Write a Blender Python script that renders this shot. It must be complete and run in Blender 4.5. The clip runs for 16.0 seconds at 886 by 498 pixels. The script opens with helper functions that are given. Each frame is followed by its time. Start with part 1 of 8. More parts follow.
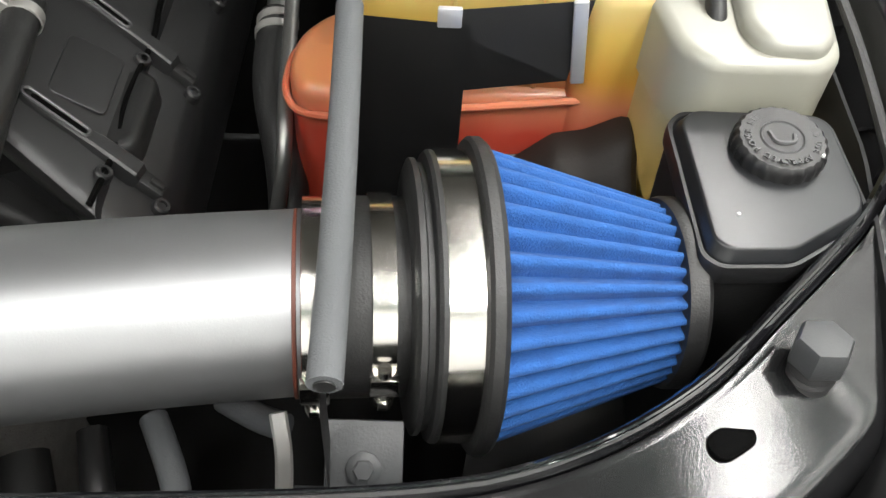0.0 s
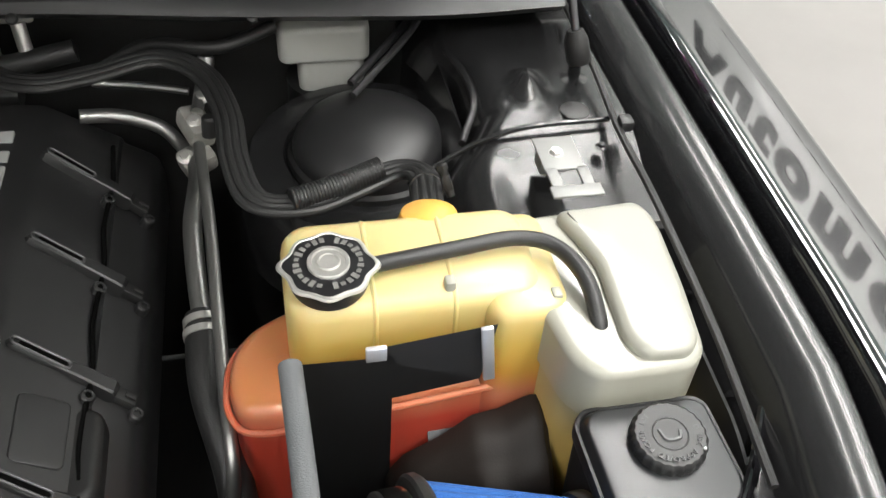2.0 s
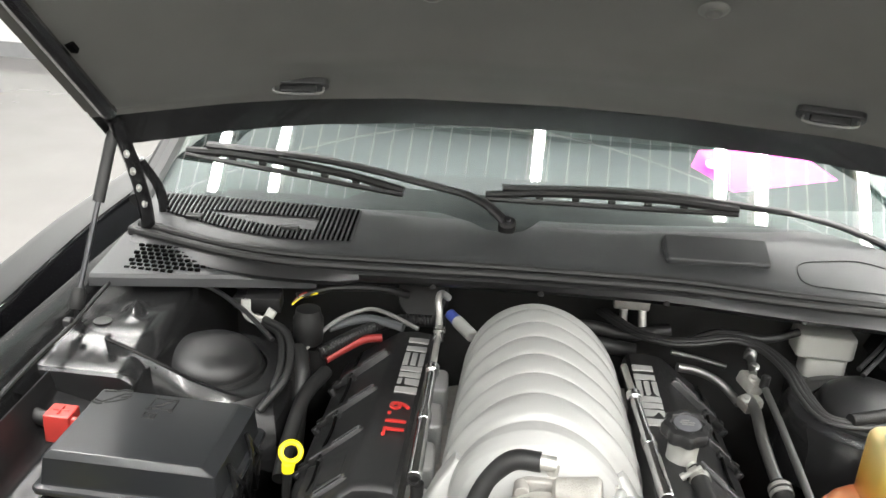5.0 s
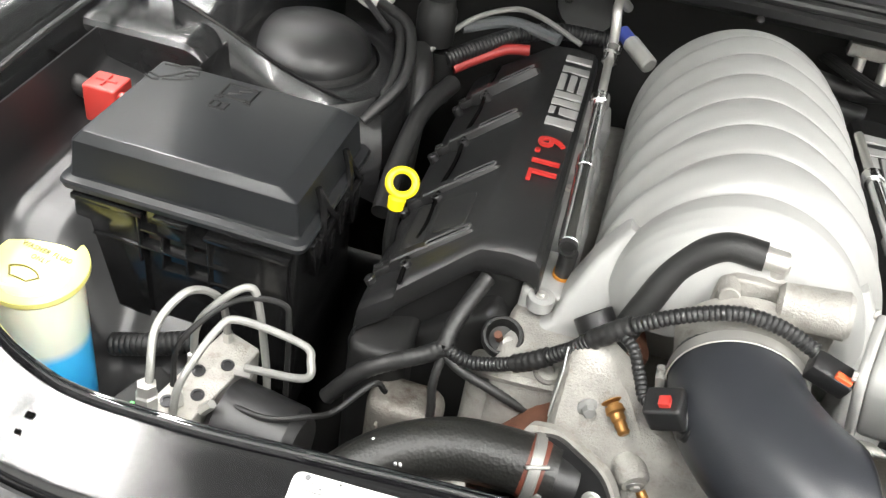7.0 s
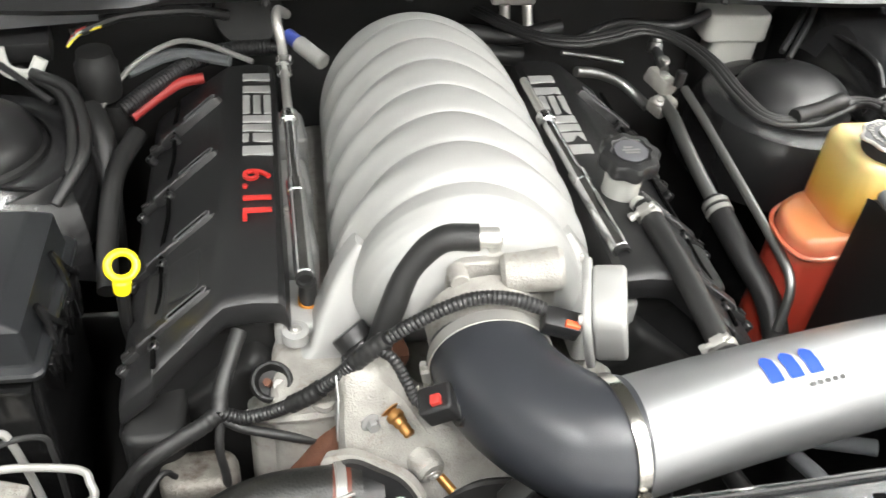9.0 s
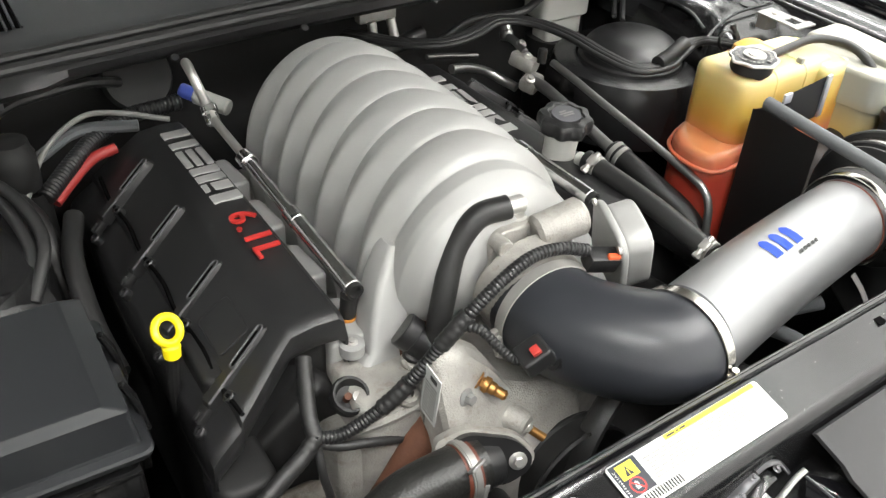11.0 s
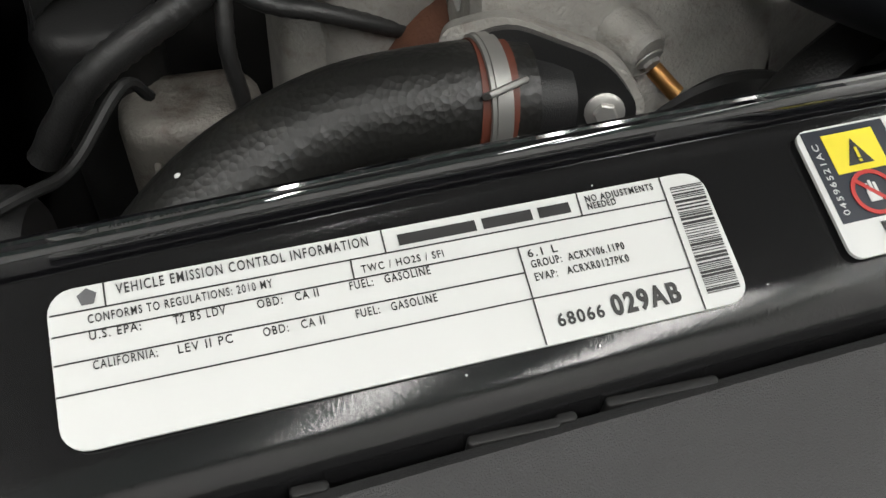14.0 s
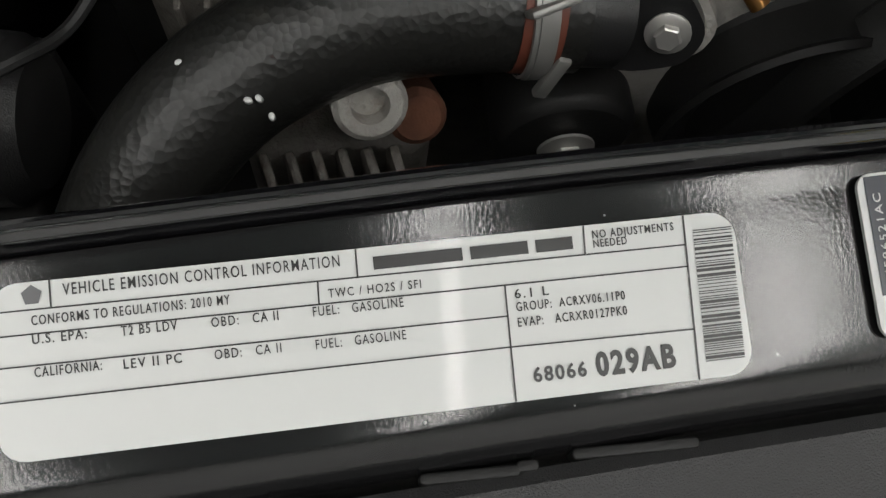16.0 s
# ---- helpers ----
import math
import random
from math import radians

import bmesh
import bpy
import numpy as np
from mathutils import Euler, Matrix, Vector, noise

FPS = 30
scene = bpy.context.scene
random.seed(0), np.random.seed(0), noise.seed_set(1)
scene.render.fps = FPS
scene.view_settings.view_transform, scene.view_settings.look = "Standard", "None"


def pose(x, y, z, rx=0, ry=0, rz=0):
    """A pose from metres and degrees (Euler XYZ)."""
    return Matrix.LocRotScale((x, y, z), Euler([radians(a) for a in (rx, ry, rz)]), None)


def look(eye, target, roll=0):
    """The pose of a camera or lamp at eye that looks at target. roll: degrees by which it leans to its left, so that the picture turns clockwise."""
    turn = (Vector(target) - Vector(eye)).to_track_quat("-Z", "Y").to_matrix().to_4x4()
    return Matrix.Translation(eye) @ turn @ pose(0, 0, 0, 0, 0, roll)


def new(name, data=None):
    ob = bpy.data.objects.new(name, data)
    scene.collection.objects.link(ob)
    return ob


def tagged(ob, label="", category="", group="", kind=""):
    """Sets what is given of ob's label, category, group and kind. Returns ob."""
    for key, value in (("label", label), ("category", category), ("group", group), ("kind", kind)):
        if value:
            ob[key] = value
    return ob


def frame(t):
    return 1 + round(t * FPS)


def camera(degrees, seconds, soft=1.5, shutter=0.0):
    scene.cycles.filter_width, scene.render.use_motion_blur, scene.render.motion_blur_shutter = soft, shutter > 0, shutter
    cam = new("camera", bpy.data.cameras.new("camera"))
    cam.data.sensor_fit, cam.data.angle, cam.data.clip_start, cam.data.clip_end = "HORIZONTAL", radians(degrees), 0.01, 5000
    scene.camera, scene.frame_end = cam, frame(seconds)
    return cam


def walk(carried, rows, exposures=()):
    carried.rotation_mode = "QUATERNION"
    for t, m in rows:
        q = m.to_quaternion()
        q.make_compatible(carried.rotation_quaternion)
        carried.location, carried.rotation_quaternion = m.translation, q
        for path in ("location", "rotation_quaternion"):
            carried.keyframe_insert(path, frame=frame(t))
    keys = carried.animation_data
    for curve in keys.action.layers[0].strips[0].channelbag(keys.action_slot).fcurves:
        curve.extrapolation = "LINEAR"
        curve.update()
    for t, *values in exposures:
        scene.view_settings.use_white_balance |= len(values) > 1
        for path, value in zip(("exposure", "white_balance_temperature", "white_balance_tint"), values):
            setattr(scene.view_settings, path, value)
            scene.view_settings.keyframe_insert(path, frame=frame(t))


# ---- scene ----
cam = camera(53.1, 16.0, 1.4, 0.15)
PATH = [
    (0, (0.458, -0.076, 1.285), (0.531, 1.207, -0.248), 4.5),
    (0.5, (0.465, -0.039, 1.28), (0.631, 1.232, -0.256), 4.6),
    (1, (0.459, 0.007, 1.31), (0.721, 1.279, -0.211), 4.7),
    (1.5, (0.45, 0.032, 1.383), (0.762, 1.319, -0.115), 5.2),
    (2, (0.424, -0.007, 1.451), (0.765, 1.376, 0.047), 4.4),
    (2.5, (0.349, -0.142, 1.551), (0.727, 1.38, 0.31), 4.2),
    (3, (0.198, -0.359, 1.638), (0.636, 1.301, 0.613), 5.1),
    (3.5, (0.045, -0.548, 1.702), (0.481, 1.195, 0.823), 5.3),
    (4, (-0.065, -0.653, 1.739), (0.045, 1.154, 0.887), 4.3),
    (4.5, (-0.079, -0.654, 1.722), (-0.143, 1.197, 0.968), 3.9),
    (5, (-0.093, -0.585, 1.604), (-0.223, 1.272, 0.873), 3.8),
    (5.2, (-0.099, -0.538, 1.544), (-0.253, 1.314, 0.803), 3.7),
    (7.3, (-0.199, -0.267, 1.401), (-0.437, 1.243, 0.112), 11.1),
    (7.5, (-0.198, -0.245, 1.394), (-0.47, 1.259, 0.104), 10.5),
    (8, (-0.234, -0.225, 1.412), (-0.524, 1.257, 0.101), 9.4),
    (8.5, (-0.218, -0.233, 1.454), (-0.253, 1.269, 0.134), 8.1),
    (9, (-0.195, -0.274, 1.487), (0.16, 1.215, 0.201), 5.7),
    (9.2, (-0.213, -0.295, 1.492), (0.267, 1.165, 0.212), 5.5),
    (11.3, (-0.517, -0.245, 1.456), (0.422, 1.073, 0.281), 3.1),
    (11.5, (-0.535, -0.242, 1.446), (0.427, 1.062, 0.274), 3.3),
    (12, (-0.569, -0.238, 1.424), (0.448, 1.032, 0.26), 4.3),
    (12.5, (-0.547, -0.232, 1.345), (0.492, 1.03, 0.192), 4.6),
    (13, (-0.436, -0.209, 1.231), (0.502, 1.099, 0.044), 3.7),
    (13.5, (-0.306, -0.151, 1.141), (0.301, 1.101, -0.295), 5.6),
    (14, (-0.266, -0.09, 1.096), (0.149, 1.029, -0.51), 7.1),
    (14.5, (-0.24, -0.064, 1.09), (0.068, 0.965, -0.597), 6.7),
    (15, (-0.239, -0.049, 1.091), (0.034, 0.889, -0.653), 8.7),
    (15.5, (-0.238, -0.031, 1.105), (0.001, 0.73, -0.729), 11.4),
    (16, (-0.233, -0.018, 1.111), (-0.026, 0.612, -0.775), 13.1),
]
walk(cam, [(t, look(eye, target, roll)) for t, eye, target, roll in PATH],
     [(0, -0.22), (2, -0.22), (3.5, -0.04), (4.5, 0.34), (7.5, 0.76), (8.5, 1.05), (9, 0.70), (11.5, 0.28), (13, 0.40), (13.5, -0.4), (14, -1.0), (14.5, -1.25), (15, -1.38), (16, -1.5)])


# ---- world and large lights ----
world = bpy.data.worlds.new("workshop_air")
scene.world = world
world.use_nodes = True
world.node_tree.nodes["Background"].inputs[0].default_value = (0.9, 0.95, 1.0, 1)
world.node_tree.nodes["Background"].inputs[1].default_value = 0.05
CEILING = 5.6
# the last position is an added light for the wall board
LAMPS = (-3.0, -2.3, 0.30, 2.05, 2.45, 3.5)


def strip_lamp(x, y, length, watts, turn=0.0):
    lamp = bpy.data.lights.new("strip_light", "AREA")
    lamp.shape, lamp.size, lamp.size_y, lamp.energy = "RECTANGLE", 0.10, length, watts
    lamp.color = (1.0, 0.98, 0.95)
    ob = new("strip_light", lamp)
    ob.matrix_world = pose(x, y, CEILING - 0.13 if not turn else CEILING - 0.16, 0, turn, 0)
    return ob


for lamp_x in LAMPS[:-1]:
    strip_lamp(lamp_x, 0.6, 9.6, 320)
strip_lamp(LAMPS[-1], 2.0, 9.6, 330, -48)  # added helper, turned to brighten the wall board; no lamp is known there


# ---- materials ----
def mat(name, color, rough=0.5, metal=0.0, var=0.15, vscale=9.0, bump=0.0, bscale=600.0, coat=0.0, spec=0.5, sss=0.0, rvar=0.04,
        stain=None, stain_scale=14.0, stain_low=0.55, stain_high=0.75, sheen=0.0):
    m = bpy.data.materials.new(name)
    m.use_nodes = True
    nt = m.node_tree
    b = nt.nodes["Principled BSDF"]
    co = nt.nodes.new("ShaderNodeTexCoord")
    n1 = nt.nodes.new("ShaderNodeTexNoise")
    n1.inputs["Scale"].default_value, n1.inputs["Detail"].default_value = vscale, 6
    nt.links.new(co.outputs["Object"], n1.inputs["Vector"])
    mix = nt.nodes.new("ShaderNodeMix")
    mix.data_type = "RGBA"
    c = np.array(color)
    mix.inputs["A"].default_value = (*np.clip(c * (1 - var), 0, 1), 1)
    mix.inputs["B"].default_value = (*np.clip(c * (1 + var), 0, 1), 1)
    nt.links.new(n1.outputs["Fac"], mix.inputs["Factor"])
    out = mix.outputs["Result"]
    if stain:
        n3 = nt.nodes.new("ShaderNodeTexNoise")
        n3.inputs["Scale"].default_value, n3.inputs["Detail"].default_value = stain_scale, 8
        n3.inputs["Roughness"].default_value = 0.7
        nt.links.new(co.outputs["Object"], n3.inputs["Vector"])
        ramp = nt.nodes.new("ShaderNodeMapRange")
        ramp.inputs["From Min"].default_value, ramp.inputs["From Max"].default_value = stain_low, stain_high
        nt.links.new(n3.outputs["Fac"], ramp.inputs["Value"])
        mix2 = nt.nodes.new("ShaderNodeMix")
        mix2.data_type = "RGBA"
        nt.links.new(ramp.outputs["Result"], mix2.inputs["Factor"])
        nt.links.new(out, mix2.inputs["A"])
        mix2.inputs["B"].default_value = (*stain, 1)
        out = mix2.outputs["Result"]
    nt.links.new(out, b.inputs["Base Color"])
    rr_ = nt.nodes.new("ShaderNodeMapRange")
    rr_.inputs["To Min"].default_value, rr_.inputs["To Max"].default_value = max(rough - rvar, 0.02), min(rough + rvar, 1)
    n2 = nt.nodes.new("ShaderNodeTexNoise")
    n2.inputs["Scale"].default_value, n2.inputs["Detail"].default_value = vscale * 3.1, 5
    nt.links.new(co.outputs["Object"], n2.inputs["Vector"])
    nt.links.new(n2.outputs["Fac"], rr_.inputs["Value"])
    nt.links.new(rr_.outputs["Result"], b.inputs["Roughness"])
    b.inputs["Metallic"].default_value = metal
    b.inputs["Specular IOR Level"].default_value = spec
    b.inputs["Coat Weight"].default_value = coat
    b.inputs["Coat Roughness"].default_value = 0.05
    b.inputs["Subsurface Weight"].default_value = sss
    b.inputs["Subsurface Scale"].default_value = 0.01
    b.inputs["Sheen Weight"].default_value = sheen
    if bump:
        nb = nt.nodes.new("ShaderNodeTexNoise")
        nb.inputs["Scale"].default_value, nb.inputs["Detail"].default_value = bscale, 3
        nt.links.new(co.outputs["Object"], nb.inputs["Vector"])
        bp = nt.nodes.new("ShaderNodeBump")
        bp.inputs["Strength"].default_value, bp.inputs["Distance"].default_value = bump, 0.001
        nt.links.new(nb.outputs["Fac"], bp.inputs["Height"])
        nt.links.new(bp.outputs["Normal"], b.inputs["Normal"])
    return m


def level_mat(name, stops, z0, z1, rough=0.3, sss=0.25, wob=0.01):
    """Milky plastic whose colour follows the fluid inside: stops of (0..1 height, colour)."""
    m = mat(name, (0.8, 0.8, 0.7), rough, sss=sss, coat=0.2)
    nt = m.node_tree
    b = nt.nodes["Principled BSDF"]
    geo = nt.nodes.new("ShaderNodeNewGeometry")
    sep = nt.nodes.new("ShaderNodeSeparateXYZ")
    nt.links.new(geo.outputs["Position"], sep.inputs[0])
    no = nt.nodes.new("ShaderNodeTexNoise")
    no.inputs["Scale"].default_value = 22
    nt.links.new(geo.outputs["Position"], no.inputs["Vector"])
    mad = nt.nodes.new("ShaderNodeMath")
    mad.operation = "MULTIPLY_ADD"
    mad.inputs[1].default_value = wob
    nt.links.new(no.outputs["Fac"], mad.inputs[0])
    nt.links.new(sep.outputs["Z"], mad.inputs[2])
    mr = nt.nodes.new("ShaderNodeMapRange")
    mr.inputs["From Min"].default_value, mr.inputs["From Max"].default_value = z0, z1
    nt.links.new(mad.outputs[0], mr.inputs["Value"])
    ramp = nt.nodes.new("ShaderNodeValToRGB")
    el = ramp.color_ramp.elements
    while len(el) < len(stops):
        el.new(0.5)
    for e, (p, c) in zip(el, stops):
        e.position, e.color = p, (*c, 1)
    nt.links.new(mr.outputs["Result"], ramp.inputs["Fac"])
    nt.links.new(ramp.outputs["Color"], b.inputs["Base Color"])
    return m


def glow_mat(name, color, strength):
    m = bpy.data.materials.new(name)
    m.use_nodes = True
    b = m.node_tree.nodes["Principled BSDF"]
    b.inputs["Base Color"].default_value = (*color, 1)
    b.inputs["Emission Color"].default_value = (*color, 1)
    b.inputs["Emission Strength"].default_value = strength
    return m


def glass_mat(name, color, rough=0.0):
    m = bpy.data.materials.new(name)
    m.use_nodes = True
    b = m.node_tree.nodes["Principled BSDF"]
    b.inputs["Base Color"].default_value = (*color, 1)
    b.inputs["Transmission Weight"].default_value = 1
    b.inputs["Roughness"].default_value = rough
    b.inputs["IOR"].default_value = 1.5
    return m


PLASTIC = mat("black_moulded_plastic", (0.015, 0.015, 0.0155), 0.36, bump=0.25, bscale=1400)
APRON = mat("satin_apron_paint", (0.013, 0.013, 0.0135), 0.36, rvar=0.03, bump=0.015, bscale=200, stain=(0.03, 0.029, 0.027), stain_scale=160, stain_low=0.66, stain_high=1.0)
GLOSSPLASTIC = mat("glossy_black_plastic", (0.007, 0.007, 0.0072), 0.16, var=0.05, bump=0.03, bscale=900)
PLASTIC_DULL = mat("dull_black_plastic", (0.016, 0.016, 0.0165), 0.55, bump=0.35, bscale=1500)
PLASTIC_DARK = mat("dark_bay_plastic", (0.014, 0.014, 0.014), 0.5, bump=0.2, spec=0.3)
# near-black colour standing in for shade inside slots and holes; also the cover seams
VOID = mat("opening_shade_black", (0.002, 0.002, 0.002), 0.9, spec=0.05)
COWL = mat("grained_cowl_plastic", (0.048, 0.049, 0.051), 0.45, bump=0.4, bscale=1300)
SIGHT = mat("grained_cover_plastic", (0.034, 0.034, 0.035), 0.55, bump=0.6, bscale=1700)
PAINT = mat("gloss_black_paint", (0.006, 0.006, 0.007), 0.02, var=0.1, coat=1.0, rvar=0.01)
PAINT_DUSTY = mat("dusty_black_paint", (0.012, 0.012, 0.0125), 0.22, coat=0.2, spec=0.4, bump=0.06, bscale=300, stain=(0.035, 0.034, 0.032), stain_scale=60,
                  stain_low=0.64, stain_high=1.0)
BEAMPAINT = mat("dusty_satin_black_paint", (0.009, 0.009, 0.0095), 0.12, rvar=0.04, bump=0.05, bscale=900, stain=(0.10, 0.096, 0.09), stain_scale=1500, stain_low=0.66, stain_high=0.9)
BAYPAINT = mat("dusty_inner_body_paint", (0.013, 0.013, 0.0135), 0.22, spec=0.42, rvar=0.03, bump=0.012, bscale=200, stain=(0.03, 0.029, 0.027), stain_scale=160, stain_low=0.66, stain_high=1.0)
RAIL = mat("bright_rail_chrome", (0.74, 0.74, 0.74), 0.17, metal=1.0, var=0.04, rvar=0.06)
HOODSKIN = mat("hood_underside_paint", (0.105, 0.105, 0.097), 0.40, bump=0.15, bscale=400)
RUBBER = mat("black_rubber", (0.017, 0.017, 0.017), 0.45, bump=0.3, bscale=700)
RUBBER_WORN = mat("worn_rubber_hose", (0.013, 0.013, 0.012), 0.40, bump=0.7, bscale=300, stain=(0.055, 0.052, 0.045), stain_scale=70, stain_low=0.60,
                  stain_high=0.85)
weave = RUBBER_WORN.node_tree
cells = weave.nodes.new("ShaderNodeTexVoronoi")
cells.inputs["Scale"].default_value = 330
weave.links.new([n for n in weave.nodes if n.type == "TEX_COORD"][0].outputs["Object"], cells.inputs["Vector"])
[bump_] = [n for n in weave.nodes if n.type == "BUMP"]
bump_.inputs["Distance"].default_value = 0.00045
weave.links.new(cells.outputs["Distance"], bump_.inputs["Height"])
FOAM = mat("grey_foam_trim", (0.10, 0.105, 0.11), 0.75, bump=0.5, bscale=900)
CAST = mat("silver_cast_aluminium", (0.36, 0.36, 0.35), 0.44, metal=0.2, var=0.07, bump=0.3, bscale=1200)
RAWCAST = mat("raw_cast_aluminium", (0.37, 0.357, 0.33), 0.55, metal=0.35, var=0.30, vscale=60, bump=1.0, bscale=500,
              stain=(0.20, 0.165, 0.13), stain_scale=55, stain_low=0.55, stain_high=0.8)
RAWDARK = mat("oily_cast_aluminium", (0.15, 0.14, 0.125), 0.55, metal=0.4, var=0.35, vscale=30, bump=0.9, bscale=420, stain=(0.05, 0.035, 0.025), stain_scale=45, stain_low=0.5, stain_high=0.75)
TUBE = mat("silver_painted_tube", (0.33, 0.334, 0.34), 0.42, metal=0.85, var=0.04, rvar=0.05, coat=0.1, bump=0.05, bscale=900)
CHROME = mat("chrome", (0.82, 0.82, 0.82), 0.08, metal=1.0, var=0.03, rvar=0.03)
BANDSTEEL = mat("polished_band_steel", (0.62, 0.60, 0.56), 0.16, metal=1.0, var=0.06, rvar=0.05)
STEEL = mat("zinc_steel", (0.56, 0.55, 0.525), 0.36, metal=0.7, var=0.1, rvar=0.1)
GREYSTEEL = mat("grey_painted_steel", (0.27, 0.267, 0.255), 0.45, metal=0.5, var=0.15)
ALU = mat("dull_aluminium_pipe", (0.33, 0.33, 0.32), 0.38, metal=0.9, var=0.12)
RODSTEEL = mat("dark_steel_rod", (0.09, 0.09, 0.095), 0.3, metal=0.9)
BRASS = mat("tarnished_brass", (0.50, 0.26, 0.09), 0.4, metal=0.9, var=0.2)
RUST = mat("rusty_iron", (0.11, 0.042, 0.022), 0.8, var=0.6, vscale=70, bump=0.6)
BLUE = mat("blue_oiled_cotton", (0.009, 0.075, 0.27), 0.85, var=0.35, vscale=90, bump=1.0, bscale=900, sheen=0.05)
BLUEINK = mat("blue_print", (0.010, 0.05, 0.42), 0.5, spec=0.25)
INK = mat("black_print", (0.02, 0.02, 0.02), 0.4)
SILVERINK = mat("silver_letters", (0.45, 0.45, 0.44), 0.42, metal=0.3)
REDINK = mat("red_letters", (0.47, 0.03, 0.025), 0.4)
AMBER = mat("amber_seal_rubber", (0.60, 0.24, 0.03), 0.45)
REDPLASTIC = mat("red_plastic", (0.40, 0.035, 0.028), 0.4, coat=0.2)
REDLOOM = mat("red_sleeve", (0.33, 0.03, 0.027), 0.5)
ORANGE = mat("orange_gasket", (0.12, 0.032, 0.018), 0.55)
ORANGECLIP = mat("orange_clip", (0.72, 0.12, 0.04), 0.4)
YELLOW = mat("yellow_plastic", (0.85, 0.68, 0.01), 0.35, coat=0.2)
PALEYELLOW = mat("pale_yellow_cap_plastic", (0.86, 0.80, 0.25), 0.32, coat=0.3)
OLIVEINK = mat("olive_print", (0.16, 0.14, 0.02), 0.45)
SOFTGREY = mat("grey_rubber", (0.052, 0.054, 0.056), 0.5, bump=0.2)
YELLOWINK = mat("yellow_print", (0.78, 0.66, 0.03), 0.4)
WHITEPLASTIC = mat("milky_white_plastic", (0.55, 0.55, 0.51), 0.4, sss=0.2)
OFFWHITE = mat("cream_plastic", (0.42, 0.42, 0.395), 0.45)
LABEL = mat("white_label_paper", (0.60, 0.61, 0.60), 0.42, var=0.03, coat=0.10, rvar=0.04)
LABELDARK = mat("dark_label_print", (0.02, 0.024, 0.035), 0.3, coat=0.5)
FOIL = mat("silver_foil_tape", (0.62, 0.63, 0.66), 0.35, metal=0.6)
BLUEPLASTIC = mat("blue_connector_plastic", (0.05, 0.08, 0.35), 0.45)
GREENTAG = mat("green_tag", (0.1, 0.45, 0.12), 0.5)
PINK = mat("pink_card", (0.70, 0.085, 0.40), 0.9, spec=0.05)
TANK = level_mat("yellowed_tank_plastic", [(0.0, (0.30, 0.035, 0.022)), (0.55, (0.40, 0.05, 0.03)), (0.66, (0.55, 0.19, 0.10)), (0.75, (0.52, 0.27, 0.045)),
                                           (0.86, (0.55, 0.37, 0.085)), (1.0, (0.57, 0.47, 0.22))], 0.70, 0.99)
TANKRED = level_mat("coolant_filled_plastic", [(0.0, (0.33, 0.035, 0.02)), (0.75, (0.46, 0.08, 0.05)), (0.9, (0.56, 0.16, 0.09)), (1.0, (0.60, 0.22, 0.12))], 0.70, 0.90)
TANKWHITE = level_mat("white_tank_plastic", [(0.0, (0.52, 0.32, 0.08)), (0.45, (0.54, 0.38, 0.12)), (0.62, (0.38, 0.315, 0.165)), (0.76, (0.31, 0.303, 0.245)), (1.0, (0.285, 0.281, 0.243))], 0.80, 0.99, sss=0.0)
ZINC = mat("matte_zinc_plate", (0.24, 0.24, 0.235), 0.5, metal=0.25)
LIDPLASTIC = mat("satin_lid_plastic", (0.015, 0.016, 0.0175), 0.28, var=0.05, bump=0.06, bscale=1400, rvar=0.0)
# lighter grey: edge highlight painted on the coil lugs, and raised cap letters
LUGRIM = mat("lightened_edge_plastic", (0.065, 0.065, 0.067), 0.33)
TANKORANGE = mat("amber_tank_plastic", (0.66, 0.36, 0.07), 0.35, sss=0.2)
WASHER = level_mat("washer_bottle_plastic", [(0.0, (0.02, 0.25, 0.55)), (0.54, (0.04, 0.36, 0.68)), (0.60, (0.55, 0.60, 0.52)), (1.0, (0.68, 0.65, 0.50))], 0.69, 0.85, sss=0.2, wob=0.004)
FLOOR = mat("polished_epoxy_floor", (0.165, 0.158, 0.152), 0.14, var=0.14, vscale=2.2, rvar=0.08, bump=0.05, bscale=30)
WALLDIM = mat("grey_wall_paint", (0.58, 0.58, 0.575), 0.6, var=0.05, bump=0.1, bscale=200)
WALL = mat("white_wall_paint", (0.80, 0.80, 0.79), 0.6, var=0.03, bump=0.1, bscale=200)
CEIL = mat("green_grey_ceiling_panel", (0.20, 0.285, 0.265), 0.6, var=0.08, vscale=3)
SEAM = mat("pale_ceiling_seam", (0.92, 0.94, 0.93), 0.5)
BASEB = mat("grey_baseboard", (0.22, 0.22, 0.225), 0.5)
DASH = mat("dark_cabin_trim", (0.018, 0.019, 0.021), 0.6)
GLASS = glass_mat("windscreen_glass", (0.82, 0.9, 0.87))
LED = glow_mat("led_tube", (1.0, 0.98, 0.95), 18.0)


# ---- mesh helpers ----
def thing(name, label, category, base, group="", kind=""):
    ob = new(name)
    ob.empty_display_size = 0.05
    ob.location = base
    return tagged(ob, label, category, group, kind)


def part(name, bm, material, parent=None, label="", sharp=32):
    me = bpy.data.meshes.new(name)
    bmesh.ops.recalc_face_normals(bm, faces=bm.faces)
    bm.to_mesh(me)
    bm.free()
    me.polygons.foreach_set("use_smooth", [True] * len(me.polygons))
    me.set_sharp_from_angle(angle=radians(sharp))
    me.materials.append(material)
    ob = new(name, me)
    if parent:
        ob.parent = parent
        m = Matrix.Translation(parent.location)
        if parent.parent:
            m = Matrix()
        ob.matrix_parent_inverse = m.inverted()
    if label:
        ob["label"] = label
    return ob


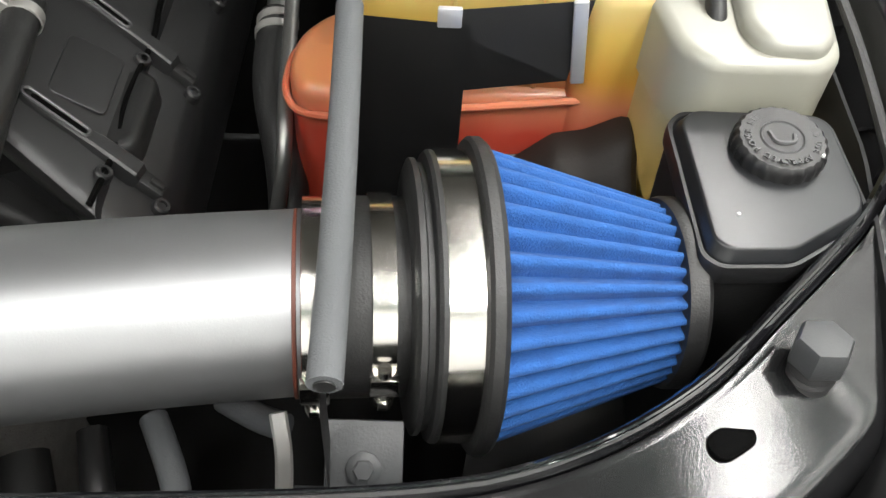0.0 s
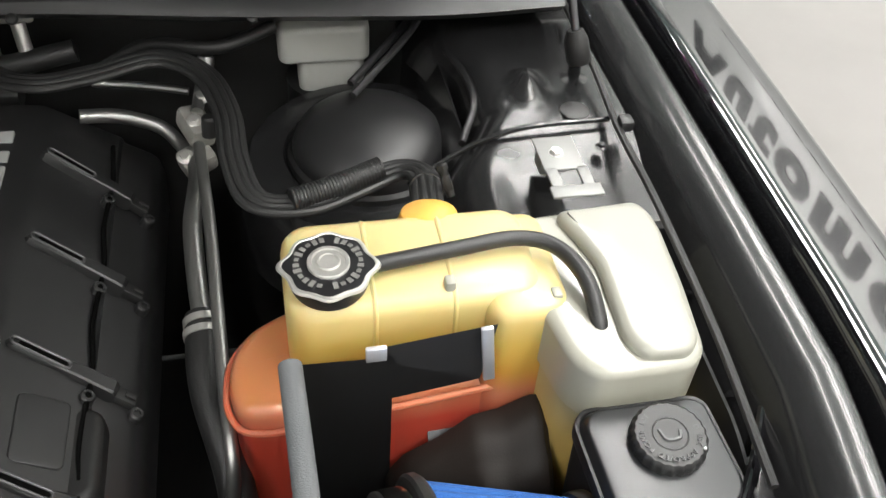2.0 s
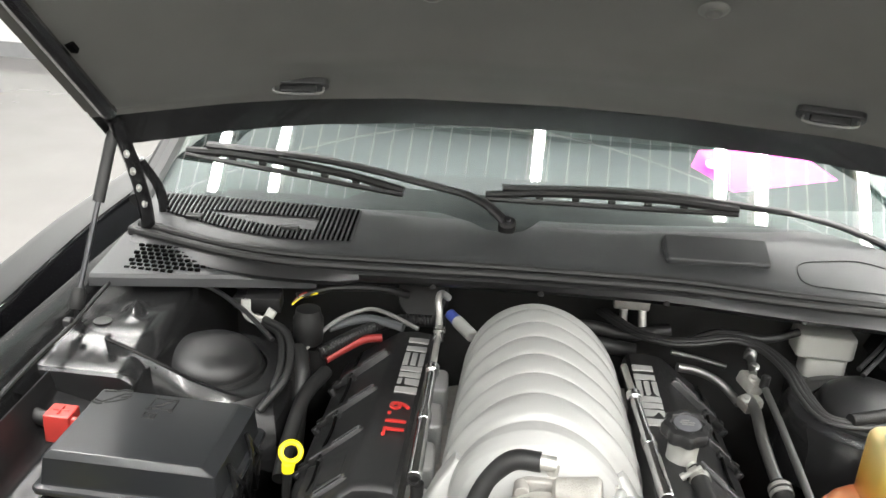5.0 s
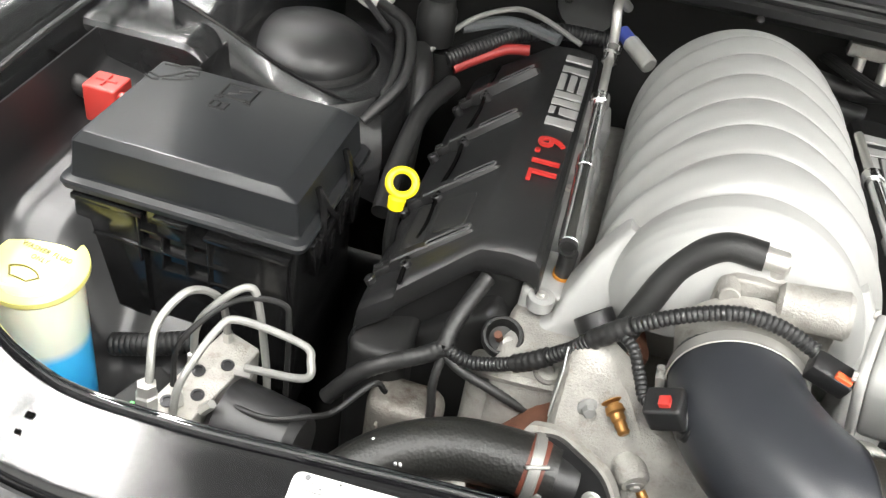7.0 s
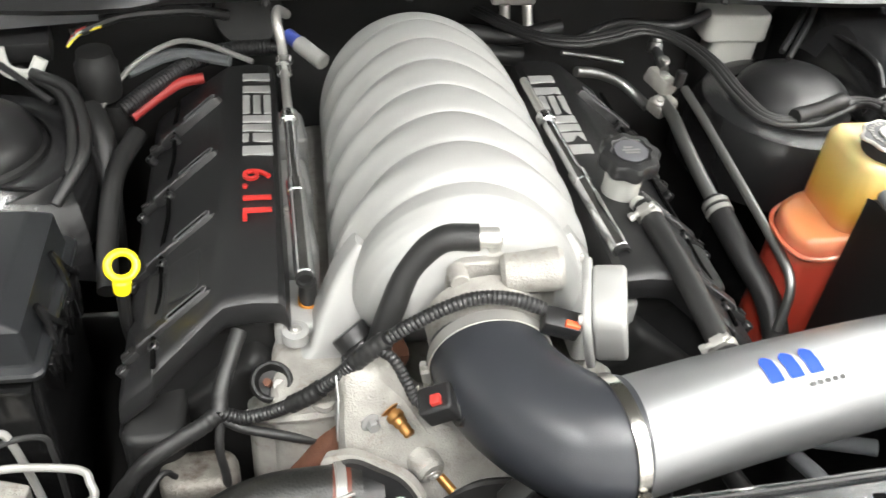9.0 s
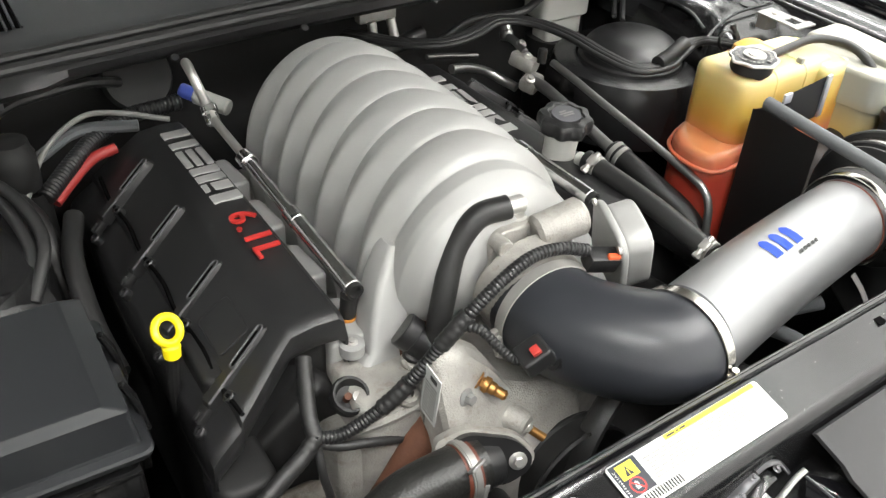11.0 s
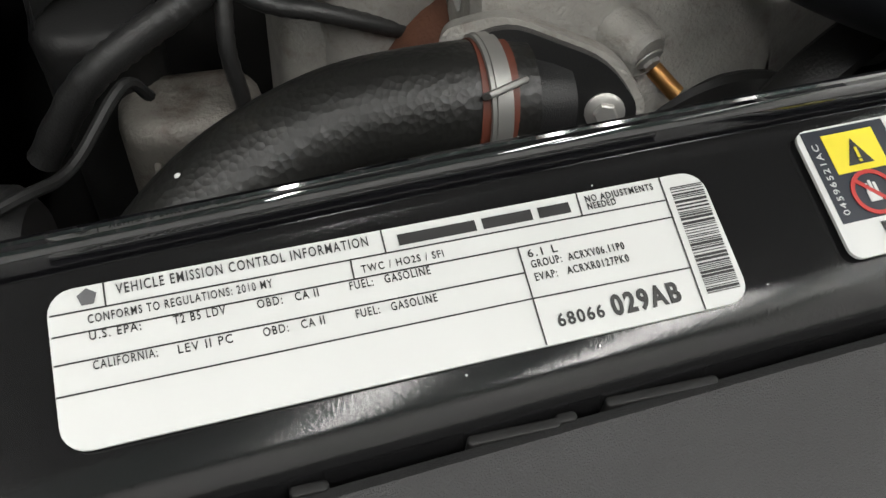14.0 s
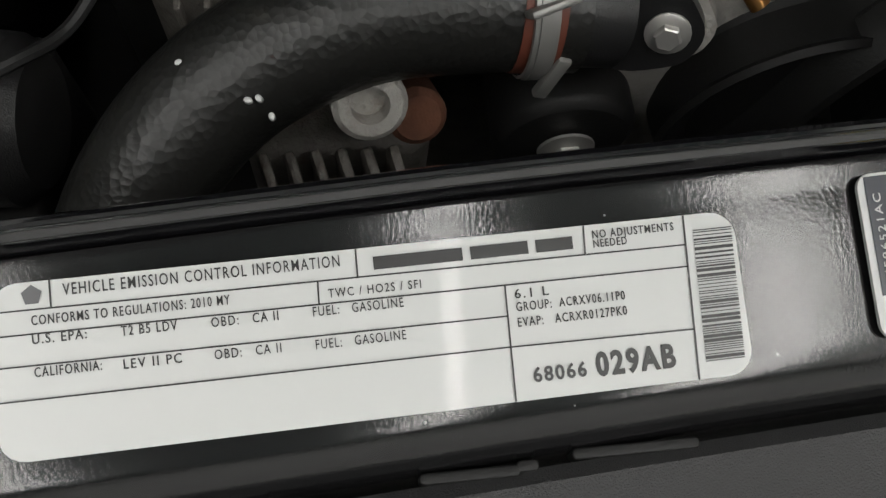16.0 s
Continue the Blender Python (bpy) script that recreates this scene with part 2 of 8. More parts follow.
def solo(name, bm, material, label, category, group="", kind="", sharp=32):
    return tagged(part(name, bm, material, None, "", sharp), label, category, group, kind)


def merge(bm, tmp, m=None):
    if m is not None:
        tmp.transform(m)
    me = bpy.data.meshes.new("scratch")
    tmp.to_mesh(me)
    tmp.free()
    bm.from_mesh(me)
    bpy.data.meshes.remove(me)
    return bm


def B():
    return bmesh.new()


def box(bm, c, s, bevel=0.0, m=None, seg=2):
    t = bmesh.new()
    bmesh.ops.create_cube(t, size=1)
    t.transform(Matrix.Diagonal((*s, 1)))
    if bevel:
        bmesh.ops.bevel(t, geom=list(t.edges), offset=bevel, segments=seg, affect="EDGES", profile=0.5)
    return merge(bm, t, Matrix.Translation(c) @ (m or Matrix()))


def basis(axis, up=(0, 0, 1)):
    z = Vector(axis).normalized()
    u = Vector(up)
    if abs(z.dot(u)) > 0.98:
        u = Vector((0, 1, 0))
    x = u.cross(z).normalized()
    return Matrix((x, z.cross(x), z)).transposed()


def loft(bm, rings, closed=True, cap=True):
    rows = [[bm.verts.new(p) for p in ring] for ring in rings]
    n = len(rows[0])
    for a, b in zip(rows, rows[1:]):
        for i in range(n if closed else n - 1):
            j = (i + 1) % n
            bm.faces.new((a[i], a[j], b[j], b[i]))
    if cap and closed:
        bm.faces.new(rows[0][::-1])
        bm.faces.new(rows[-1])
    return bm


def lathe(bm, profile, origin, axis, seg=32, cap=True, wave=None):
    """profile: (radius, height along axis). wave(angle) scales the radius."""
    r3, o = basis(axis), Vector(origin)
    rings = []
    for r, hgt in profile:
        rings.append([o + r3 @ Vector((r * (wave(k * math.tau / seg) if wave else 1) * math.cos(k * math.tau / seg),
                                       r * (wave(k * math.tau / seg) if wave else 1) * math.sin(k * math.tau / seg), hgt)) for k in range(seg)])
    return loft(bm, rings, True, cap)


def cyl(bm, p0, p1, r, seg=20, r1=None, e=0.0):
    d = (Vector(p1) - Vector(p0)).length
    r1 = r if r1 is None else r1
    prof = [(r - e, 0), (r, e), (r1, d - e), (r1 - e, d)] if e else [(r, 0), (r1, d)]
    return lathe(bm, prof, p0, Vector(p1) - Vector(p0), seg)


def curve_points(pts, n=6):
    p = [Vector(q) for q in pts]
    if n <= 1 or len(p) < 3:
        return p
    p = [2 * p[0] - p[1]] + p + [2 * p[-1] - p[-2]]
    out = []
    for a, b, c, d in zip(p, p[1:], p[2:], p[3:]):
        for k in range(n):
            s = k / n
            out.append(0.5 * (2 * b + (c - a) * s + (2 * a - 5 * b + 4 * c - d) * s * s + (3 * b - a - 3 * c + d) * s ** 3))
    return out + [p[-2]]


def sweep(bm, pts, r, seg=12, n=6, cap=True, flat=1.0, up=(0, 0, 1)):
    """A round bar along a smooth line; r may be a function of the length from its start."""
    p = curve_points(pts, n)
    rings, far, b = [], 0.0, None
    for i, q in enumerate(p):
        d = (p[min(i + 1, len(p) - 1)] - p[max(i - 1, 0)]).normalized()
        if b is None:
            b = basis(d, up)
        else:
            b = (b.col[2].rotation_difference(d).to_matrix() @ b)
            far += (q - p[i - 1]).length
        rad = r(far) if callable(r) else r
        rings.append([q + b @ Vector((rad * math.cos(k * math.tau / seg), flat * rad * math.sin(k * math.tau / seg), 0)) for k in range(seg)])
    return loft(bm, rings, True, cap)


def conduit(bm, pts, r, pitch=0.0045, depth=0.12, seg=12):
    """Ribbed loom tube."""
    p = curve_points(pts, 8)
    total = sum((b - a).length for a, b in zip(p, p[1:]))
    count = max(int(total / pitch * 4), 8)
    fine, walked, j, left = [p[0]], 0.0, 0, total / count
    pos = p[0].copy()
    for i in range(1, count + 1):
        need = total / count
        while j < len(p) - 1 and (p[j + 1] - pos).length < need:
            need -= (p[j + 1] - pos).length
            j += 1
            pos = p[j].copy()
        if j < len(p) - 1:
            pos = pos + (p[j + 1] - pos).normalized() * need
        fine.append(pos.copy())
    return sweep(bm, fine, lambda s: r * (1 - depth * (0.5 + 0.5 * math.cos(math.tau * s / pitch)) ** 2), seg, 1)


def rr(cx, cy, w, d, r, n=5):
    """A rounded rectangle's outline."""
    out = []
    r = min(r, w / 2 - 1e-4, d / 2 - 1e-4)
    for k, (sx, sy) in enumerate(((1, 1), (-1, 1), (-1, -1), (1, -1))):
        for i in range(n + 1):
            a = math.pi / 2 * (k + i / n)
            out.append((cx + sx * (w / 2 - r) + r * math.cos(a), cy + sy * (d / 2 - r) + r * math.sin(a)))
    return out


def rbox(bm, cx, cy, w, d, z0, z1, r=0.01, e=0.004, taper=0.0, m=None, steps=4):
    """A moulded box: rounded in plan, its top and bottom edges rounded by e, narrower at the top by taper."""
    t = bmesh.new()
    low = [(z0, e)] + [(z0 + e * (1 - math.cos(math.pi / 2 * i / steps)), e * (1 - math.sin(math.pi / 2 * i / steps))) for i in range(1, steps + 1)]
    top = [(z1 - e * (1 - math.sin(math.pi / 2 * i / steps)), e * (1 - math.cos(math.pi / 2 * i / steps)) + taper) for i in range(steps + 1)]
    loft(t, [[(x, y, z) for x, y in rr(cx, cy, w - 2 * ins, d - 2 * ins, max(r - ins, 0.0015))] for z, ins in low + top])
    return merge(bm, t, m)


def outline_box(bm, poly, z0, z1, e=0.004, m=None, steps=3):
    """A prism over any outline (counter-clockwise), its upper edge rounded by e."""
    t = bmesh.new()
    p = [Vector((*q, 0)) for q in poly]
    n = len(p)

    def inset(amount):
        out = []
        for i in range(n):
            a, b, c = p[i - 1], p[i], p[(i + 1) % n]
            d1, d2 = (b - a).normalized(), (c - b).normalized()
            n1, n2 = Vector((-d1.y, d1.x, 0)), Vector((-d2.y, d2.x, 0))
            k = (n1 + n2).normalized()
            out.append(b + k * amount / max(k.dot(n1), 0.3))
        return out
    rows = [(z0, 0.0)] + [(z1 - e + e * math.sin(math.pi / 2 * i / steps), e * (1 - math.cos(math.pi / 2 * i / steps))) for i in range(steps + 1)]
    loft(t, [[(q.x, q.y, z) for q in inset(ins)] for z, ins in rows])
    return merge(bm, t, m)


def round_poly(poly, r, n=4):
    """The outline with its corners rounded."""
    out = []
    p = [Vector(q) for q in poly]
    for i in range(len(p)):
        a, b, c = p[i - 1], p[i], p[(i + 1) % len(p)]
        k = min(r, (a - b).length * 0.45, (c - b).length * 0.45)
        s, e = b + (a - b).normalized() * k, b + (c - b).normalized() * k
        for j in range(n + 1):
            u = j / n
            q = s * (1 - u) ** 2 + b * 2 * u * (1 - u) + e * u * u
            out.append((q.x, q.y))
    return out


def hexbolt(bm, p, axis, size, flange=True, tall=None):
    r3, o = basis(axis), Vector(p)
    tall = tall or size * 0.6
    if flange:
        lathe(bm, [(size * 0.95, 0), (size * 0.95, size * 0.1), (size * 0.65, size * 0.25)], o, axis, 20)
    lathe(bm, [(size * 0.58, 0), (size * 0.58, tall * 0.9), (size * 0.5, tall)], o, axis, 6)
    return bm


def clamp_band(bm, c, axis, r, w=0.012, screw=None):
    """A worm-drive band: a thin strip round a hose, with a screw housing on the side that screw points to."""
    a = Vector(axis).normalized()
    o = Vector(c) - a * w / 2
    lathe(bm, [(r, 0), (r + 0.0012, 0.0004), (r + 0.0012, w - 0.0004), (r, w)], o, axis, 40, False)
    if screw:
        s = Vector(screw)
        s = (s - a * s.dot(a)).normalized()
        side = a.cross(s)
        p = Vector(c) + s * (r + 0.004)
        box(bm, p, (w * 1.15, 0.013, 0.008), 0.001, Matrix((a, side, s)).transposed().to_4x4())
        cyl(bm, p - side * 0.012, p + side * 0.014, 0.0036, 12)
        lathe(bm, [(0.0052, 0), (0.0052, 0.005), (0.004, 0.006)], p + side * 0.012, side, 6)
    return bm


def writing(body, size, m, depth=0.0002, width=None, bold=0.0):
    """Flat letters as a bmesh, from the built-in font; m places their plane. width: the length to fit them to."""
    cu = bpy.data.curves.new("scratch", "FONT")
    cu.space_character = 1.22
    cu.body, cu.size, cu.extrude, cu.align_x, cu.align_y, cu.offset = body, size, depth, "LEFT", "BOTTOM_BASELINE", bold
    cu.resolution_u = 3
    ob = new("scratch", cu)
    bpy.context.view_layer.update()
    me = bpy.data.meshes.new_from_object(ob.evaluated_get(bpy.context.evaluated_depsgraph_get()))
    t = bmesh.new()
    t.from_mesh(me)
    bpy.data.meshes.remove(me)
    bpy.data.objects.remove(ob)
    bpy.data.curves.remove(cu)
    if width and t.verts:
        span = max(v.co.x for v in t.verts) - min(v.co.x for v in t.verts)
        t.transform(Matrix.Diagonal((width / span, 1, 1, 1)))
    t.transform(m)
    return t


def plane_at(o, right, up):
    """A pose whose x runs to the right and y up along a plane."""
    x, y = Vector(right).normalized(), Vector(up).normalized()
    z = x.cross(y).normalized()
    y = z.cross(x)
    return Matrix.Translation(o) @ Matrix((x, y, z)).transposed().to_4x4()


def bars(bm, m, x0, y0, widths, hgt, gap, thick=0.0002):
    """Unreadable writing: plain bars of the words' sizes."""
    x = x0
    for w in widths:
        t = bmesh.new()
        bmesh.ops.create_cube(t, size=1)
        t.transform(m @ Matrix.Translation((x + w / 2, y0 + hgt / 2, 0)) @ Matrix.Diagonal((w, hgt, thick, 1)))
        merge(bm, t)
        x += w + gap
    return bm


def interp(x, xs, ys):
    return float(np.interp(x, xs, ys))


# ---- the workshop round the car ----
X0, X1, Y0, Y1 = -9.0, 4.15, -5.5, 7.35


def slab(name, c, s, material, label, category):
    return solo(name, box(B(), c, s), material, label, category, kind="structure")


slab("floor", ((X0 + X1) / 2, (Y0 + Y1) / 2, -0.05), (X1 - X0 + 0.4, Y1 - Y0 + 0.4, 0.1), FLOOR, "polished pale grey epoxy floor", "floor")
slab("ceiling", ((X0 + X1) / 2, (Y0 + Y1) / 2, CEILING + 0.05), (X1 - X0 + 0.4, Y1 - Y0 + 0.4, 0.1), CEIL, "grey-green panelled ceiling", "ceiling")
slab("wall_right", (X1 + 0.1, (Y0 + Y1) / 2, CEILING / 2), (0.2, Y1 - Y0, CEILING), WALL, "plain white painted wall", "wall")
slab("wall_left", (X0 - 0.1, (Y0 + Y1) / 2, CEILING / 2), (0.2, Y1 - Y0, CEILING), WALLDIM, "plain grey painted wall", "wall")
slab("wall_back", ((X0 + X1) / 2, Y1 + 0.1, CEILING / 2), (X1 - X0, 0.2, CEILING), WALLDIM, "plain grey painted wall", "wall")
slab("wall_front", ((X0 + X1) / 2, Y0 - 0.1, CEILING / 2), (X1 - X0, 0.2, CEILING), WALL, "plain white painted wall", "wall")
slab("baseboard_right", (X1 - 0.008, (Y0 + Y1) / 2, 0.07), (0.016, Y1 - Y0 - 0.04, 0.14), BASEB, "grey vinyl baseboard", "baseboard")
slab("baseboard_back", ((X0 + X1) / 2, Y1 - 0.008, 0.07), (X1 - X0 - 0.04, 0.016, 0.14), BASEB, "grey vinyl baseboard", "baseboard")
bm = B()
for k in range(66):
    box(bm, (X0 + 0.2 + k * 0.196, (Y0 + Y1) / 2, CEILING - 0.006), (0.018, Y1 - Y0, 0.012))
for k in range(11):
    box(bm, ((X0 + X1) / 2, Y0 + 0.6 + k * 1.2, CEILING - 0.005), (X1 - X0, 0.014, 0.010))
solo("trim_ceiling", bm, SEAM, "pale seams between ceiling panels", "ceiling seam", kind="structure")
# the last fixture belongs to the added wall board light, not a known lamp
for lamp_x in LAMPS:
    fix = thing("strip_light", "long white ceiling strip light, switched on", "ceiling light", (lamp_x, 0.6, CEILING), "ceiling strip lights")
    part("housing", box(B(), (lamp_x, 0.6, CEILING - 0.03), (0.16, 9.7, 0.06), 0.006), WHITEPLASTIC, fix)
    part("diffuser", box(B(), (lamp_x, 0.6, CEILING - 0.08), (0.09, 9.6, 0.05), 0.012), LED, fix)
sign = thing("wall_sign", "wide pale wall board with large dark lettering", "sign", (X1, 3.2, 2.8))
part("board", box(B(), (X1 - 0.02, 2.9, 4.0), (0.03, 8.6, 2.9), 0.004), LABEL, sign)
part("letters", writing("Automo", 0.50, plane_at((X1 - 0.040, 6.32, 4.50), (0, -1, 0), (0, 0, 1)), 0.003, 3.62, 0.026), INK, sign, "dark sign letters")
for first, step, w, hgt, z, count in ((2.40, 0.62, 0.42, 0.34, 4.67, 5), (5.80, 0.15, 0.10, 0.10, 4.16, 6), (4.86, 0.30, 0.21, 0.17, 4.19, 10)):
    for k in range(count):
        bm = B()
        box(bm, (X1 - 0.041, first - k * step - w / 2, z), (0.008, w * (1.0, 0.8, 1.1)[k % 3], hgt))
        part("letter_bar", bm, INK, sign)


# ---- the car's body ----
def sheet(bm, rows, thick=0.0):
    """A surface through rows of points; thick gives it a back."""
    t = bmesh.new()
    vs = [[t.verts.new(p) for p in row] for row in rows]
    for a, b in zip(vs, vs[1:]):
        for i in range(len(a) - 1):
            t.faces.new((a[i], a[i + 1], b[i + 1], b[i]))
    if thick:
        bmesh.ops.recalc_face_normals(t, faces=t.faces)
        bmesh.ops.solidify(t, geom=list(t.faces), thickness=thick)
    return merge(bm, t)


def span(a, b, n):
    return [a + (b - a) * i / (n - 1) for i in range(n)]


car = thing("car_body", "gloss black car front end with open engine bay", "car body", (0, 0.5, 0.0))


def fender(side, name):
    rows = []
    for y in span(-0.12, 2.2, 30):
        k = interp(y, (-0.12, 0.05, 0.31, 0.65, 1.0, 2.2), (-0.11, -0.050, -0.011, 0.0, 0.002, 0.004))
        if side < 0:
            k += interp(y, (0.1, 0.3, 0.6, 0.9, 2.2), (0.0, 0.006, 0.025, 0.050, 0.07))
        lift = interp(y, (-0.12, 0.05, 0.2, 1.4, 2.2), (-0.05, -0.012, 0.0, 0.0, 0.01))
        prof = [(0.800, 0.90), (0.8075, 0.988), (0.8095, 0.9965), (0.8125, 1.0002), (0.816, 1.001), (0.826, 1.001), (0.846, 1.001), (0.866, 1.001), (0.876, 1.001), (0.8805, 0.9998), (0.884, 0.9955), (0.889, 0.984), (0.900, 0.94),
                (0.912, 0.86), (0.930, 0.70), (0.935, 0.45), (0.915, 0.0)]
        rows.append([(side * (px + k), y, max(pz + (lift if pz > 0.05 else 0), 0)) for px, pz in prof])
    bm = B()
    sheet(bm, rows, 0.0025)
    return part(name, bm, PAINT, car, "gloss black front fender")


fender(1, "fender")
fender(-1, "fender")


def rail(side, ys):
    """The inner fender rail with its gutter and flange."""
    rows = []
    for y in span(-0.05, 0.98, 24):
        k = interp(y, (-0.05, 0.12, 0.3, 0.5, 1.0), (-0.13, -0.05, -0.012, -0.005, 0.006))
        prof = [(0.802, 0.91), (0.8015, 0.972), (0.799, 0.982), (0.793, 0.983), (0.778, 0.977), (0.765, 0.969), (0.760, 0.963), (0.754, 0.945), (0.742, 0.915), (0.726, 0.88), (0.714, 0.82), (0.705, 0.60)]
        rows.append([(side * (px + k), y, pz) for px, pz in prof])
    bm = B()
    sheet(bm, rows, 0.003)
    return part("fender_rail", bm, PAINT_DUSTY, car)


rail(1, 0)
rail(-1, 0)
for side in (-1, 1):
    for y in (0.33, 0.43, 0.56, 0.70):
        bm = B()
        t = bmesh.new()
        t.faces.new([t.verts.new(q) for q in ((side * 0.752, y - 0.012, 0.945), (side * 0.726, y, 0.925), (side * 0.745, y + 0.014, 0.925))])
        bmesh.ops.solidify(t, geom=list(t.faces), thickness=0.002)
        part("rail_tab", merge(bm, t), PAINT_DUSTY, car)

# shelves over the suspension, with the stamped step and the strut tower
for side, oy in ((1, 0.0), (-1, -0.03)):
    bm = B()
    rows = []
    edge_y = 0.50 if side > 0 else 0.52
    for k, y in enumerate([edge_y, edge_y, edge_y + 0.0015, edge_y + 0.006, edge_y + 0.014] + list(span(edge_y + 0.03, 0.92, 46))):
        row = []
        x0 = interp(y, (0.50, 0.60, 0.66, 0.75, 0.82, 0.92), (0.56, 0.565, 0.598, 0.598, 0.57, 0.57)) if side > 0 else 0.585
        for x in span(x0, 0.752, 26):
            z = 0.950 + 0.008 * math.tanh((y - 0.60) * 40) * interp(x, (0.58, 0.62, 0.74), (0, 1, 1))
            z -= 0.045 * max(0, (x0 + 0.045 - x) / 0.045) ** 2
            z += 0.020 * math.exp(-(((x - 0.665) / 0.015) ** 2 + ((y - 0.69) / 0.020) ** 2)) + 0.004 * math.exp(-((y - 0.80) / 0.02) ** 2)
            z -= (0.11, 0.016, 0.007, 0.002, 0.0)[k] if k < 5 else 0.0
            row.append((side * x, y + oy, z))
        rows.append(row)
    sheet(bm, rows, 0.003)
    part("inner_apron", bm, BAYPAINT, car)
    bm = B()
    rows = []
    for y in span(0.47, 0.95, 12):
        rows.append([(side * x, y + oy, z) for x, z in ((0.60, 0.93), (0.585, 0.90), (0.575, 0.80), (0.56, 0.62), (0.54, 0.42))])
    sheet(bm, rows, 0.003)
    part("wheel_house", bm, PAINT_DUSTY, car)
    bm = B()
    rows = []
    for y in span(0.03, 0.50, 28):
        k = interp(y, (0.03, 0.12, 0.3, 0.5), (-0.10, -0.045, -0.012, -0.005))
        ramp = min(max((y - 0.17) / 0.32, 0), 1)
        floor_z = 0.70 + 0.17 * ramp * ramp * (3 - 2 * ramp)
        high = min(max((y - 0.10) / 0.17, 0), 1) if side < 0 else 0
        bowl = 0.70 + 0.152 * high * high * (3 - 2 * high)
        rows.append([(side * (px + k), y, max(pz, floor_z + 0.25 * max(0, px - 0.60), (bowl + 0.12 * max(0, px - 0.62)) * min(max((px - 0.585) / 0.04, 0), 1))) for px, pz in ((0.735, 0.935), (0.730, 0.917), (0.726, 0.90), (0.720, 0.885), (0.710, 0.855), (0.698, 0.82), (0.685, 0.79), (0.672, 0.76), (0.655, 0.74), (0.635, 0.725), (0.615, 0.717), (0.59, 0.71), (0.53, 0.70))])
    sheet(bm, rows, 0.003)
    part("front_apron", bm, APRON, car, "", 80)
    if side > 0:
        bm = B()
        sweep(bm, [(0.534, 0.585, 0.935), (0.583, 0.607, 0.950), (0.643, 0.619, 0.963), (0.729, 0.623, 0.9635)], 0.0026, 8, 6)
        part("seam_flange", bm, PAINT_DUSTY, car)
        bm = B()
        sweep(bm, [(0.606, 0.790, 0.940), (0.615, 0.735, 0.946), (0.614, 0.685, 0.945), (0.592, 0.632, 0.940)], 0.0042, 10, 6)
        part("stamped_ridge", bm, BAYPAINT, car)
    # tower ring and its rounded black cap
    cx, cy = (0.515, 0.705) if side > 0 else (-0.54, 0.645)
    bm = B()
    lathe(bm, [(0.14, -0.10), (0.132, -0.02), (0.122, -0.004), (0.10, 0.0), (0.088, -0.002), (0.082, -0.012)], (cx, cy, 0.885), (0, 0, 1), 40)
    part("strut_tower", bm, BAYPAINT, car)
    cap = thing("strut_tower_cap", "domed black plastic cap over the strut mount", "strut cap", (cx, cy, 0.875), "strut tower caps")
    bm = B()
    lathe(bm, [(0.0785 * math.cos(a) ** 0.7, 0.012 + 0.038 * math.sin(a)) for a in span(0, 1.54, 14)], (cx, cy, 0.876), (0, 0, 1), 48)
    part("dome", bm, PLASTIC, cap)
    bm = B()
    lathe(bm, [(0.083, 0), (0.0845, 0.004), (0.083, 0.009), (0.0785, 0.012)], (cx, cy, 0.876), (0, 0, 1), 48)
    part("rim", bm, PLASTIC_DARK, cap)
    # hole, studs and the release cable along the rail
    bm = B()
    lathe(bm, [(0.014, 0.0), (0.014, 0.0012), (0.012, 0.0016), (0.002, 0.0014)], (side * 0.703, 0.645 + oy, 0.9585), (0, 0, 1), 24)
    part("plug", bm, RUBBER, car)
    bm = B()
    sweep(bm, [(side * 0.735, 0.84 + oy, 0.985), (side * 0.733, 0.70 + oy, 0.978), (side * 0.728, 0.60 + oy, 0.972), (side * 0.727, 0.50 + oy, 0.972), (side * 0.722, 0.36 + oy, 0.968), (side * 0.715, 0.24 + oy, 0.955)], 0.0035, 8)
    part("release_cable", bm, RUBBER, car)
    bm = B()
    box(bm, (side * 0.735, 0.60 + oy, 0.975), (0.013, 0.015, 0.012), 0.003)
    part("cable_clip", bm, PLASTIC, car)
    for bx, by in ((0.667, 0.665), (0.672, 0.60), (0.712, 0.59)):
        bm = B()
        hexbolt(bm, (side * bx, by + oy, 0.958), (0, 0, 1), 0.006)
        part("bolt", bm, PAINT_DUSTY, car)

bm = B()
rows = [[(-0.672, 0.556, 0.962), (-0.655, 0.528, 0.952), (-0.645, 0.520, 0.90)], [(-0.610, 0.548, 0.944), (-0.600, 0.522, 0.915), (-0.598, 0.515, 0.86)], [(-0.535, 0.545, 0.912), (-0.530, 0.515, 0.885), (-0.530, 0.508, 0.83)],
        [(-0.470, 0.556, 0.886), (-0.462, 0.522, 0.858), (-0.460, 0.512, 0.80)], [(-0.425, 0.585, 0.865), (-0.408, 0.545, 0.83), (-0.405, 0.53, 0.77)]]
fine = [curve_points(line, 6) for line in zip(*rows)]
sheet(bm, list(zip(*fine)), 0.003)
part("splash_flange", bm, PAINT_DUSTY, car, "", 60)
bm = B()
sweep(bm, fine[0], 0.0028, 8, 1)
part("flange_edge", bm, PAINT_DUSTY, car)

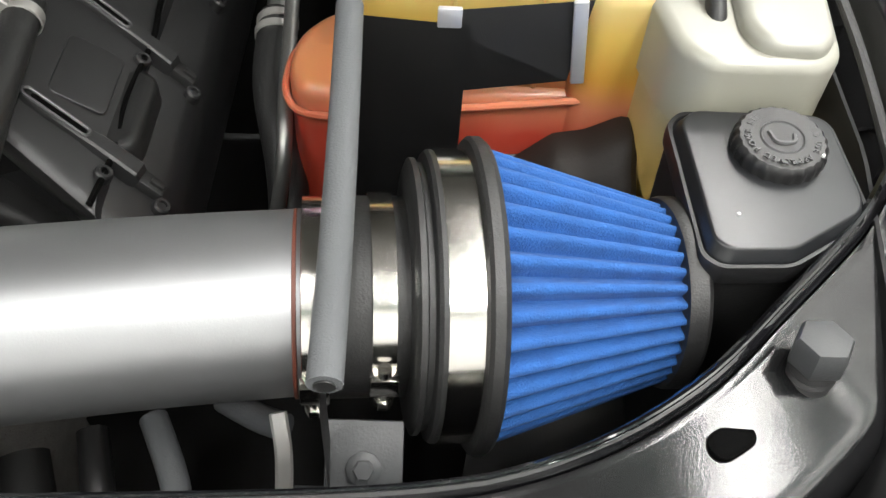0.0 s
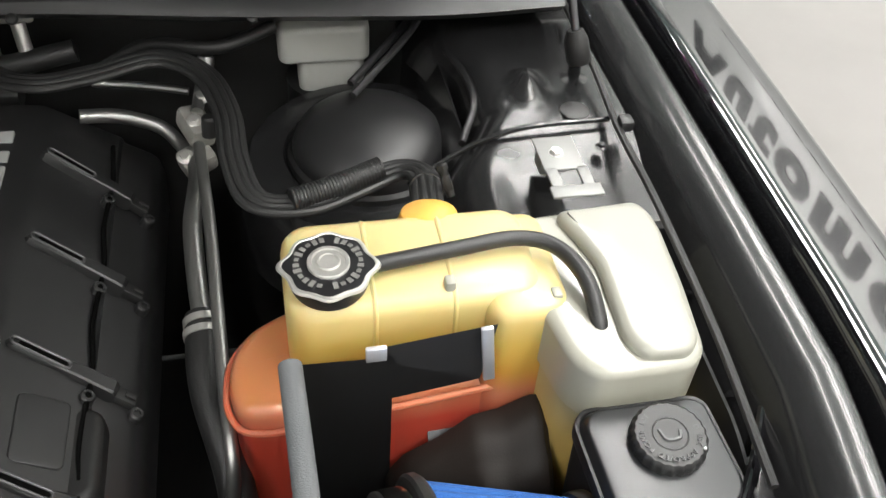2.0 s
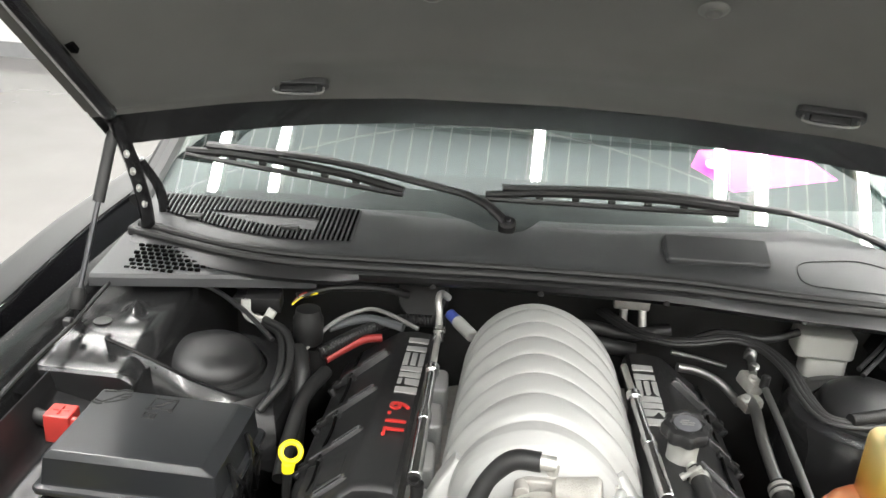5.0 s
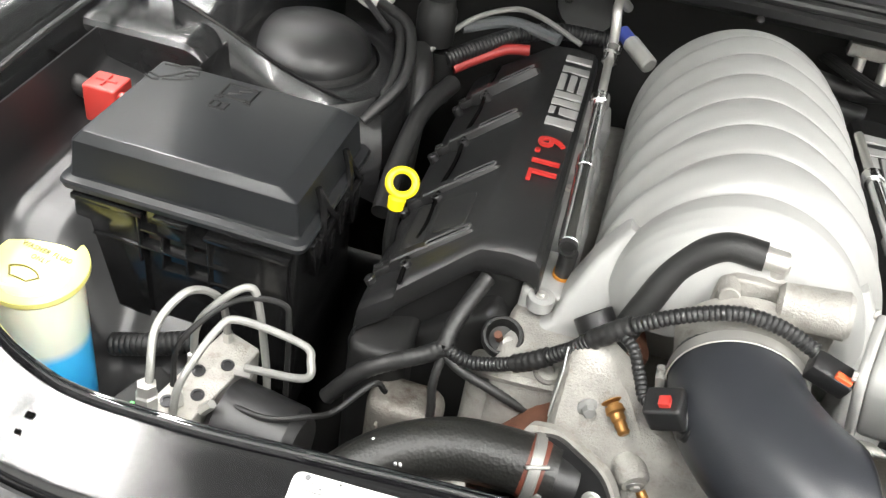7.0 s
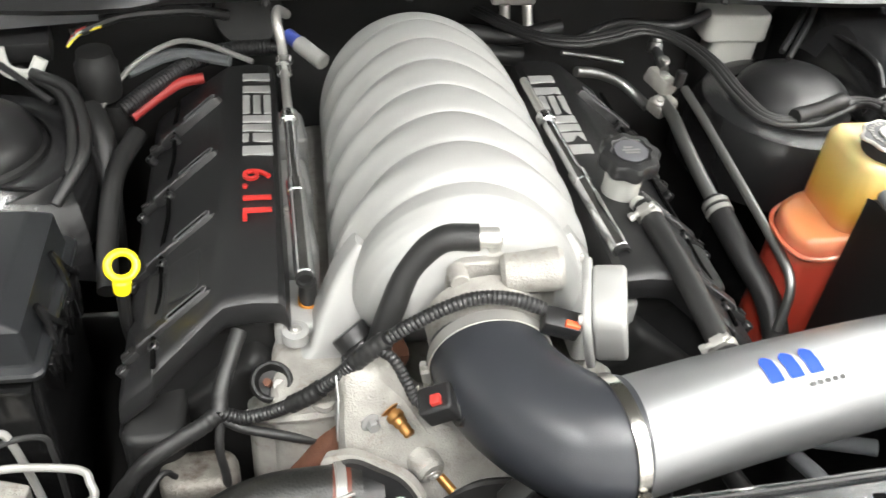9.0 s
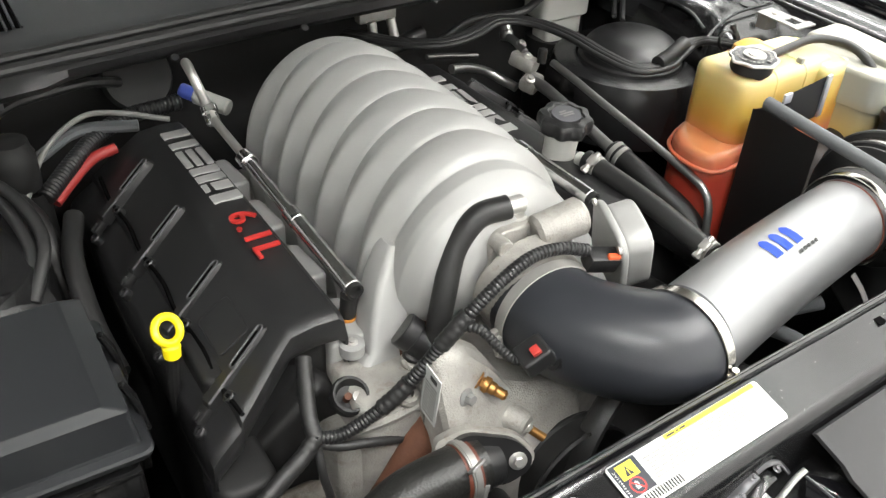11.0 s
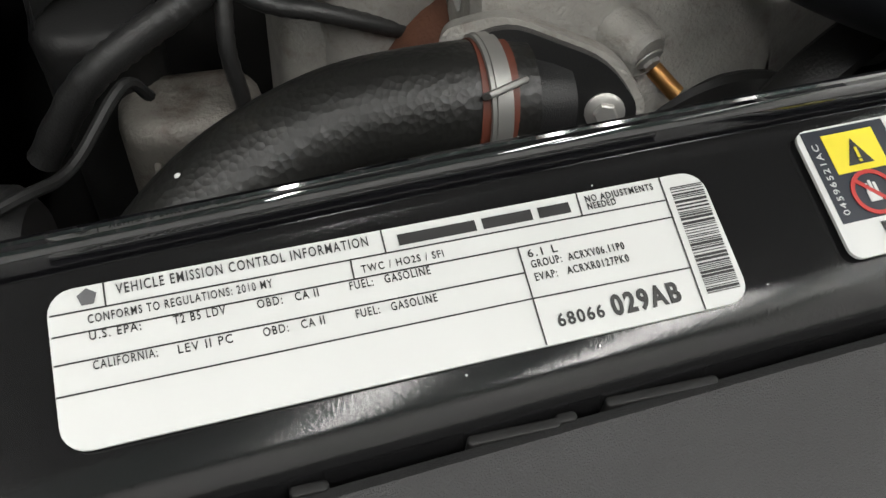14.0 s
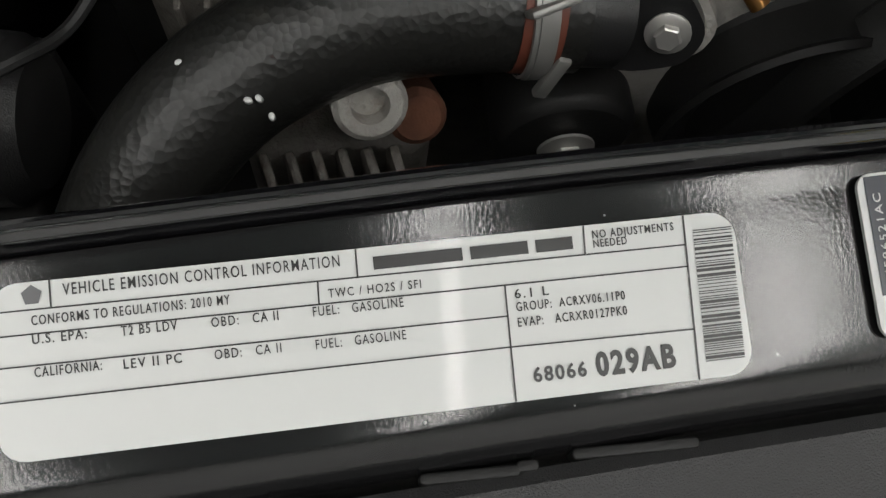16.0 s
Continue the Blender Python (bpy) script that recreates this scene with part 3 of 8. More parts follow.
bm = B()
rows = []
for x in span(-0.72, 0.72, 25):
    bulge = 0.02 * math.cos(x * 6)
    rows.append([(x, 0.93 + bulge * 0.3, 1.0), (x, 0.935 + bulge, 0.93), (x, 0.91 + bulge, 0.82), (x, 0.87, 0.65), (x, 0.85, 0.42)])
sheet(bm, rows, 0.004)
part("firewall", bm, PLASTIC_DARK, car, "dark firewall behind the engine")
part("undertray", box(B(), (0, 0.45, 0.40), (1.5, 1.15, 0.02)), PLASTIC_DARK, car)
bm = B()
rows = []
for x in span(-0.86, 0.86, 25):
    yb = -0.38 + 0.30 * (abs(x) / 0.86) ** 3
    rows.append([(x, yb + 0.10, 0.80), (x, yb + 0.03, 0.76), (x, yb, 0.68), (x, yb, 0.40), (x, yb + 0.02, 0.0)])
sheet(bm, rows, 0.004)
part("front_bumper", bm, PAINT, car)

# windscreen, its black border and the cabin behind it
WSX = (-0.78, -0.6, -0.36, -0.1, 0.22, 0.49, 0.74)
WSY = (1.015, 0.955, 0.94, 0.945, 0.965, 1.01, 1.085)
WSFIT = np.polyfit(WSX, WSY, 3)


def screen_point(x, s):
    """s: metres up along the glass."""
    y, k = float(np.polyval(WSFIT, x)), math.radians(31)
    return (x * (1 - 0.10 * s), y + s * math.cos(k), 1.060 + s * math.sin(k) - 0.02 * (x / 0.7) ** 2 * s)


bm = B()
sheet(bm, [[screen_point(x, s) for x in span(-0.76, 0.74, 40)] for s in span(-0.02, 1.0, 12)], 0.005)
ws = part("windscreen", bm, GLASS, car, "tinted windscreen glass")
ws.visible_shadow = False
bm = B()
for x0, x1 in ((-0.76, 0.74),):
    sheet(bm, [[Vector(screen_point(x, s)) + Vector((0, 0.006, -0.006)) for x in span(x0, x1, 30)] for s in span(-0.02, 0.075, 3)], 0.001)
part("glass_border", bm, DASH, car)
bm = B()
sheet(bm, [[(x, 1.10, 1.02), (x, 1.5, 1.04), (x, 1.75, 1.02), (x, 1.85, 0.85)] for x in span(-0.74, 0.74, 8)], 0.01)
part("dashboard", bm, DASH, car)
bm = B()
sheet(bm, [[screen_point(x, 1.0), (x, 2.6, 1.55), (x, 3.6, 1.45)] for x in span(-0.74, 0.74, 8)], 0.01)
part("roof", bm, PAINT, car)
bm = B()
box(bm, (0, 2.4, 0.85), (1.4, 0.2, 0.7), 0.03)
box(bm, (0, 2.9, 0.45), (1.8, 1.6, 0.9), 0.03)
part("cabin", bm, DASH, car)
for side in (-1, 1):
    bm = B()
    sweep(bm, [Vector(screen_point(side * 0.75 - 0.01, s)) + Vector((side * 0.02, 0, 0.0)) for s in (-0.05, 0.1, 0.5, 1.0)], 0.022, 10)
    part("windscreen_pillar", bm, PLASTIC_DULL, car)

tag = thing("hang_tag", "bright pink shield-shaped card tag behind the windscreen", "hang tag", (0.45, 1.12, 1.10))
bm = B()
card = [(0.27, 0.19), (0.29, 0.235), (0.50, 0.245), (0.575, 0.165), (0.35, 0.125)]
t = bmesh.new()
t.faces.new([t.verts.new(Vector(screen_point(x, s)) + Vector((0, 0.012, -0.014))) for x, s in card])
bmesh.ops.solidify(t, geom=list(t.faces), thickness=0.001)
merge(bm, t)
part("card", bm, PINK, tag)
bm = B()
lathe(bm, [(0.010, 0), (0.012, 0.001), (0.006, 0.001), (0.005, 0)], Vector(screen_point(0.31, 0.19)) + Vector((0, 0.004, -0.006)), (0, -0.5, 0.86), 20)
part("eyelet", bm, WHITEPLASTIC, tag)

# ---- cowl panel ----
cowl = thing("cowl_panel", "grained dark grey plastic cowl panel with vent grilles below the windscreen", "cowl panel", (0, 0.88, 0.97))
LIPX = (-0.76, -0.70, -0.55, -0.43, -0.10, 0.20, 0.40, 0.61, 0.72)
LIPY = (0.875, 0.853, 0.800, 0.787, 0.818, 0.832, 0.812, 0.802, 0.815)
REARX = (-0.76, -0.72, -0.36, -0.22, -0.155, -0.125, -0.088, -0.055, -0.022, 0.22, 0.46, 0.52, 0.58, 0.64, 0.72)
REARY = (0.97, 0.945, 0.945, 0.962, 0.935, 0.905, 0.893, 0.912, 0.972, 0.996, 1.035, 1.02, 0.975, 0.955, 0.95)


def lip(x):
    return sum(interp(x + d, LIPX, LIPY) for d in (-0.04, -0.02, 0, 0.02, 0.04)) / 5


bm = B()
rows = []
for x in span(-0.745, 0.715, 90):
    yl, yr = lip(x), interp(x, REARX, REARY)
    zr = 1.066 + 0.06 * (yr - 0.96)
    row = []
    for i in range(9):
        u = i / 8
        y, z = yr + (yl - yr) * u, zr + (1.034 - zr) * u ** 1.25
        row.append((x, y, z))
    row = [(x, yr + 0.004, zr - 0.02)] + row + [(x, yl - 0.004, 1.031)]
    rows.append(row)
sheet(bm, rows, 0.003)
part("panel", bm, COWL, cowl)
bm = B()
for dy, dz, r in ((-0.010, 1.032, 0.0065), (-0.024, 1.024, 0.0075)):
    sweep(bm, [(x, lip(x) + dy, dz) for x in span(-0.74, 0.70, 40)], r, 10, 1)
part("hood_seal", bm, RUBBER, cowl, "rubber hood seal")
bm = B()
rows = []
for x in span(-0.745, 0.72, 50):
    yl = lip(x)
    low = interp(x, (-0.75, -0.33, -0.30, 0.2, 0.72), (0.98, 0.99, 0.985, 0.985, 0.975))
    out = interp(x, (-0.75, -0.55, -0.335, -0.325, 0.1, 0.45, 0.72), (0.03, 0.02, 0.01, -0.006, 0.0, 0.012, 0.02))
    rows.append([(x, yl - 0.018, 1.02), (x, yl - 0.030 - out * 0.3, 1.012), (x, yl - 0.030 - out, 1.004), (x, yl - 0.022 - out, 0.996), (x, yl + 0.015, low), (x, yl + 0.06, low - 0.012)])
sheet(bm, rows, 0.003)
part("cowl_face", bm, PLASTIC, cowl)


def cowl_z(x, y):
    yl, yr = lip(x), interp(x, REARX, REARY)
    u = min(max((y - yr) / (yl - yr), 0), 1)
    zr = 1.066 + 0.06 * (yr - 0.96)
    return zr + (1.034 - zr) * u ** 1.25


# vent slots: thin black strips painted as shaded openings, with slats between them
bm, dark = B(), B()
for k in range(42):
    x = -0.715 + k * 0.0087
    yr, yl = interp(x, REARX, REARY) - 0.008, lip(x) + 0.035
    for a, b in (((yr, yr - 0.045), (yl + 0.028, yl - 0.005)) if k < 34 else ((yr, yl),)):
        if a - b < 0.006:
            continue
        m = plane_at((x, (a + b) / 2, (cowl_z(x, a) + cowl_z(x, b)) / 2 + 0.0025), (1, 0, 0), (0.12, a - b, cowl_z(x, a) - cowl_z(x, b)))
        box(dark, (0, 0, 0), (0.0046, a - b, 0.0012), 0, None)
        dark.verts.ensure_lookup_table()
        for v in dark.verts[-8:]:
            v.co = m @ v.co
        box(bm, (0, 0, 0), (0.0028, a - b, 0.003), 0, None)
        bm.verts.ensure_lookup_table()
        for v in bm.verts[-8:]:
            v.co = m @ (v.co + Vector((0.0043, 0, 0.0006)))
part("vent_opening_shade", dark, VOID, cowl)
part("vent_slats", bm, COWL, cowl)
# black blocks set in the cover, painting the shade of its mesh holes
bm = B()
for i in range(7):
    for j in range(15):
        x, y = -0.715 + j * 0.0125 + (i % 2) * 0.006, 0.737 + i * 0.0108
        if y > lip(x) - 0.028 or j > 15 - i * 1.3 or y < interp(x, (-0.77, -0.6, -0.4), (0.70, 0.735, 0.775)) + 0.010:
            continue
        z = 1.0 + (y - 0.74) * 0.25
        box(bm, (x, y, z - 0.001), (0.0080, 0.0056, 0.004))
part("mesh_opening_shade", bm, VOID, cowl)
bm = B()
rows = []
for x in span(-0.765, -0.40, 20):
    front = interp(x, (-0.77, -0.6, -0.4), (0.70, 0.735, 0.775))
    rows.append([(x, lip(x) - 0.022, 1.016), (x, (lip(x) + front) / 2, 1.006), (x, front + 0.004, 0.996), (x, front, 0.990), (x, front, 0.975)])
sheet(bm, rows, 0.003)
part("fresh_air_cover", bm, COWL, cowl)
# raised recess plate and access patch
bm = B()
m = plane_at((0.282, 0.905, 1.0495), (1, 0.06, 0), (0, 0.06, 0.03))
t = B()
rbox(t, 0, 0, 0.18, 0.062, -0.006, 0.022, 0.008, 0.005)
merge(bm, t, m)
part("raised_plate", bm, COWL, cowl)
bm = B()
ring = round_poly([(0.415, 0.835), (0.60, 0.822), (0.585, 0.90), (0.53, 0.928), (0.42, 0.905)], 0.03)
pts = [(x, y, cowl_z(x, y) + 0.001) for x, y in ring]
sweep(bm, pts + pts[:1], 0.0010, 6, 1)
part("access_outline", bm, PLASTIC_DARK, cowl)
for x, y in ((-0.645, 0.872), (-0.465, 0.852)):
    bm = B()
    box(bm, (x, y, cowl_z(x, y) + 0.003), (0.03, 0.016, 0.008), 0.002)
    part("clip", bm, PLASTIC, cowl)
for x in (-0.20, -0.02, 0.19, 0.41, -0.505):
    bm = B()
    lathe(bm, [(0.006, 0), (0.005, 0.003), (0.001, 0.004)], (x, lip(x) - 0.040, 1.0) if x > -0.5 else (x, 0.765, 0.999), (0, -0.6, 0.8), 12)
    part("push_pin", bm, PLASTIC_DARK, cowl)

for side in (-1, 1):
    brk_y = 0.835 if side > 0 else 0.875
    bm = B()
    outline_box(bm, round_poly([(side * 0.715 - 0.045, brk_y - 0.035), (side * 0.715 + 0.045, brk_y - 0.050), (side * 0.715 + 0.048, brk_y + 0.040), (side * 0.715 - 0.040, brk_y + 0.030)], 0.012), 1.010, 1.030, 0.005)
    part("end_bracket", bm, PLASTIC, cowl)
    for dx, dy, r in ((-0.022, -0.012, 0.010), (0.012, -0.022, 0.012), (0.020, 0.018, 0.013), (-0.018, 0.014, 0.008)):
        bm = B()
        hexbolt(bm, (side * 0.715 + dx, brk_y + dy, 1.029), (0, 0, 1), r)
        part("end_bolt", bm, PLASTIC_DARK, cowl)


# ---- wipers ----
def wiper(pivot, elbow, tip, blade0, blade1, label):
    w = thing("windscreen_wiper", label, "wiper", pivot, "windscreen wipers")
    p, e, q = Vector(pivot), Vector(elbow), Vector(tip)
    bm = B()
    sweep(bm, [p, p + (e - p) * 0.5 + Vector((0, 0, 0.008)), e], lambda s: 0.012 - 0.004 * min(s / 0.15, 1), 12, 5, True, 0.7)
    part("arm_head", bm, PLASTIC, w)
    bm = B()
    sweep(bm, [e, (e + q) / 2 + Vector((0, 0, 0.014)), q], 0.0105, 8, 5, True, 0.65)
    part("arm", bm, PLASTIC, w)
    bm = B()
    lathe(bm, [(0.016, -0.012), (0.016, 0.004), (0.012, 0.008)], p, (0, -0.4, 0.9), 20)
    part("hub", bm, PLASTIC_DARK, w)
    bm = B()
    hexbolt(bm, p + Vector((0, -0.003, 0.007)), (0, -0.4, 0.9), 0.011)
    part("nut", bm, RODSTEEL, w)
    bm = B()
    b0, b1 = Vector(blade0), Vector(blade1)
    mid = (b0 + b1) / 2 + Vector((0, 0, 0.012))
    sweep(bm, [b0, b0.lerp(mid, 0.5) + Vector((0, 0, 0.004)), mid, mid.lerp(b1, 0.5) + Vector((0, 0, 0.004)), b1], 0.0078, 8, 5)
    for k in range(7):
        c = b0.lerp(b1, (k + 0.5) / 7)
        box(bm, c + Vector((0, 0, 0.002)), (0.014, 0.010, 0.010), 0.002)
    part("blade_frame", bm, PLASTIC_DARK, w)
    bm = B()
    sweep(bm, [b0 - Vector((0, 0.006, 0.006)), b1 - Vector((0, 0.006, 0.006))], 0.0050, 6, 1)
    part("blade_rubber", bm, RUBBER, w)
    return w


wiper((-0.086, 0.905, 1.076), (-0.165, 0.945, 1.112), (-0.66, 0.998, 1.148), (-0.70, 0.995, 1.135), (-0.28, 0.955, 1.105), "black wiper arm and blade with steel pivot nut, parked")
wiper((0.615, 0.985, 1.066), (0.43, 1.025, 1.105), (-0.10, 0.972, 1.122), (-0.13, 0.965, 1.108), (0.33, 0.99, 1.112), "long black wiper arm and blade beside the cowl corner, parked")

# ---- open hood ----
hood = thing("hood", "black car hood propped open, seen from below", "hood", (0, 0.95, 1.0))
HX = (-0.735, -0.66, -0.56, -0.45, -0.28, 0.0, 0.2, 0.45, 0.58, 0.66, 0.735)
HY = (0.75, 0.82, 0.915, 0.985, 1.045, 1.06, 1.06, 1.02, 0.94, 0.85, 0.77)


def hood_row(x):
    yr = interp(x, HX, HY)
    side = abs(x) / 0.735
    zr = 1.215 - 0.012 * side
    rows = [(x, yr + 0.012, zr + 0.045), (x, yr, zr), (x, yr - 0.078, zr + 0.066), (x, yr - 0.087, zr + 0.078)]
    for s in list(span(0.05, 0.26, 12)) + list(span(0.32, 1.25, 14)):
        arch = 0.035 * math.sin(min(s / 0.35, 1) * math.pi / 2) * (1 - side ** 4) - 0.010 * math.exp(-((s - 0.14) / 0.035) ** 2) * max(0, 1 - (abs(x) / 0.56) ** 6)
        rows.append((x * (1 - 0.03 * s), yr - 0.055 - s * math.cos(math.radians(38)), zr + 0.048 + s * math.sin(math.radians(38)) + arch))
    return rows


EDGE = {-1: -0.728, 1: 0.658}
bm = B()
sheet(bm, [hood_row(x)[2:] for x in span(EDGE[-1], EDGE[1], 49)], 0.004)
part("inner_panel", bm, HOODSKIN, hood)
bm = B()
sheet(bm, [hood_row(x)[:3] for x in span(EDGE[-1], EDGE[1], 49)], 0.004)
part("rear_flange", bm, PAINT_DUSTY, hood)
bm = B()
sheet(bm, [[(q[0] * 1.015, q[1] + 0.012, q[2] + 0.055) for q in hood_row(x)[1:]] for x in span(EDGE[-1], EDGE[1], 25)], 0.004)
part("outer_skin", bm, PAINT, hood)
for side in (-1, 1):
    bm = B()
    edge = hood_row(EDGE[side])[1:]
    rows = [[(q[0], q[1], q[2]), (q[0] + side * 0.014, q[1] + 0.004, q[2] + 0.02), (q[0] + side * 0.014, q[1] + 0.01, q[2] + 0.055)] for q in edge]
    sheet(bm, rows, 0.003)
    part("side_flange", bm, PAINT_DUSTY, hood)
    bm = B()
    sweep(bm, [Vector(q) + Vector((-side * 0.035, 0, 0.0)) for q in edge[2:]], 0.012, 8, 1)
    part("edge_bead", bm, PAINT_DUSTY, hood)
for x, y, z, tilt in ((-0.455, 0.866, 1.301, 14), (0.402, 0.838, 1.325, -16)):
    m = pose(x, y, z, -36, 0, tilt)
    bm = B()
    t = B()
    rbox(t, 0, 0, 0.105, 0.030, -0.002, 0.010, 0.012, 0.002)
    merge(bm, t, m)
    part("striker_recess", bm, PLASTIC, hood)
    bm = B()
    t = B()
    rbox(t, 0, 0.002, 0.062, 0.020, -0.014, -0.001, 0.004, 0.002)
    merge(bm, t, m)
    part("bumper_bracket", bm, PLASTIC, hood)
    bm = B()
    sweep(bm, [m @ Vector(q) for q in ((-0.040, 0.0, 0.0), (-0.034, -0.006, -0.016), (0.034, -0.006, -0.016), (0.042, 0.0, 0.0))], 0.0022, 8, 4)
    part("bracket_edge", bm, GREYSTEEL, hood)
for x, y, z in ((-0.227, 0.732, 1.474), (0.173, 0.722, 1.481)):
    bm = B()
    lathe(bm, [(0.022, 0.004), (0.018, 0.0005), (0.012, -0.0012), (0.008, 0.0), (0.002, 0.002)], (x, y, z), (0, 0.6, 0.8), 24)
    part("dimple", bm, HOODSKIN, hood)
for side in (-1, 1):
    edge = [Vector(q) for q in hood_row(EDGE[side] - side * 0.035)]
    # two grey ledges, then two black blocks painting the shade of slots
    for i, (w, mt) in enumerate(((0.05, GREYSTEEL), (0.05, GREYSTEEL), (0.045, VOID), (0.03, VOID))):
        p = edge[(17, 19, 18, 13)[i]]
        bm = B()
        t = B()
        rbox(t, 0, 0, w, 0.007 if i < 2 else 0.022, -0.004, 0.004, 0.003, 0.001)
        merge(bm, t, pose(p.x + side * 0.005, p.y, p.z - 0.002, -38, 0, 0))
        part("edge_ledge" if i < 2 else "edge_slot_shade", bm, mt, hood)
for side in (-1, 1):
    bm = B()
    # foot, knee and head of the hinge
    f, k, q = ((Vector((-0.725, 0.86, 1.0)), Vector((-0.712, 0.82, 1.08)), Vector((-0.70, 0.70, 1.26))) if side < 0 else (Vector((0.748, 0.93, 1.0)), Vector((0.700, 0.92, 1.09)), Vector((0.625, 0.80, 1.255))))
    sweep(bm, [f, k, k.lerp(q, 0.5) + Vector((0, 0.008, 0)), q], 0.012, 8, 5, True, 0.5)
    sweep(bm, [f + Vector((-side * 0.01, 0.05, -0.005)), k + Vector((-side * 0.008, 0.05, 0.01)), k.lerp(q, 0.45) + Vector((0, 0.03, 0.01))], 0.009, 8, 5, True, 0.5)
    part("hinge", bm, PAINT_DUSTY, hood)
    for i in range(4):
        bm = B()
        hexbolt(bm, k.lerp(q, 0.05 + 0.2 * i) + Vector((-side * 0.004, -0.008, 0)), (-side, -0.3, 0.2), 0.007)
        part("hinge_bolt", bm, STEEL, hood)
    bm = B()
    box(bm, f + Vector((side * 0.005, 0.02, -0.008)), (0.05, 0.12, 0.012), 0.003)
    part("hinge_plate", bm, PAINT_DUSTY, hood)


def gas_strut(foot, top, label):
    s = thing("gas_strut", label, "gas strut", foot, "hood struts")
    f, q = Vector(foot), Vector(top)
    mid = f.lerp(q, 0.52)
    bm = B()
    cyl(bm, f + (q - f) * 0.06, mid, 0.0042, 12)
    part("rod", bm, RODSTEEL, s)
    bm = B()
    cyl(bm, mid, q, 0.0095, 16, None, 0.001)
    part("cylinder", bm, PLASTIC, s)
    for p in (f, q):
        bm = B()
        lathe(bm, [(0.010, -0.012), (0.012, -0.008), (0.012, 0.012), (0.008, 0.022)], p, q - f if p == f else f - q, 14)
        part("socket", bm, PLASTIC_DARK, s)
    bm = B()
    lathe(bm, [(0.014, 0), (0.014, 0.004), (0.006, 0.006), (0.006, 0.03)], f - Vector((0, 0, 0.034)), (0, 0, 1), 14)
    part("ball_stud", bm, PAINT_DUSTY, s)


gas_strut((0.718, 0.70, 0.988), (0.668, 0.80, 1.272), "slim black gas strut propping the hood over the apron")
gas_strut((-0.742, 0.615, 0.988), (-0.715, 0.745, 1.262), "slim black gas strut propping the hood by the fuse box")

# ---- radiator support beam ----
support = thing("radiator_support", "dusty gloss black steel radiator support beam", "radiator support", (0, 0.04, 0.80))
SX = (-0.80, -0.74, -0.66, -0.58, -0.50, -0.40, -0.30, -0.10, 0.10, 0.30, 0.45, 0.54, 0.61, 0.67, 0.73, 0.78)
SY = (0.27, 0.19, 0.10, 0.048, 0.026, 0.024, 0.030, 0.042, 0.052, 0.060, 0.068, 0.083, 0.115, 0.165, 0.225, 0.30)
spine = curve_points([(x, y, 0) for x, y in zip(SX, SY)], 6)


def beam_z(x, o=0.0):
    """Height of the beam's sloping top at x, o behind its middle line."""
    rise = (0.026 if x > 0 else 0.016) * min(max((abs(x) - 0.46) / 0.2, 0), 1) ** 1.5
    return 0.8978 + 0.231 * (min(interp(x, SX, SY), 0.056) - 0.03 + o) + rise


bm = B()
rows, lips = [], []
for i, p in enumerate(spine):
    d = (spine[min(i + 1, len(spine) - 1)] - spine[max(i - 1, 0)]).normalized()
    n = Vector((-d.y, d.x, 0))
    k = 1.0 + 0.35 * min(max((abs(p.x) - 0.5) / 0.2, 0), 1)
    low = beam_z(p.x, -0.024)
    # the lip stands a little nearer the middle line past the label
    g = -0.016 * min(max(p.x + 0.2, 0.0), 0.4)
    lip = beam_z(p.x, 0.0272 + g)
    prof = [(0.0276 + g, lip - 0.0010), (0.0272 + g, lip + 0.0003), (0.0262 + g, lip + 0.0003)] + [(o, beam_z(p.x, o)) for o in (0.024 + g, 0.017, 0.010, 0.0, -0.012, -0.020, -0.024)] + [(-0.030, low - 0.003), (-0.034, low - 0.009), (-0.036, low - 0.018), (-0.036, low - 0.14)]
    wall = [(0.0280, lip - 0.0012), (0.0286, lip + 0.0060), (0.0292, lip + 0.0072), (0.0306, lip + 0.0082), (0.0308, lip + 0.0098), (0.0316, lip + 0.0104), (0.0330, lip + 0.0098), (0.0345, lip + 0.0070), (0.0350, lip - 0.02), (0.0350, lip - 0.16)]
    lips.append([(p.x + n.x * (o + g) * k, p.y + n.y * (o + g) * k, z) for o, z in wall])
    rows.append([(p.x + n.x * o * k, p.y + n.y * o * k, z) for o, z in prof])
sheet(bm, rows, 0.002)
part("beam", bm, BEAMPAINT, support)
bm = B()
sheet(bm, lips, 0.001)
part("rear_lip", bm, PAINT, support, "glossy black upright rear lip")
# sight shield in front of it
cover = thing("sight_shield", "matte grained dark grey plastic cover in front of the radiator support", "plastic cover", (0, -0.15, 0.80))


def ease(x, a, b):
    k = min(max((x - a) / (b - a), 0.0), 1.0)
    return k * k * (3 - 2 * k)


def notch(x):
    """How far the cover is cut back round the latch at x."""
    return 0.042 * ease(x, -0.047, -0.036) * (1 - ease(x, 0.098, 0.106)) + 0.10 * ease(x, 0.004, 0.020) * (1 - ease(x, 0.086, 0.096))


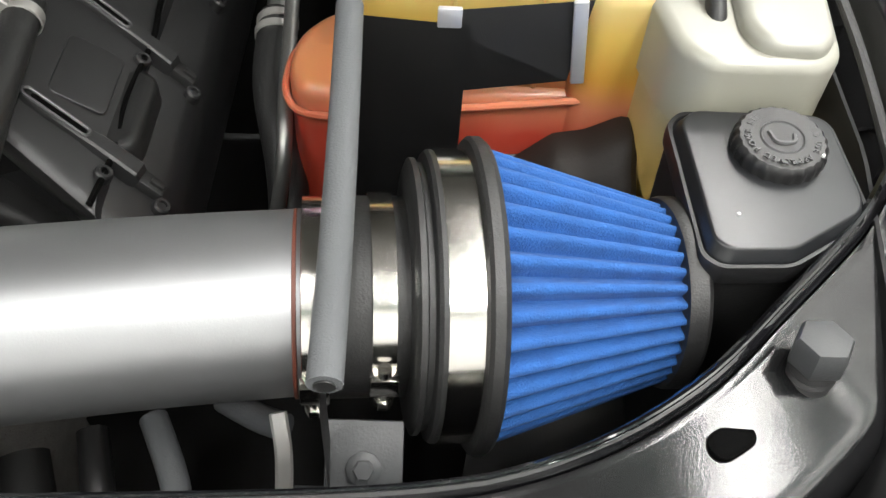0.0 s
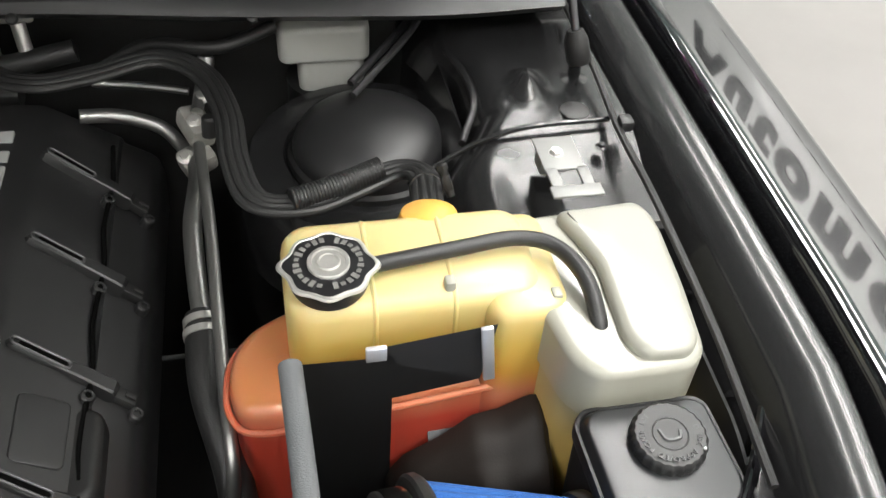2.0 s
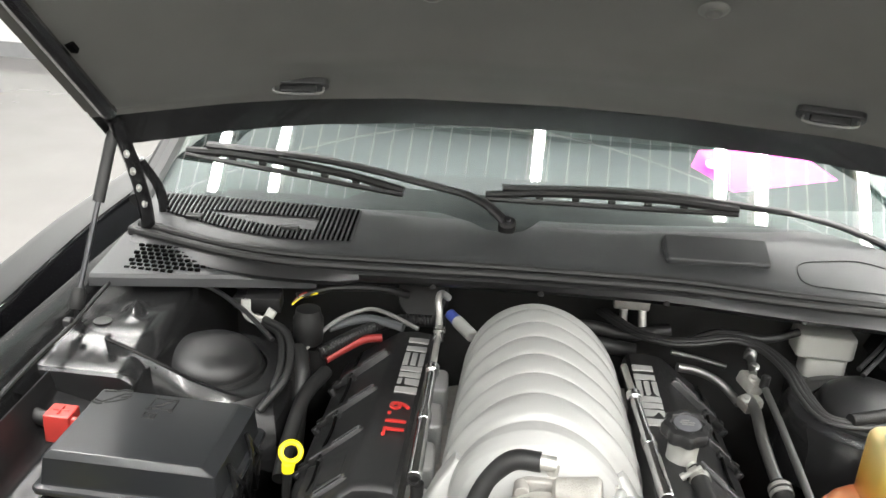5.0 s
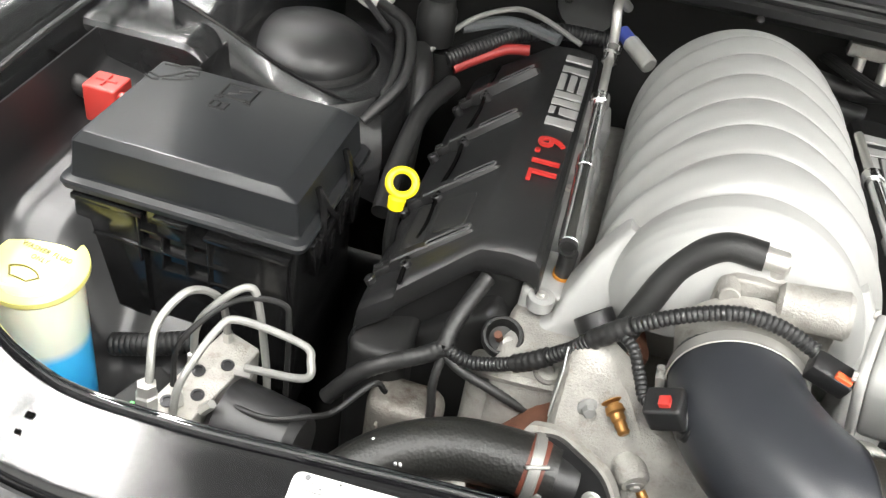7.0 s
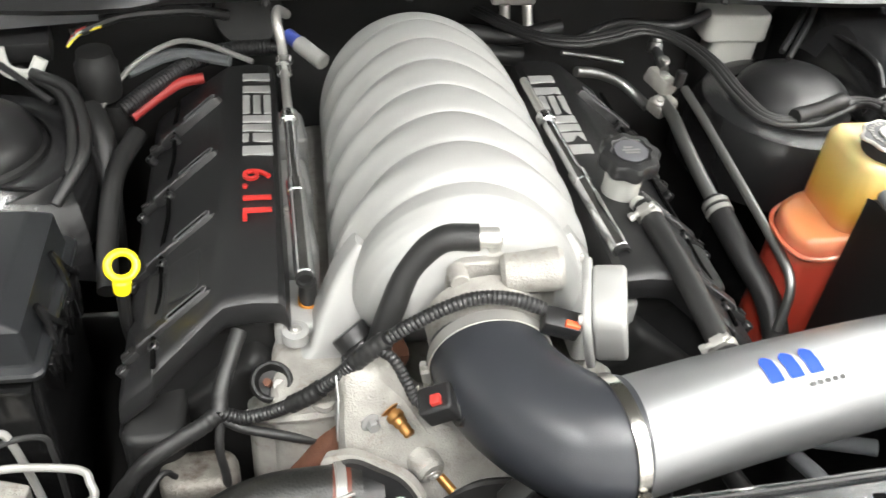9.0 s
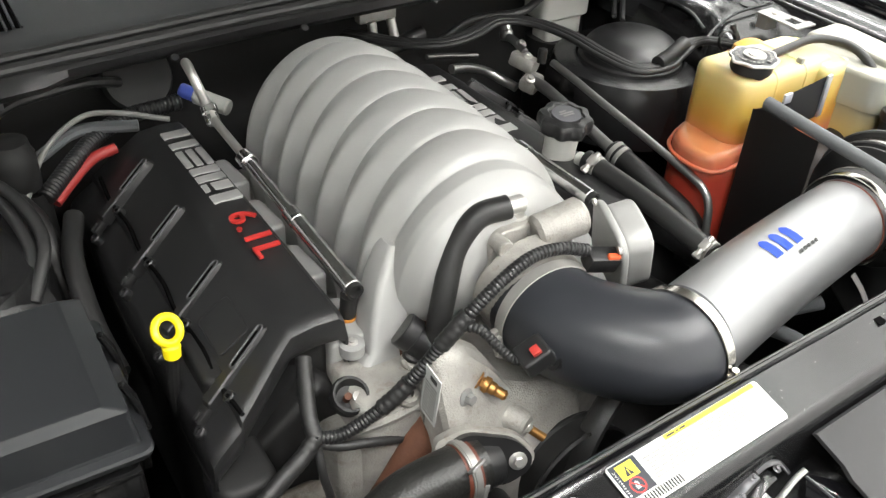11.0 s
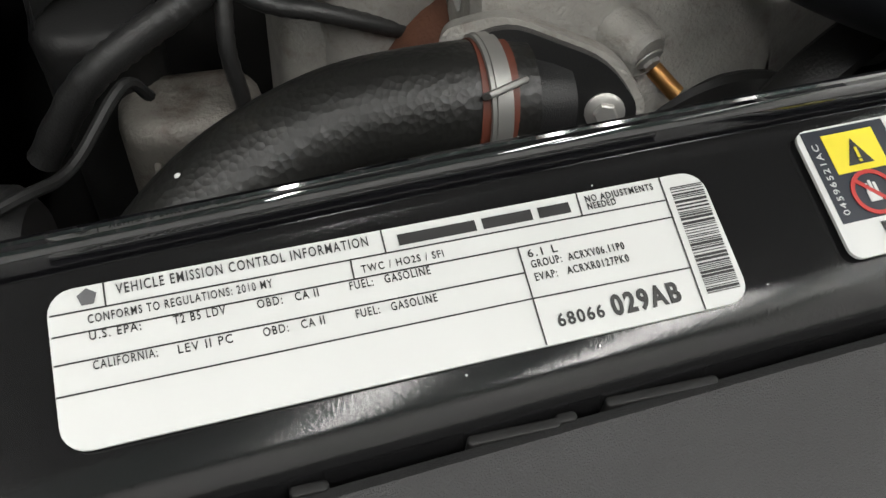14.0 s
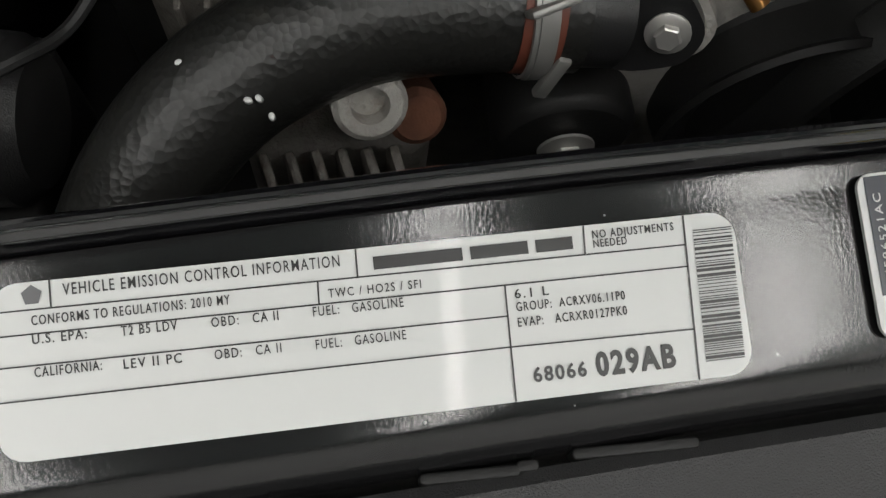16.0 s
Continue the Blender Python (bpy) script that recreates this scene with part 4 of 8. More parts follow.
bm = B()
rows = []
fine = [p for p in curve_points([(x, y, 0) for x, y in zip(SX, SY)], 36) if abs(p.x) <= 0.79]
for i, p in enumerate(fine):
    d = (fine[min(i + 1, len(fine) - 1)] - fine[max(i - 1, 0)]).normalized()
    n = Vector((-d.y, d.x, 0))
    k = 1.0 + 0.35 * min(max((abs(p.x) - 0.5) / 0.2, 0), 1)
    row = []
    for s in (0.0, 0.004, 0.03, 0.08, 0.15, 0.24):
        far = s + notch(p.x) * (1 - s / 0.24)
        o = -0.0385 * k - far
        z = 0.884 + 0.02 * min(max((abs(p.x) - 0.46) / 0.2, 0), 1) - 0.12 * far - 0.5 * far * far - (0.004 if s == 0 else 0)
        row.append((p.x + n.x * o * (1 if abs(p.x) < 0.5 else 0.55), p.y + n.y * o, z))
    rows.append(row)
sheet(bm, rows, 0.003)
part("panel", bm, SIGHT, cover)
for x, w in ((-0.262, 0.010), (-0.207, 0.026), (-0.192, 0.006), (-0.163, 0.034), (0.33, 0.03), (0.42, 0.012), (-0.42, 0.02)):
    bm = B()
    rbox(bm, x, interp(x, SX, SY) - 0.0375, w, 0.003, 0.874, 0.8812, 0.0012, 0.0006)
    part("edge_clip", bm, PLASTIC_DARK, cover)


# ---- engine ----
XC = -0.03


def mirror(x):
    return 2 * XC - x


engine = thing("engine_block", "raw cast aluminium engine block and front cover with stains", "engine", (XC, 0.5, 0.41))
bm = B()
rbox(bm, XC, 0.55, 0.30, 0.52, 0.42, 0.80, 0.04, 0.01)
part("block", bm, RAWCAST, engine)
for side in (-1, 1):
    bm = B()
    t = B()
    rbox(t, 0, 0, 0.15, 0.50, -0.12, 0.05, 0.02, 0.01)
    merge(bm, t, pose(XC + side * 0.225, 0.57, 0.76, 0, side * 38, 0))
    part("cylinder_head", bm, PLASTIC_DARK, engine)
bm = B()
outline_box(bm, round_poly([(-0.235, 0.275), (-0.12, 0.25), (0.02, 0.25), (0.14, 0.27), (0.15, 0.36), (-0.24, 0.36)], 0.02), 0.45, 0.795, 0.012)
part("front_cover", bm, RAWCAST, engine)
bm = B()
outline_box(bm, round_poly([(-0.215, 0.262), (-0.16, 0.252), (-0.13, 0.27), (-0.125, 0.36), (-0.21, 0.36)], 0.02), 0.70, 0.845, 0.012)
for x, y, r in ((-0.165, 0.268, 0.013), (-0.135, 0.305, 0.014)):
    lathe(bm, [(r, 0), (r, 0.010), (r * 0.8, 0.013), (r * 0.45, 0.013), (r * 0.45, 0.006)], (x, y, 0.84), (0.05, -0.45, 0.9), 24)
sweep(bm, [(-0.235, 0.29, 0.80), (-0.19, 0.262, 0.83), (-0.13, 0.262, 0.835)], 0.008, 8)
part("casting_boss", bm, RAWCAST, engine)
bm = B()
lathe(bm, [(0.011, 0), (0.011, 0.006), (0.007, 0.007), (0.004, 0.004)], (-0.135, 0.305, 0.853), (0.1, -0.45, 0.9), 18)
part("plug", bm, RUBBER, engine)
bm = B()
lathe(bm, [(0.019, -0.006), (0.020, 0.004), (0.018, 0.008), (0.0155, 0.008), (0.0145, 0.002), (0.012, -0.004), (0.002, -0.0045)], (-0.212, 0.294, 0.842), (0.02, -0.5, 0.86), 28)
part("hole_rim", bm, PLASTIC_DARK, engine, "black oval opening with a copper lug inside")
bm = B()
cyl(bm, (-0.214, 0.297, 0.836), (-0.216, 0.288, 0.850), 0.0038, 12)
part("lug", bm, RUST, engine)
bm = B()
lathe(bm, [(0.0058, 0), (0.0058, 0.002), (0.003, 0.0025)], (-0.205, 0.290, 0.8415), (0.1, -0.5, 0.86), 16)
part("washer", bm, GREYSTEEL, engine)

# rusty front crossing below the thermostat
bm = B()
sweep(bm, [(-0.13, 0.29, 0.82), (-0.16, 0.25, 0.79), (-0.20, 0.24, 0.74), (-0.24, 0.24, 0.69), (-0.25, 0.26, 0.60)], 0.018, 12, 6)
part("rusty_bracket", bm, RUST, engine)
bm = B()
box(bm, (-0.115, 0.315, 0.84), (0.05, 0.05, 0.07), 0.012, pose(0, 0, 0, 10, 20, 20))
part("rusty_valley", bm, RUST, engine)
bm = B()
rbox(bm, -0.285, 0.262, 0.075, 0.05, 0.62, 0.765, 0.02, 0.012)
part("alternator_bracket", bm, RAWDARK, engine)
for k in range(4):
    bm = B()
    box(bm, (-0.285 + 0.014 * (k - 1.5), 0.236, 0.715), (0.004, 0.008, 0.06), 0.002)
    part("bracket_fin", bm, RAWDARK, engine)

# ---- intake manifold ----
mani = thing("intake_manifold", "satin silver cast intake manifold with seven rounded ribs", "intake manifold", (XC, 0.5, 0.80))
MXC = -0.020
VALLEY, PITCH = 0.369, 0.0535


def mani_ring(y):
    u = (y - VALLEY) / PITCH
    f = u - math.floor(u)
    if u < 0:
        lobe = flank = min(-u * 1.1, 1) ** 0.6 * 0.9
    else:
        lobe, flank = max(math.sin(math.pi * f), 0) ** 0.42, math.exp(-((f - 0.46) / 0.24) ** 2)
    top = interp(y, (0.302, 0.308, 0.318, 0.332, 0.350, 0.375, 0.42, 0.60, 0.68, 0.715, 0.738, 0.75), (0.950, 0.966, 0.985, 1.002, 1.015, 1.023, 1.027, 1.027, 1.022, 1.012, 0.995, 0.96))
    low = interp(y, (0.302, 0.328, 0.350, 0.372), (0.905, 0.885, 0.868, 0.845))
    hw = interp(y, (0.302, 0.310, 0.322, 0.340, 0.365, 0.75), (0.070, 0.090, 0.110, 0.127, 0.138, 0.126))
    ring = []
    for k in range(57):
        a = math.pi * k / 56
        cx, sz = math.cos(a), math.sin(a)
        g = 0.0105 * (lobe - 0.85) * sz + 0.021 * (flank - 0.75) * (1 - sz) ** 0.8
        px = abs(cx) ** 1.04 * math.copysign(1, cx)
        wide = hw if cx > 0 else hw * interp(y, (0.302, 0.32, 0.34, 0.37, 0.42), (0.66, 0.76, 0.86, 0.94, 1.0))
        ring.append((-0.006 - 0.018 * sz - px * (wide + g), y + 0.006 * (1 - sz) * (y > 0.36), low + (top - low) * sz ** 0.96 + g * sz))
    foot = interp(y, (0.302, 0.350, 0.372), (0.89, 0.85, 0.80))
    return [(ring[0][0] * 0.98, y, foot)] + ring + [(ring[-1][0] * 0.98, y, foot)]


bm = B()
rings = [mani_ring(y) for y in span(0.302, 0.75, 300)]
loft(bm, rings)
part("plenum", bm, CAST, mani, sharp=60)
for side in (-1, 1):
    for k in range(4):
        bm = B()
        y = 0.375 + 0.108 * k
        x = MXC + side * 0.162
        outline_box(bm, round_poly([(x - 0.026, y - 0.035), (x + 0.026, y - 0.035), (x + 0.02, y + 0.035), (x - 0.02, y + 0.035)], 0.01), 0.80, 0.868, 0.006)
        part("runner_flange", bm, CAST, mani)
for x, y in ((-0.187, 0.335), (0.142, 0.345), (-0.188, 0.52), (0.145, 0.52)):
    bm = B()
    lathe(bm, [(0.013, 0), (0.013, 0.012), (0.008, 0.013)], (x, y, 0.856), (0, 0, 1), 18)
    part("bolt_boss", bm, CAST, mani)
    bm = B()
    hexbolt(bm, (x, y, 0.869), (0, 0, 1), 0.0065)
    part("bolt", bm, STEEL, mani)
for side, tag_ in ((-1, "front_leg"), (1, "front_leg")):
    bm = B()
    rings = []
    for x, y, z, a, b in ((0.140, 0.338, 0.815, 0.034, 0.026), (0.138, 0.338, 0.845, 0.033, 0.025), (0.134, 0.339, 0.852, 0.026, 0.022), (0.124, 0.350, 0.880, 0.030, 0.024), (0.108, 0.366, 0.915, 0.028, 0.022), (0.090, 0.380, 0.945, 0.022, 0.018)):
        rings.append([(MXC + side * x + px, y + py, z) for px, py in rr(0, 0, 1.5 * a, 1.7 * b, 0.008)])
    loft(bm, rings)
    part(tag_, bm, CAST, mani)
# fin beside the breather hose
bm = B()
t = bmesh.new()
t.faces.new([t.verts.new(q) for q in ((-0.122, 0.365, 0.84), (-0.085, 0.338, 0.87), (-0.078, 0.336, 0.918), (-0.112, 0.366, 0.925))])
bmesh.ops.solidify(t, geom=list(t.faces), thickness=0.005)
merge(bm, t)
part("gusset", bm, CAST, mani)

# throttle body
throttle = thing("throttle_body", "cast aluminium throttle body with square motor cover", "throttle body", (0.02, 0.27, 0.85))
bm = B()
cyl(bm, (-0.015, 0.300, 0.915), (-0.015, 0.236, 0.903), 0.056, 40, 0.053, 0.004)
part("bore", bm, RAWCAST, throttle)
bm = B()
t = B()
rbox(t, 0, 0, 0.105, 0.115, -0.008, 0.008, 0.02, 0.003)
merge(bm, t, pose(0.0, 0.30, 0.915, 82, 0, 0))
for dx, dz in ((-0.043, 0.048), (0.043, 0.048), (-0.043, -0.048), (0.043, -0.048)):
    cyl(bm, (dx, 0.305, 0.915 + dz), (dx, 0.285, 0.915 + dz), 0.009, 14, None, 0.001)
part("flange", bm, RAWCAST, throttle)
bm = B()
t = B()
rbox(t, 0, 0, 0.066, 0.085, -0.03, 0.0, 0.02, 0.005)
rbox(t, 0, 0, 0.078, 0.097, 0.0, 0.008, 0.022, 0.003)
M_TPS = plane_at((0.078, 0.262, 0.938), (-0.25, -0.92, -0.25), (-0.28, -0.15, 0.95))
merge(bm, t, M_TPS)
part("motor_cover", bm, CAST, throttle)
for sx in (-1, 1):
    for sy in (-1, 1):
        bm = B()
        p = M_TPS @ Vector((sx * 0.032, sy * 0.041, 0.007))
        lathe(bm, [(0.0045, 0), (0.0045, 0.003), (0.002, 0.0035)], p, M_TPS.to_3x3() @ Vector((0, 0, 1)), 10)
        part("cover_screw", bm, STEEL, throttle)
bm = B()
cyl(bm, (-0.005, 0.292, 0.965), (0.05, 0.285, 0.975), 0.018, 24, 0.020, 0.004)
part("gear_housing", bm, RAWCAST, throttle)
bm = B()
box(bm, (0.038, 0.238, 0.953), (0.034, 0.02, 0.02), 0.003, pose(0, 0, 0, 15, 10, -15))
part("plug", bm, PLASTIC, throttle)
bm = B()
box(bm, (0.044, 0.229, 0.957), (0.013, 0.006, 0.013), 0.001, pose(0, 0, 0, 15, 10, -15))
part("lock_clip", bm, ORANGECLIP, throttle)

# breather hose to the manifold
breather = thing("breather_hose", "short bent black rubber breather hose with steel end fitting", "hose", (-0.10, 0.30, 0.88))
bm = B()
sweep(bm, [(-0.022, 0.316, 0.989), (-0.055, 0.321, 0.984), (-0.082, 0.318, 0.955), (-0.10, 0.305, 0.915), (-0.112, 0.297, 0.875), (-0.115, 0.30, 0.84)], 0.0125, 16, 8)
part("hose", bm, RUBBER, breather)
bm = B()
cyl(bm, (-0.026, 0.316, 0.989), (-0.004, 0.317, 0.987), 0.0095, 16, None, 0.001)
lathe(bm, [(0.012, 0), (0.012, 0.006), (0.009, 0.007), (0.009, 0.018)], (-0.008, 0.320, 0.966), (0, 0, 1), 16)
part("fitting", bm, STEEL, breather)
bm = B()
cyl(bm, (-0.135, 0.315, 0.875), (-0.105, 0.285, 0.845), 0.017, 20, None, 0.003)
cyl(bm, (-0.139, 0.319, 0.879), (-0.13, 0.31, 0.87), 0.0185, 20, None, 0.001)
part("valve", bm, PLASTIC, breather)
bm = B()
bars(bm, plane_at((-0.122, 0.287, 0.876), (0.6, -0.6, -0.6), (0.3, 0.8, 0.5)), 0, 0, [0.006, 0.004], 0.004, 0.002)
part("printed_mark", bm, LABEL, breather)


# ---- valve covers ----
def coverx(x, side):
    return x if side < 0 else mirror(x)


def valve_cover(side):
    nm = "matte black engine cover with silver bars" + (" and red 6.1L badge" if side < 0 else "")
    vc = thing("valve_cover", nm, "valve cover", (coverx(-0.25, side), 0.56, 0.78), "valve covers")
    rows = []
    for y, k, dz in ((0.362, 1.0, -0.040), (0.345, 1.0, -0.038), (0.337, 1.0, -0.035), (0.3335, 1.0, -0.028), (0.3325, 1.0, -0.012), (0.334, 1.0, -0.006), (0.338, 1.0, -0.0025), (0.344, 1.0, -0.0005), (0.352, 1.0, 0.0), (0.45, 1, 0), (0.60, 1, -0.004), (0.75, 1, -0.009), (0.795, 1.0, -0.012), (0.805, 0.93, -0.016), (0.812, 0.7, -0.03)):
        prof = [(-0.192, 0.80), (-0.192, 0.890), (-0.195, 0.906), (-0.201, 0.912), (-0.225, 0.914), (-0.252, 0.911), (-0.262, 0.905), (-0.300, 0.877), (-0.318, 0.864),
                (-0.320, 0.856), (-0.345, 0.838), (-0.352, 0.828), (-0.354, 0.80), (-0.35, 0.74)]
        row = []
        for px, pz in prof:
            z = pz + dz * 0.5 if pz <= 0.81 else 0.81 + (pz - 0.81) * (k if y < 0.4 or y > 0.78 else 1) + dz
            yy = y - (min(0.042, 0.52 * max(0, -px - 0.250)) if y < 0.4 else 0)
            row.append((coverx(px, side), yy, z))
        rows.append(row)
    bm = B()
    sheet(bm, rows, 0.003)
    loft(bm, [rows[0]], True, False)
    bm.faces.new([bm.verts.new(q) for q in rows[0]])
    bm.faces.new([bm.verts.new(q) for q in rows[-1]])
    part("shell", bm, PLASTIC, vc)
    bm = B()
    rbox(bm, coverx(-0.268, side), 0.392, 0.13, 0.085, 0.62, 0.868, 0.016, 0.008)
    part("plug_well", bm, PLASTIC_DARK, vc)
    if side < 0:
        bm = B()
        rbox(bm, coverx(-0.325, side), 0.52, 0.06, 0.50, 0.60, 0.80, 0.02, 0.01)
        part("lower_shell", bm, PLASTIC_DARK, vc)
    ys = [0.362, 0.478, 0.595, 0.712]
    for y in ys:
        # coil lug: a long slim ridge over the seam, a black inlay painting slot shade along its upper half
        o, d = Vector((coverx(-0.266, side), y, 0.9025)), Vector((coverx(-0.338, side) - coverx(-0.266, side), -0.021, -0.053))
        m = plane_at(o, d, (0, side, 0))
        bm = B()
        t = B()
        rings = []
        for x, w, z in ((-0.003, 0.001, -0.001), (0.0, 0.0042, 0.0022), (0.006, 0.0052, 0.0038), (0.045, 0.0056, 0.0045), (0.056, 0.0068, 0.0060), (0.086, 0.0074, 0.0060), (0.090, 0.0062, 0.0030)):
            rings.append([(x, -w * 1.25, -0.008), (x, -w, z - 0.0015), (x, -w * 0.75, z), (x, w * 0.75, z), (x, w, z - 0.0015), (x, w * 1.25, -0.008)])
        loft(t, rings)
        merge(bm, t, m)
        lug = part("lug", bm, PLASTIC, vc)
        bm = B()
        t = B()
        loft(t, [[(x, w, z) for x, w in rr(0.026, 0, 0.040, 0.0042, 0.002, 2)] for z in (0.0035, 0.0047)])
        merge(bm, t, m)
        part("lug_slot_shade", bm, VOID, lug)
        # pale loop whose colour carries the highlight along the lug's edge
        bm = B()
        loop = [m @ Vector((x, w, 0.0047)) for x, w in rr(0.024, 0, 0.048, 0.0072, 0.0034, 4)]
        sweep(bm, loop + loop[:1], 0.0012, 6, 1)
        part("lug_rim", bm, LUGRIM, lug)
        bm = B()
        t = B()
        box(t, (0.098, 0, -0.003), (0.020, 0.013, 0.010), 0.002)
        box(t, (0.101, 0, 0.003), (0.010, 0.005, 0.003), 0.001)
        merge(bm, t, m)
        part("coil_plug", bm, PLASTIC_DARK, vc)
        for bx, by, bz in ((-0.318, y - 0.034, 0.866), (-0.350, y - 0.036, 0.838)):
            bm = B()
            lathe(bm, [(0.0062, -0.008), (0.0062, 0.002), (0.005, 0.0035), (0.003, 0.0035), (0.003, 0.001)], (coverx(bx, side), by, bz), (side * 0.55, 0, 0.83), 16)
            part("screw_boss", bm, PLASTIC, vc)
    bm = B()
    t = B()
    rbox(t, 0.004, 0, 0.040, 0.060, -0.006, 0.0012, 0.006, 0.0012)
    merge(bm, t, plane_at((coverx(-0.289, side), 0.405, 0.8855), (coverx(-0.330, side) - coverx(-0.262, side), 0, -0.046), (0, side, 0)))
    part("raised_panel", bm, PLASTIC, vc)
    bm = B()
    pts = []
    for y in (0.78, 0.735, 0.712, 0.66, 0.62, 0.595, 0.54, 0.50, 0.478, 0.42, 0.385, 0.362, 0.32):
        wob = 0.003 if min(abs(y - q) for q in ys) < 0.03 else 0
        pts.append((coverx(-0.3165 - wob, side), y - 0.02, 0.8675 - wob * 0.6))
    sweep(bm, pts, 0.0024, 6, 3)
    part("seam", bm, VOID, vc)
    # silver badge, as plain bars
    for y, lines in ((0.764, ((0, 0.017, 0, 1), (0.031, 0.017, 0, 1))), (0.708, ((0, 0.044, 0, 0.26), (0, 0.044, 0.37, 0.26), (0, 0.044, 0.74, 0.26))),
                     (0.658, ((0, 0.015, 0, 1), (0.0195, 0.015, 0, 1), (0.039, 0.019, 0, 1))), (0.590, ((0, 0.018, 0, 1),))):
        y -= 0.0 if side < 0 else 0.02
        for dy, long_, low_, tall in lines:
            bm = B()
            t = B()
            rbox(t, 0.034 * (low_ + tall / 2 - 0.5), 0, 0.034 * tall, long_, -0.001, 0.0022, 0.0012, 0.0006)
            merge(bm, t, pose(coverx(-0.217, side), y - dy - long_ / 2, 0.9135 - 0.009 * (y - 0.45) / 0.3, -1.7, 0, 0 if side < 0 else 180))
            part("silver_bar", bm, SILVERINK, vc)
    if side < 0:
        bm = writing("6.1L", 0.042, plane_at((-0.233, 0.540, 0.9142), (0, -1, 0.03), (1, 0, 0)), 0.0015, 0.092, 0.0004)
        part("badge", bm, REDINK, vc, "red 6.1L letters")
    return vc


valve_cover(-1)
valve_cover(1)


def fuel_rail(points, label, r=0.0085):
    fr = thing("fuel_rail", label, "fuel rail", points[-1], "chrome fuel rails")
    p = [Vector(q) for q in points]
    bm = B()
    d = (p[-1] - p[0])
    cyl(bm, p[0] + d * 0.28, p[0] + d * 0.62, r * 0.78, 16)
    part("rail", bm, RAIL, fr)
    bm = B()
    cyl(bm, p[0], p[0] + d * 0.28, r * 0.55, 14)
    part("thin_end", bm, STEEL, fr)
    for a, b, k in ((0.25, 0.30, 1.15), (0.60, 0.66, 1.1), (0.64, 0.92, 1.0), (0.90, 1.0, 1.05)):
        bm = B()
        cyl(bm, p[0] + d * a, p[0] + d * b, r * k, 18, None, 0.001)
        part("sleeve", bm, RAIL, fr)
    bm = B()
    lathe(bm, [(r * 0.95, 0), (r * 0.95, 0.006), (r * 0.7, 0.006), (r * 0.7, 0.002)], p[-1], d, 18)
    part("end_plug", bm, RUBBER, fr)
    return fr, p


fuel_rail([(-0.182, 0.70, 0.942), (-0.176, 0.352, 0.921)], "chrome fuel rail tube beside the silver manifold", 0.0094)
fuel_rail([(0.121, 0.700, 0.925), (0.147, 0.374, 0.913)], "slimmer chrome fuel rail tube beside the oil filler", 0.0098)
feed = thing("fuel_feed_line", "bent steel fuel feed line with knurled coupling", "fuel line", (-0.18, 0.72, 0.92))
bm = B()
sweep(bm, [(-0.181, 0.70, 0.938), (-0.184, 0.735, 0.966), (-0.188, 0.75, 0.985), (-0.186, 0.775, 0.988), (-0.175, 0.80, 0.97)], 0.0062, 12)
part("pipe", bm, STEEL, feed)
bm = B()
lathe(bm, [(0.007, 0), (0.0095, 0.002), (0.0095, 0.012), (0.0075, 0.014), (0.0105, 0.016), (0.0105, 0.024), (0.007, 0.026)], (-0.1815, 0.703, 0.935), (0, 0.75, 0.66), 16)
part("coupling", bm, CHROME, feed)
bm = B()
cyl(bm, (-0.175, 0.855, 0.915), (-0.160, 0.84, 0.909), 0.010, 16, None, 0.002)
part("blue_clip", bm, BLUEPLASTIC, feed, "blue plastic quick connector")
bm = B()
cyl(bm, (-0.160, 0.84, 0.909), (-0.128, 0.80, 0.90), 0.0115, 16, None, 0.002)
part("tag_sleeve", bm, OFFWHITE, feed)
for x in (-0.173, 0.145):
    inj = thing("injector", "grey injector body with an amber seal", "injector", (x, 0.335, 0.85), "front injectors")
    bm = B()
    cyl(bm, (x, 0.376, 0.838), (x, 0.373, 0.866), 0.0115, 16, 0.0095, 0.002)
    part("body", bm, RAWCAST, inj)
    bm = B()
    cyl(bm, (x, 0.373, 0.866), (x, 0.371, 0.874), 0.010, 16)
    part("seal", bm, AMBER, inj)
    bm = B()
    cyl(bm, (x, 0.371, 0.873), (x, 0.367, 0.902), 0.0088, 16)
    part("stem", bm, RUBBER, inj)

# ---- dipstick ----
dip = thing("dipstick", "bright yellow oil dipstick ring handle", "dipstick", (-0.352, 0.40, 0.80))
bm = B()
DIP = Vector((-0.347, 0.398, 0.907))
r3 = basis((0.42, -0.62, 0.66))
ring = [DIP + r3 @ Vector((0.0138 * math.cos(a), 0.0128 * math.sin(a), 0)) for a in span(0, math.tau, 33)]
sweep(bm, ring, 0.0042, 12, 1)
part("ring", bm, YELLOW, dip)
bm = B()
cyl(bm, DIP + Vector((-0.001, -0.008, -0.011)), DIP + Vector((-0.002, -0.011, -0.026)), 0.0092, 18, 0.0082, 0.002)
part("collar", bm, YELLOW, dip)
bm = B()
sweep(bm, [DIP + Vector((-0.002, -0.010, -0.024)), (-0.352, 0.395, 0.82), (-0.345, 0.41, 0.74), (-0.33, 0.42, 0.65)], 0.0065, 10)
part("tube", bm, PLASTIC_DARK, dip)

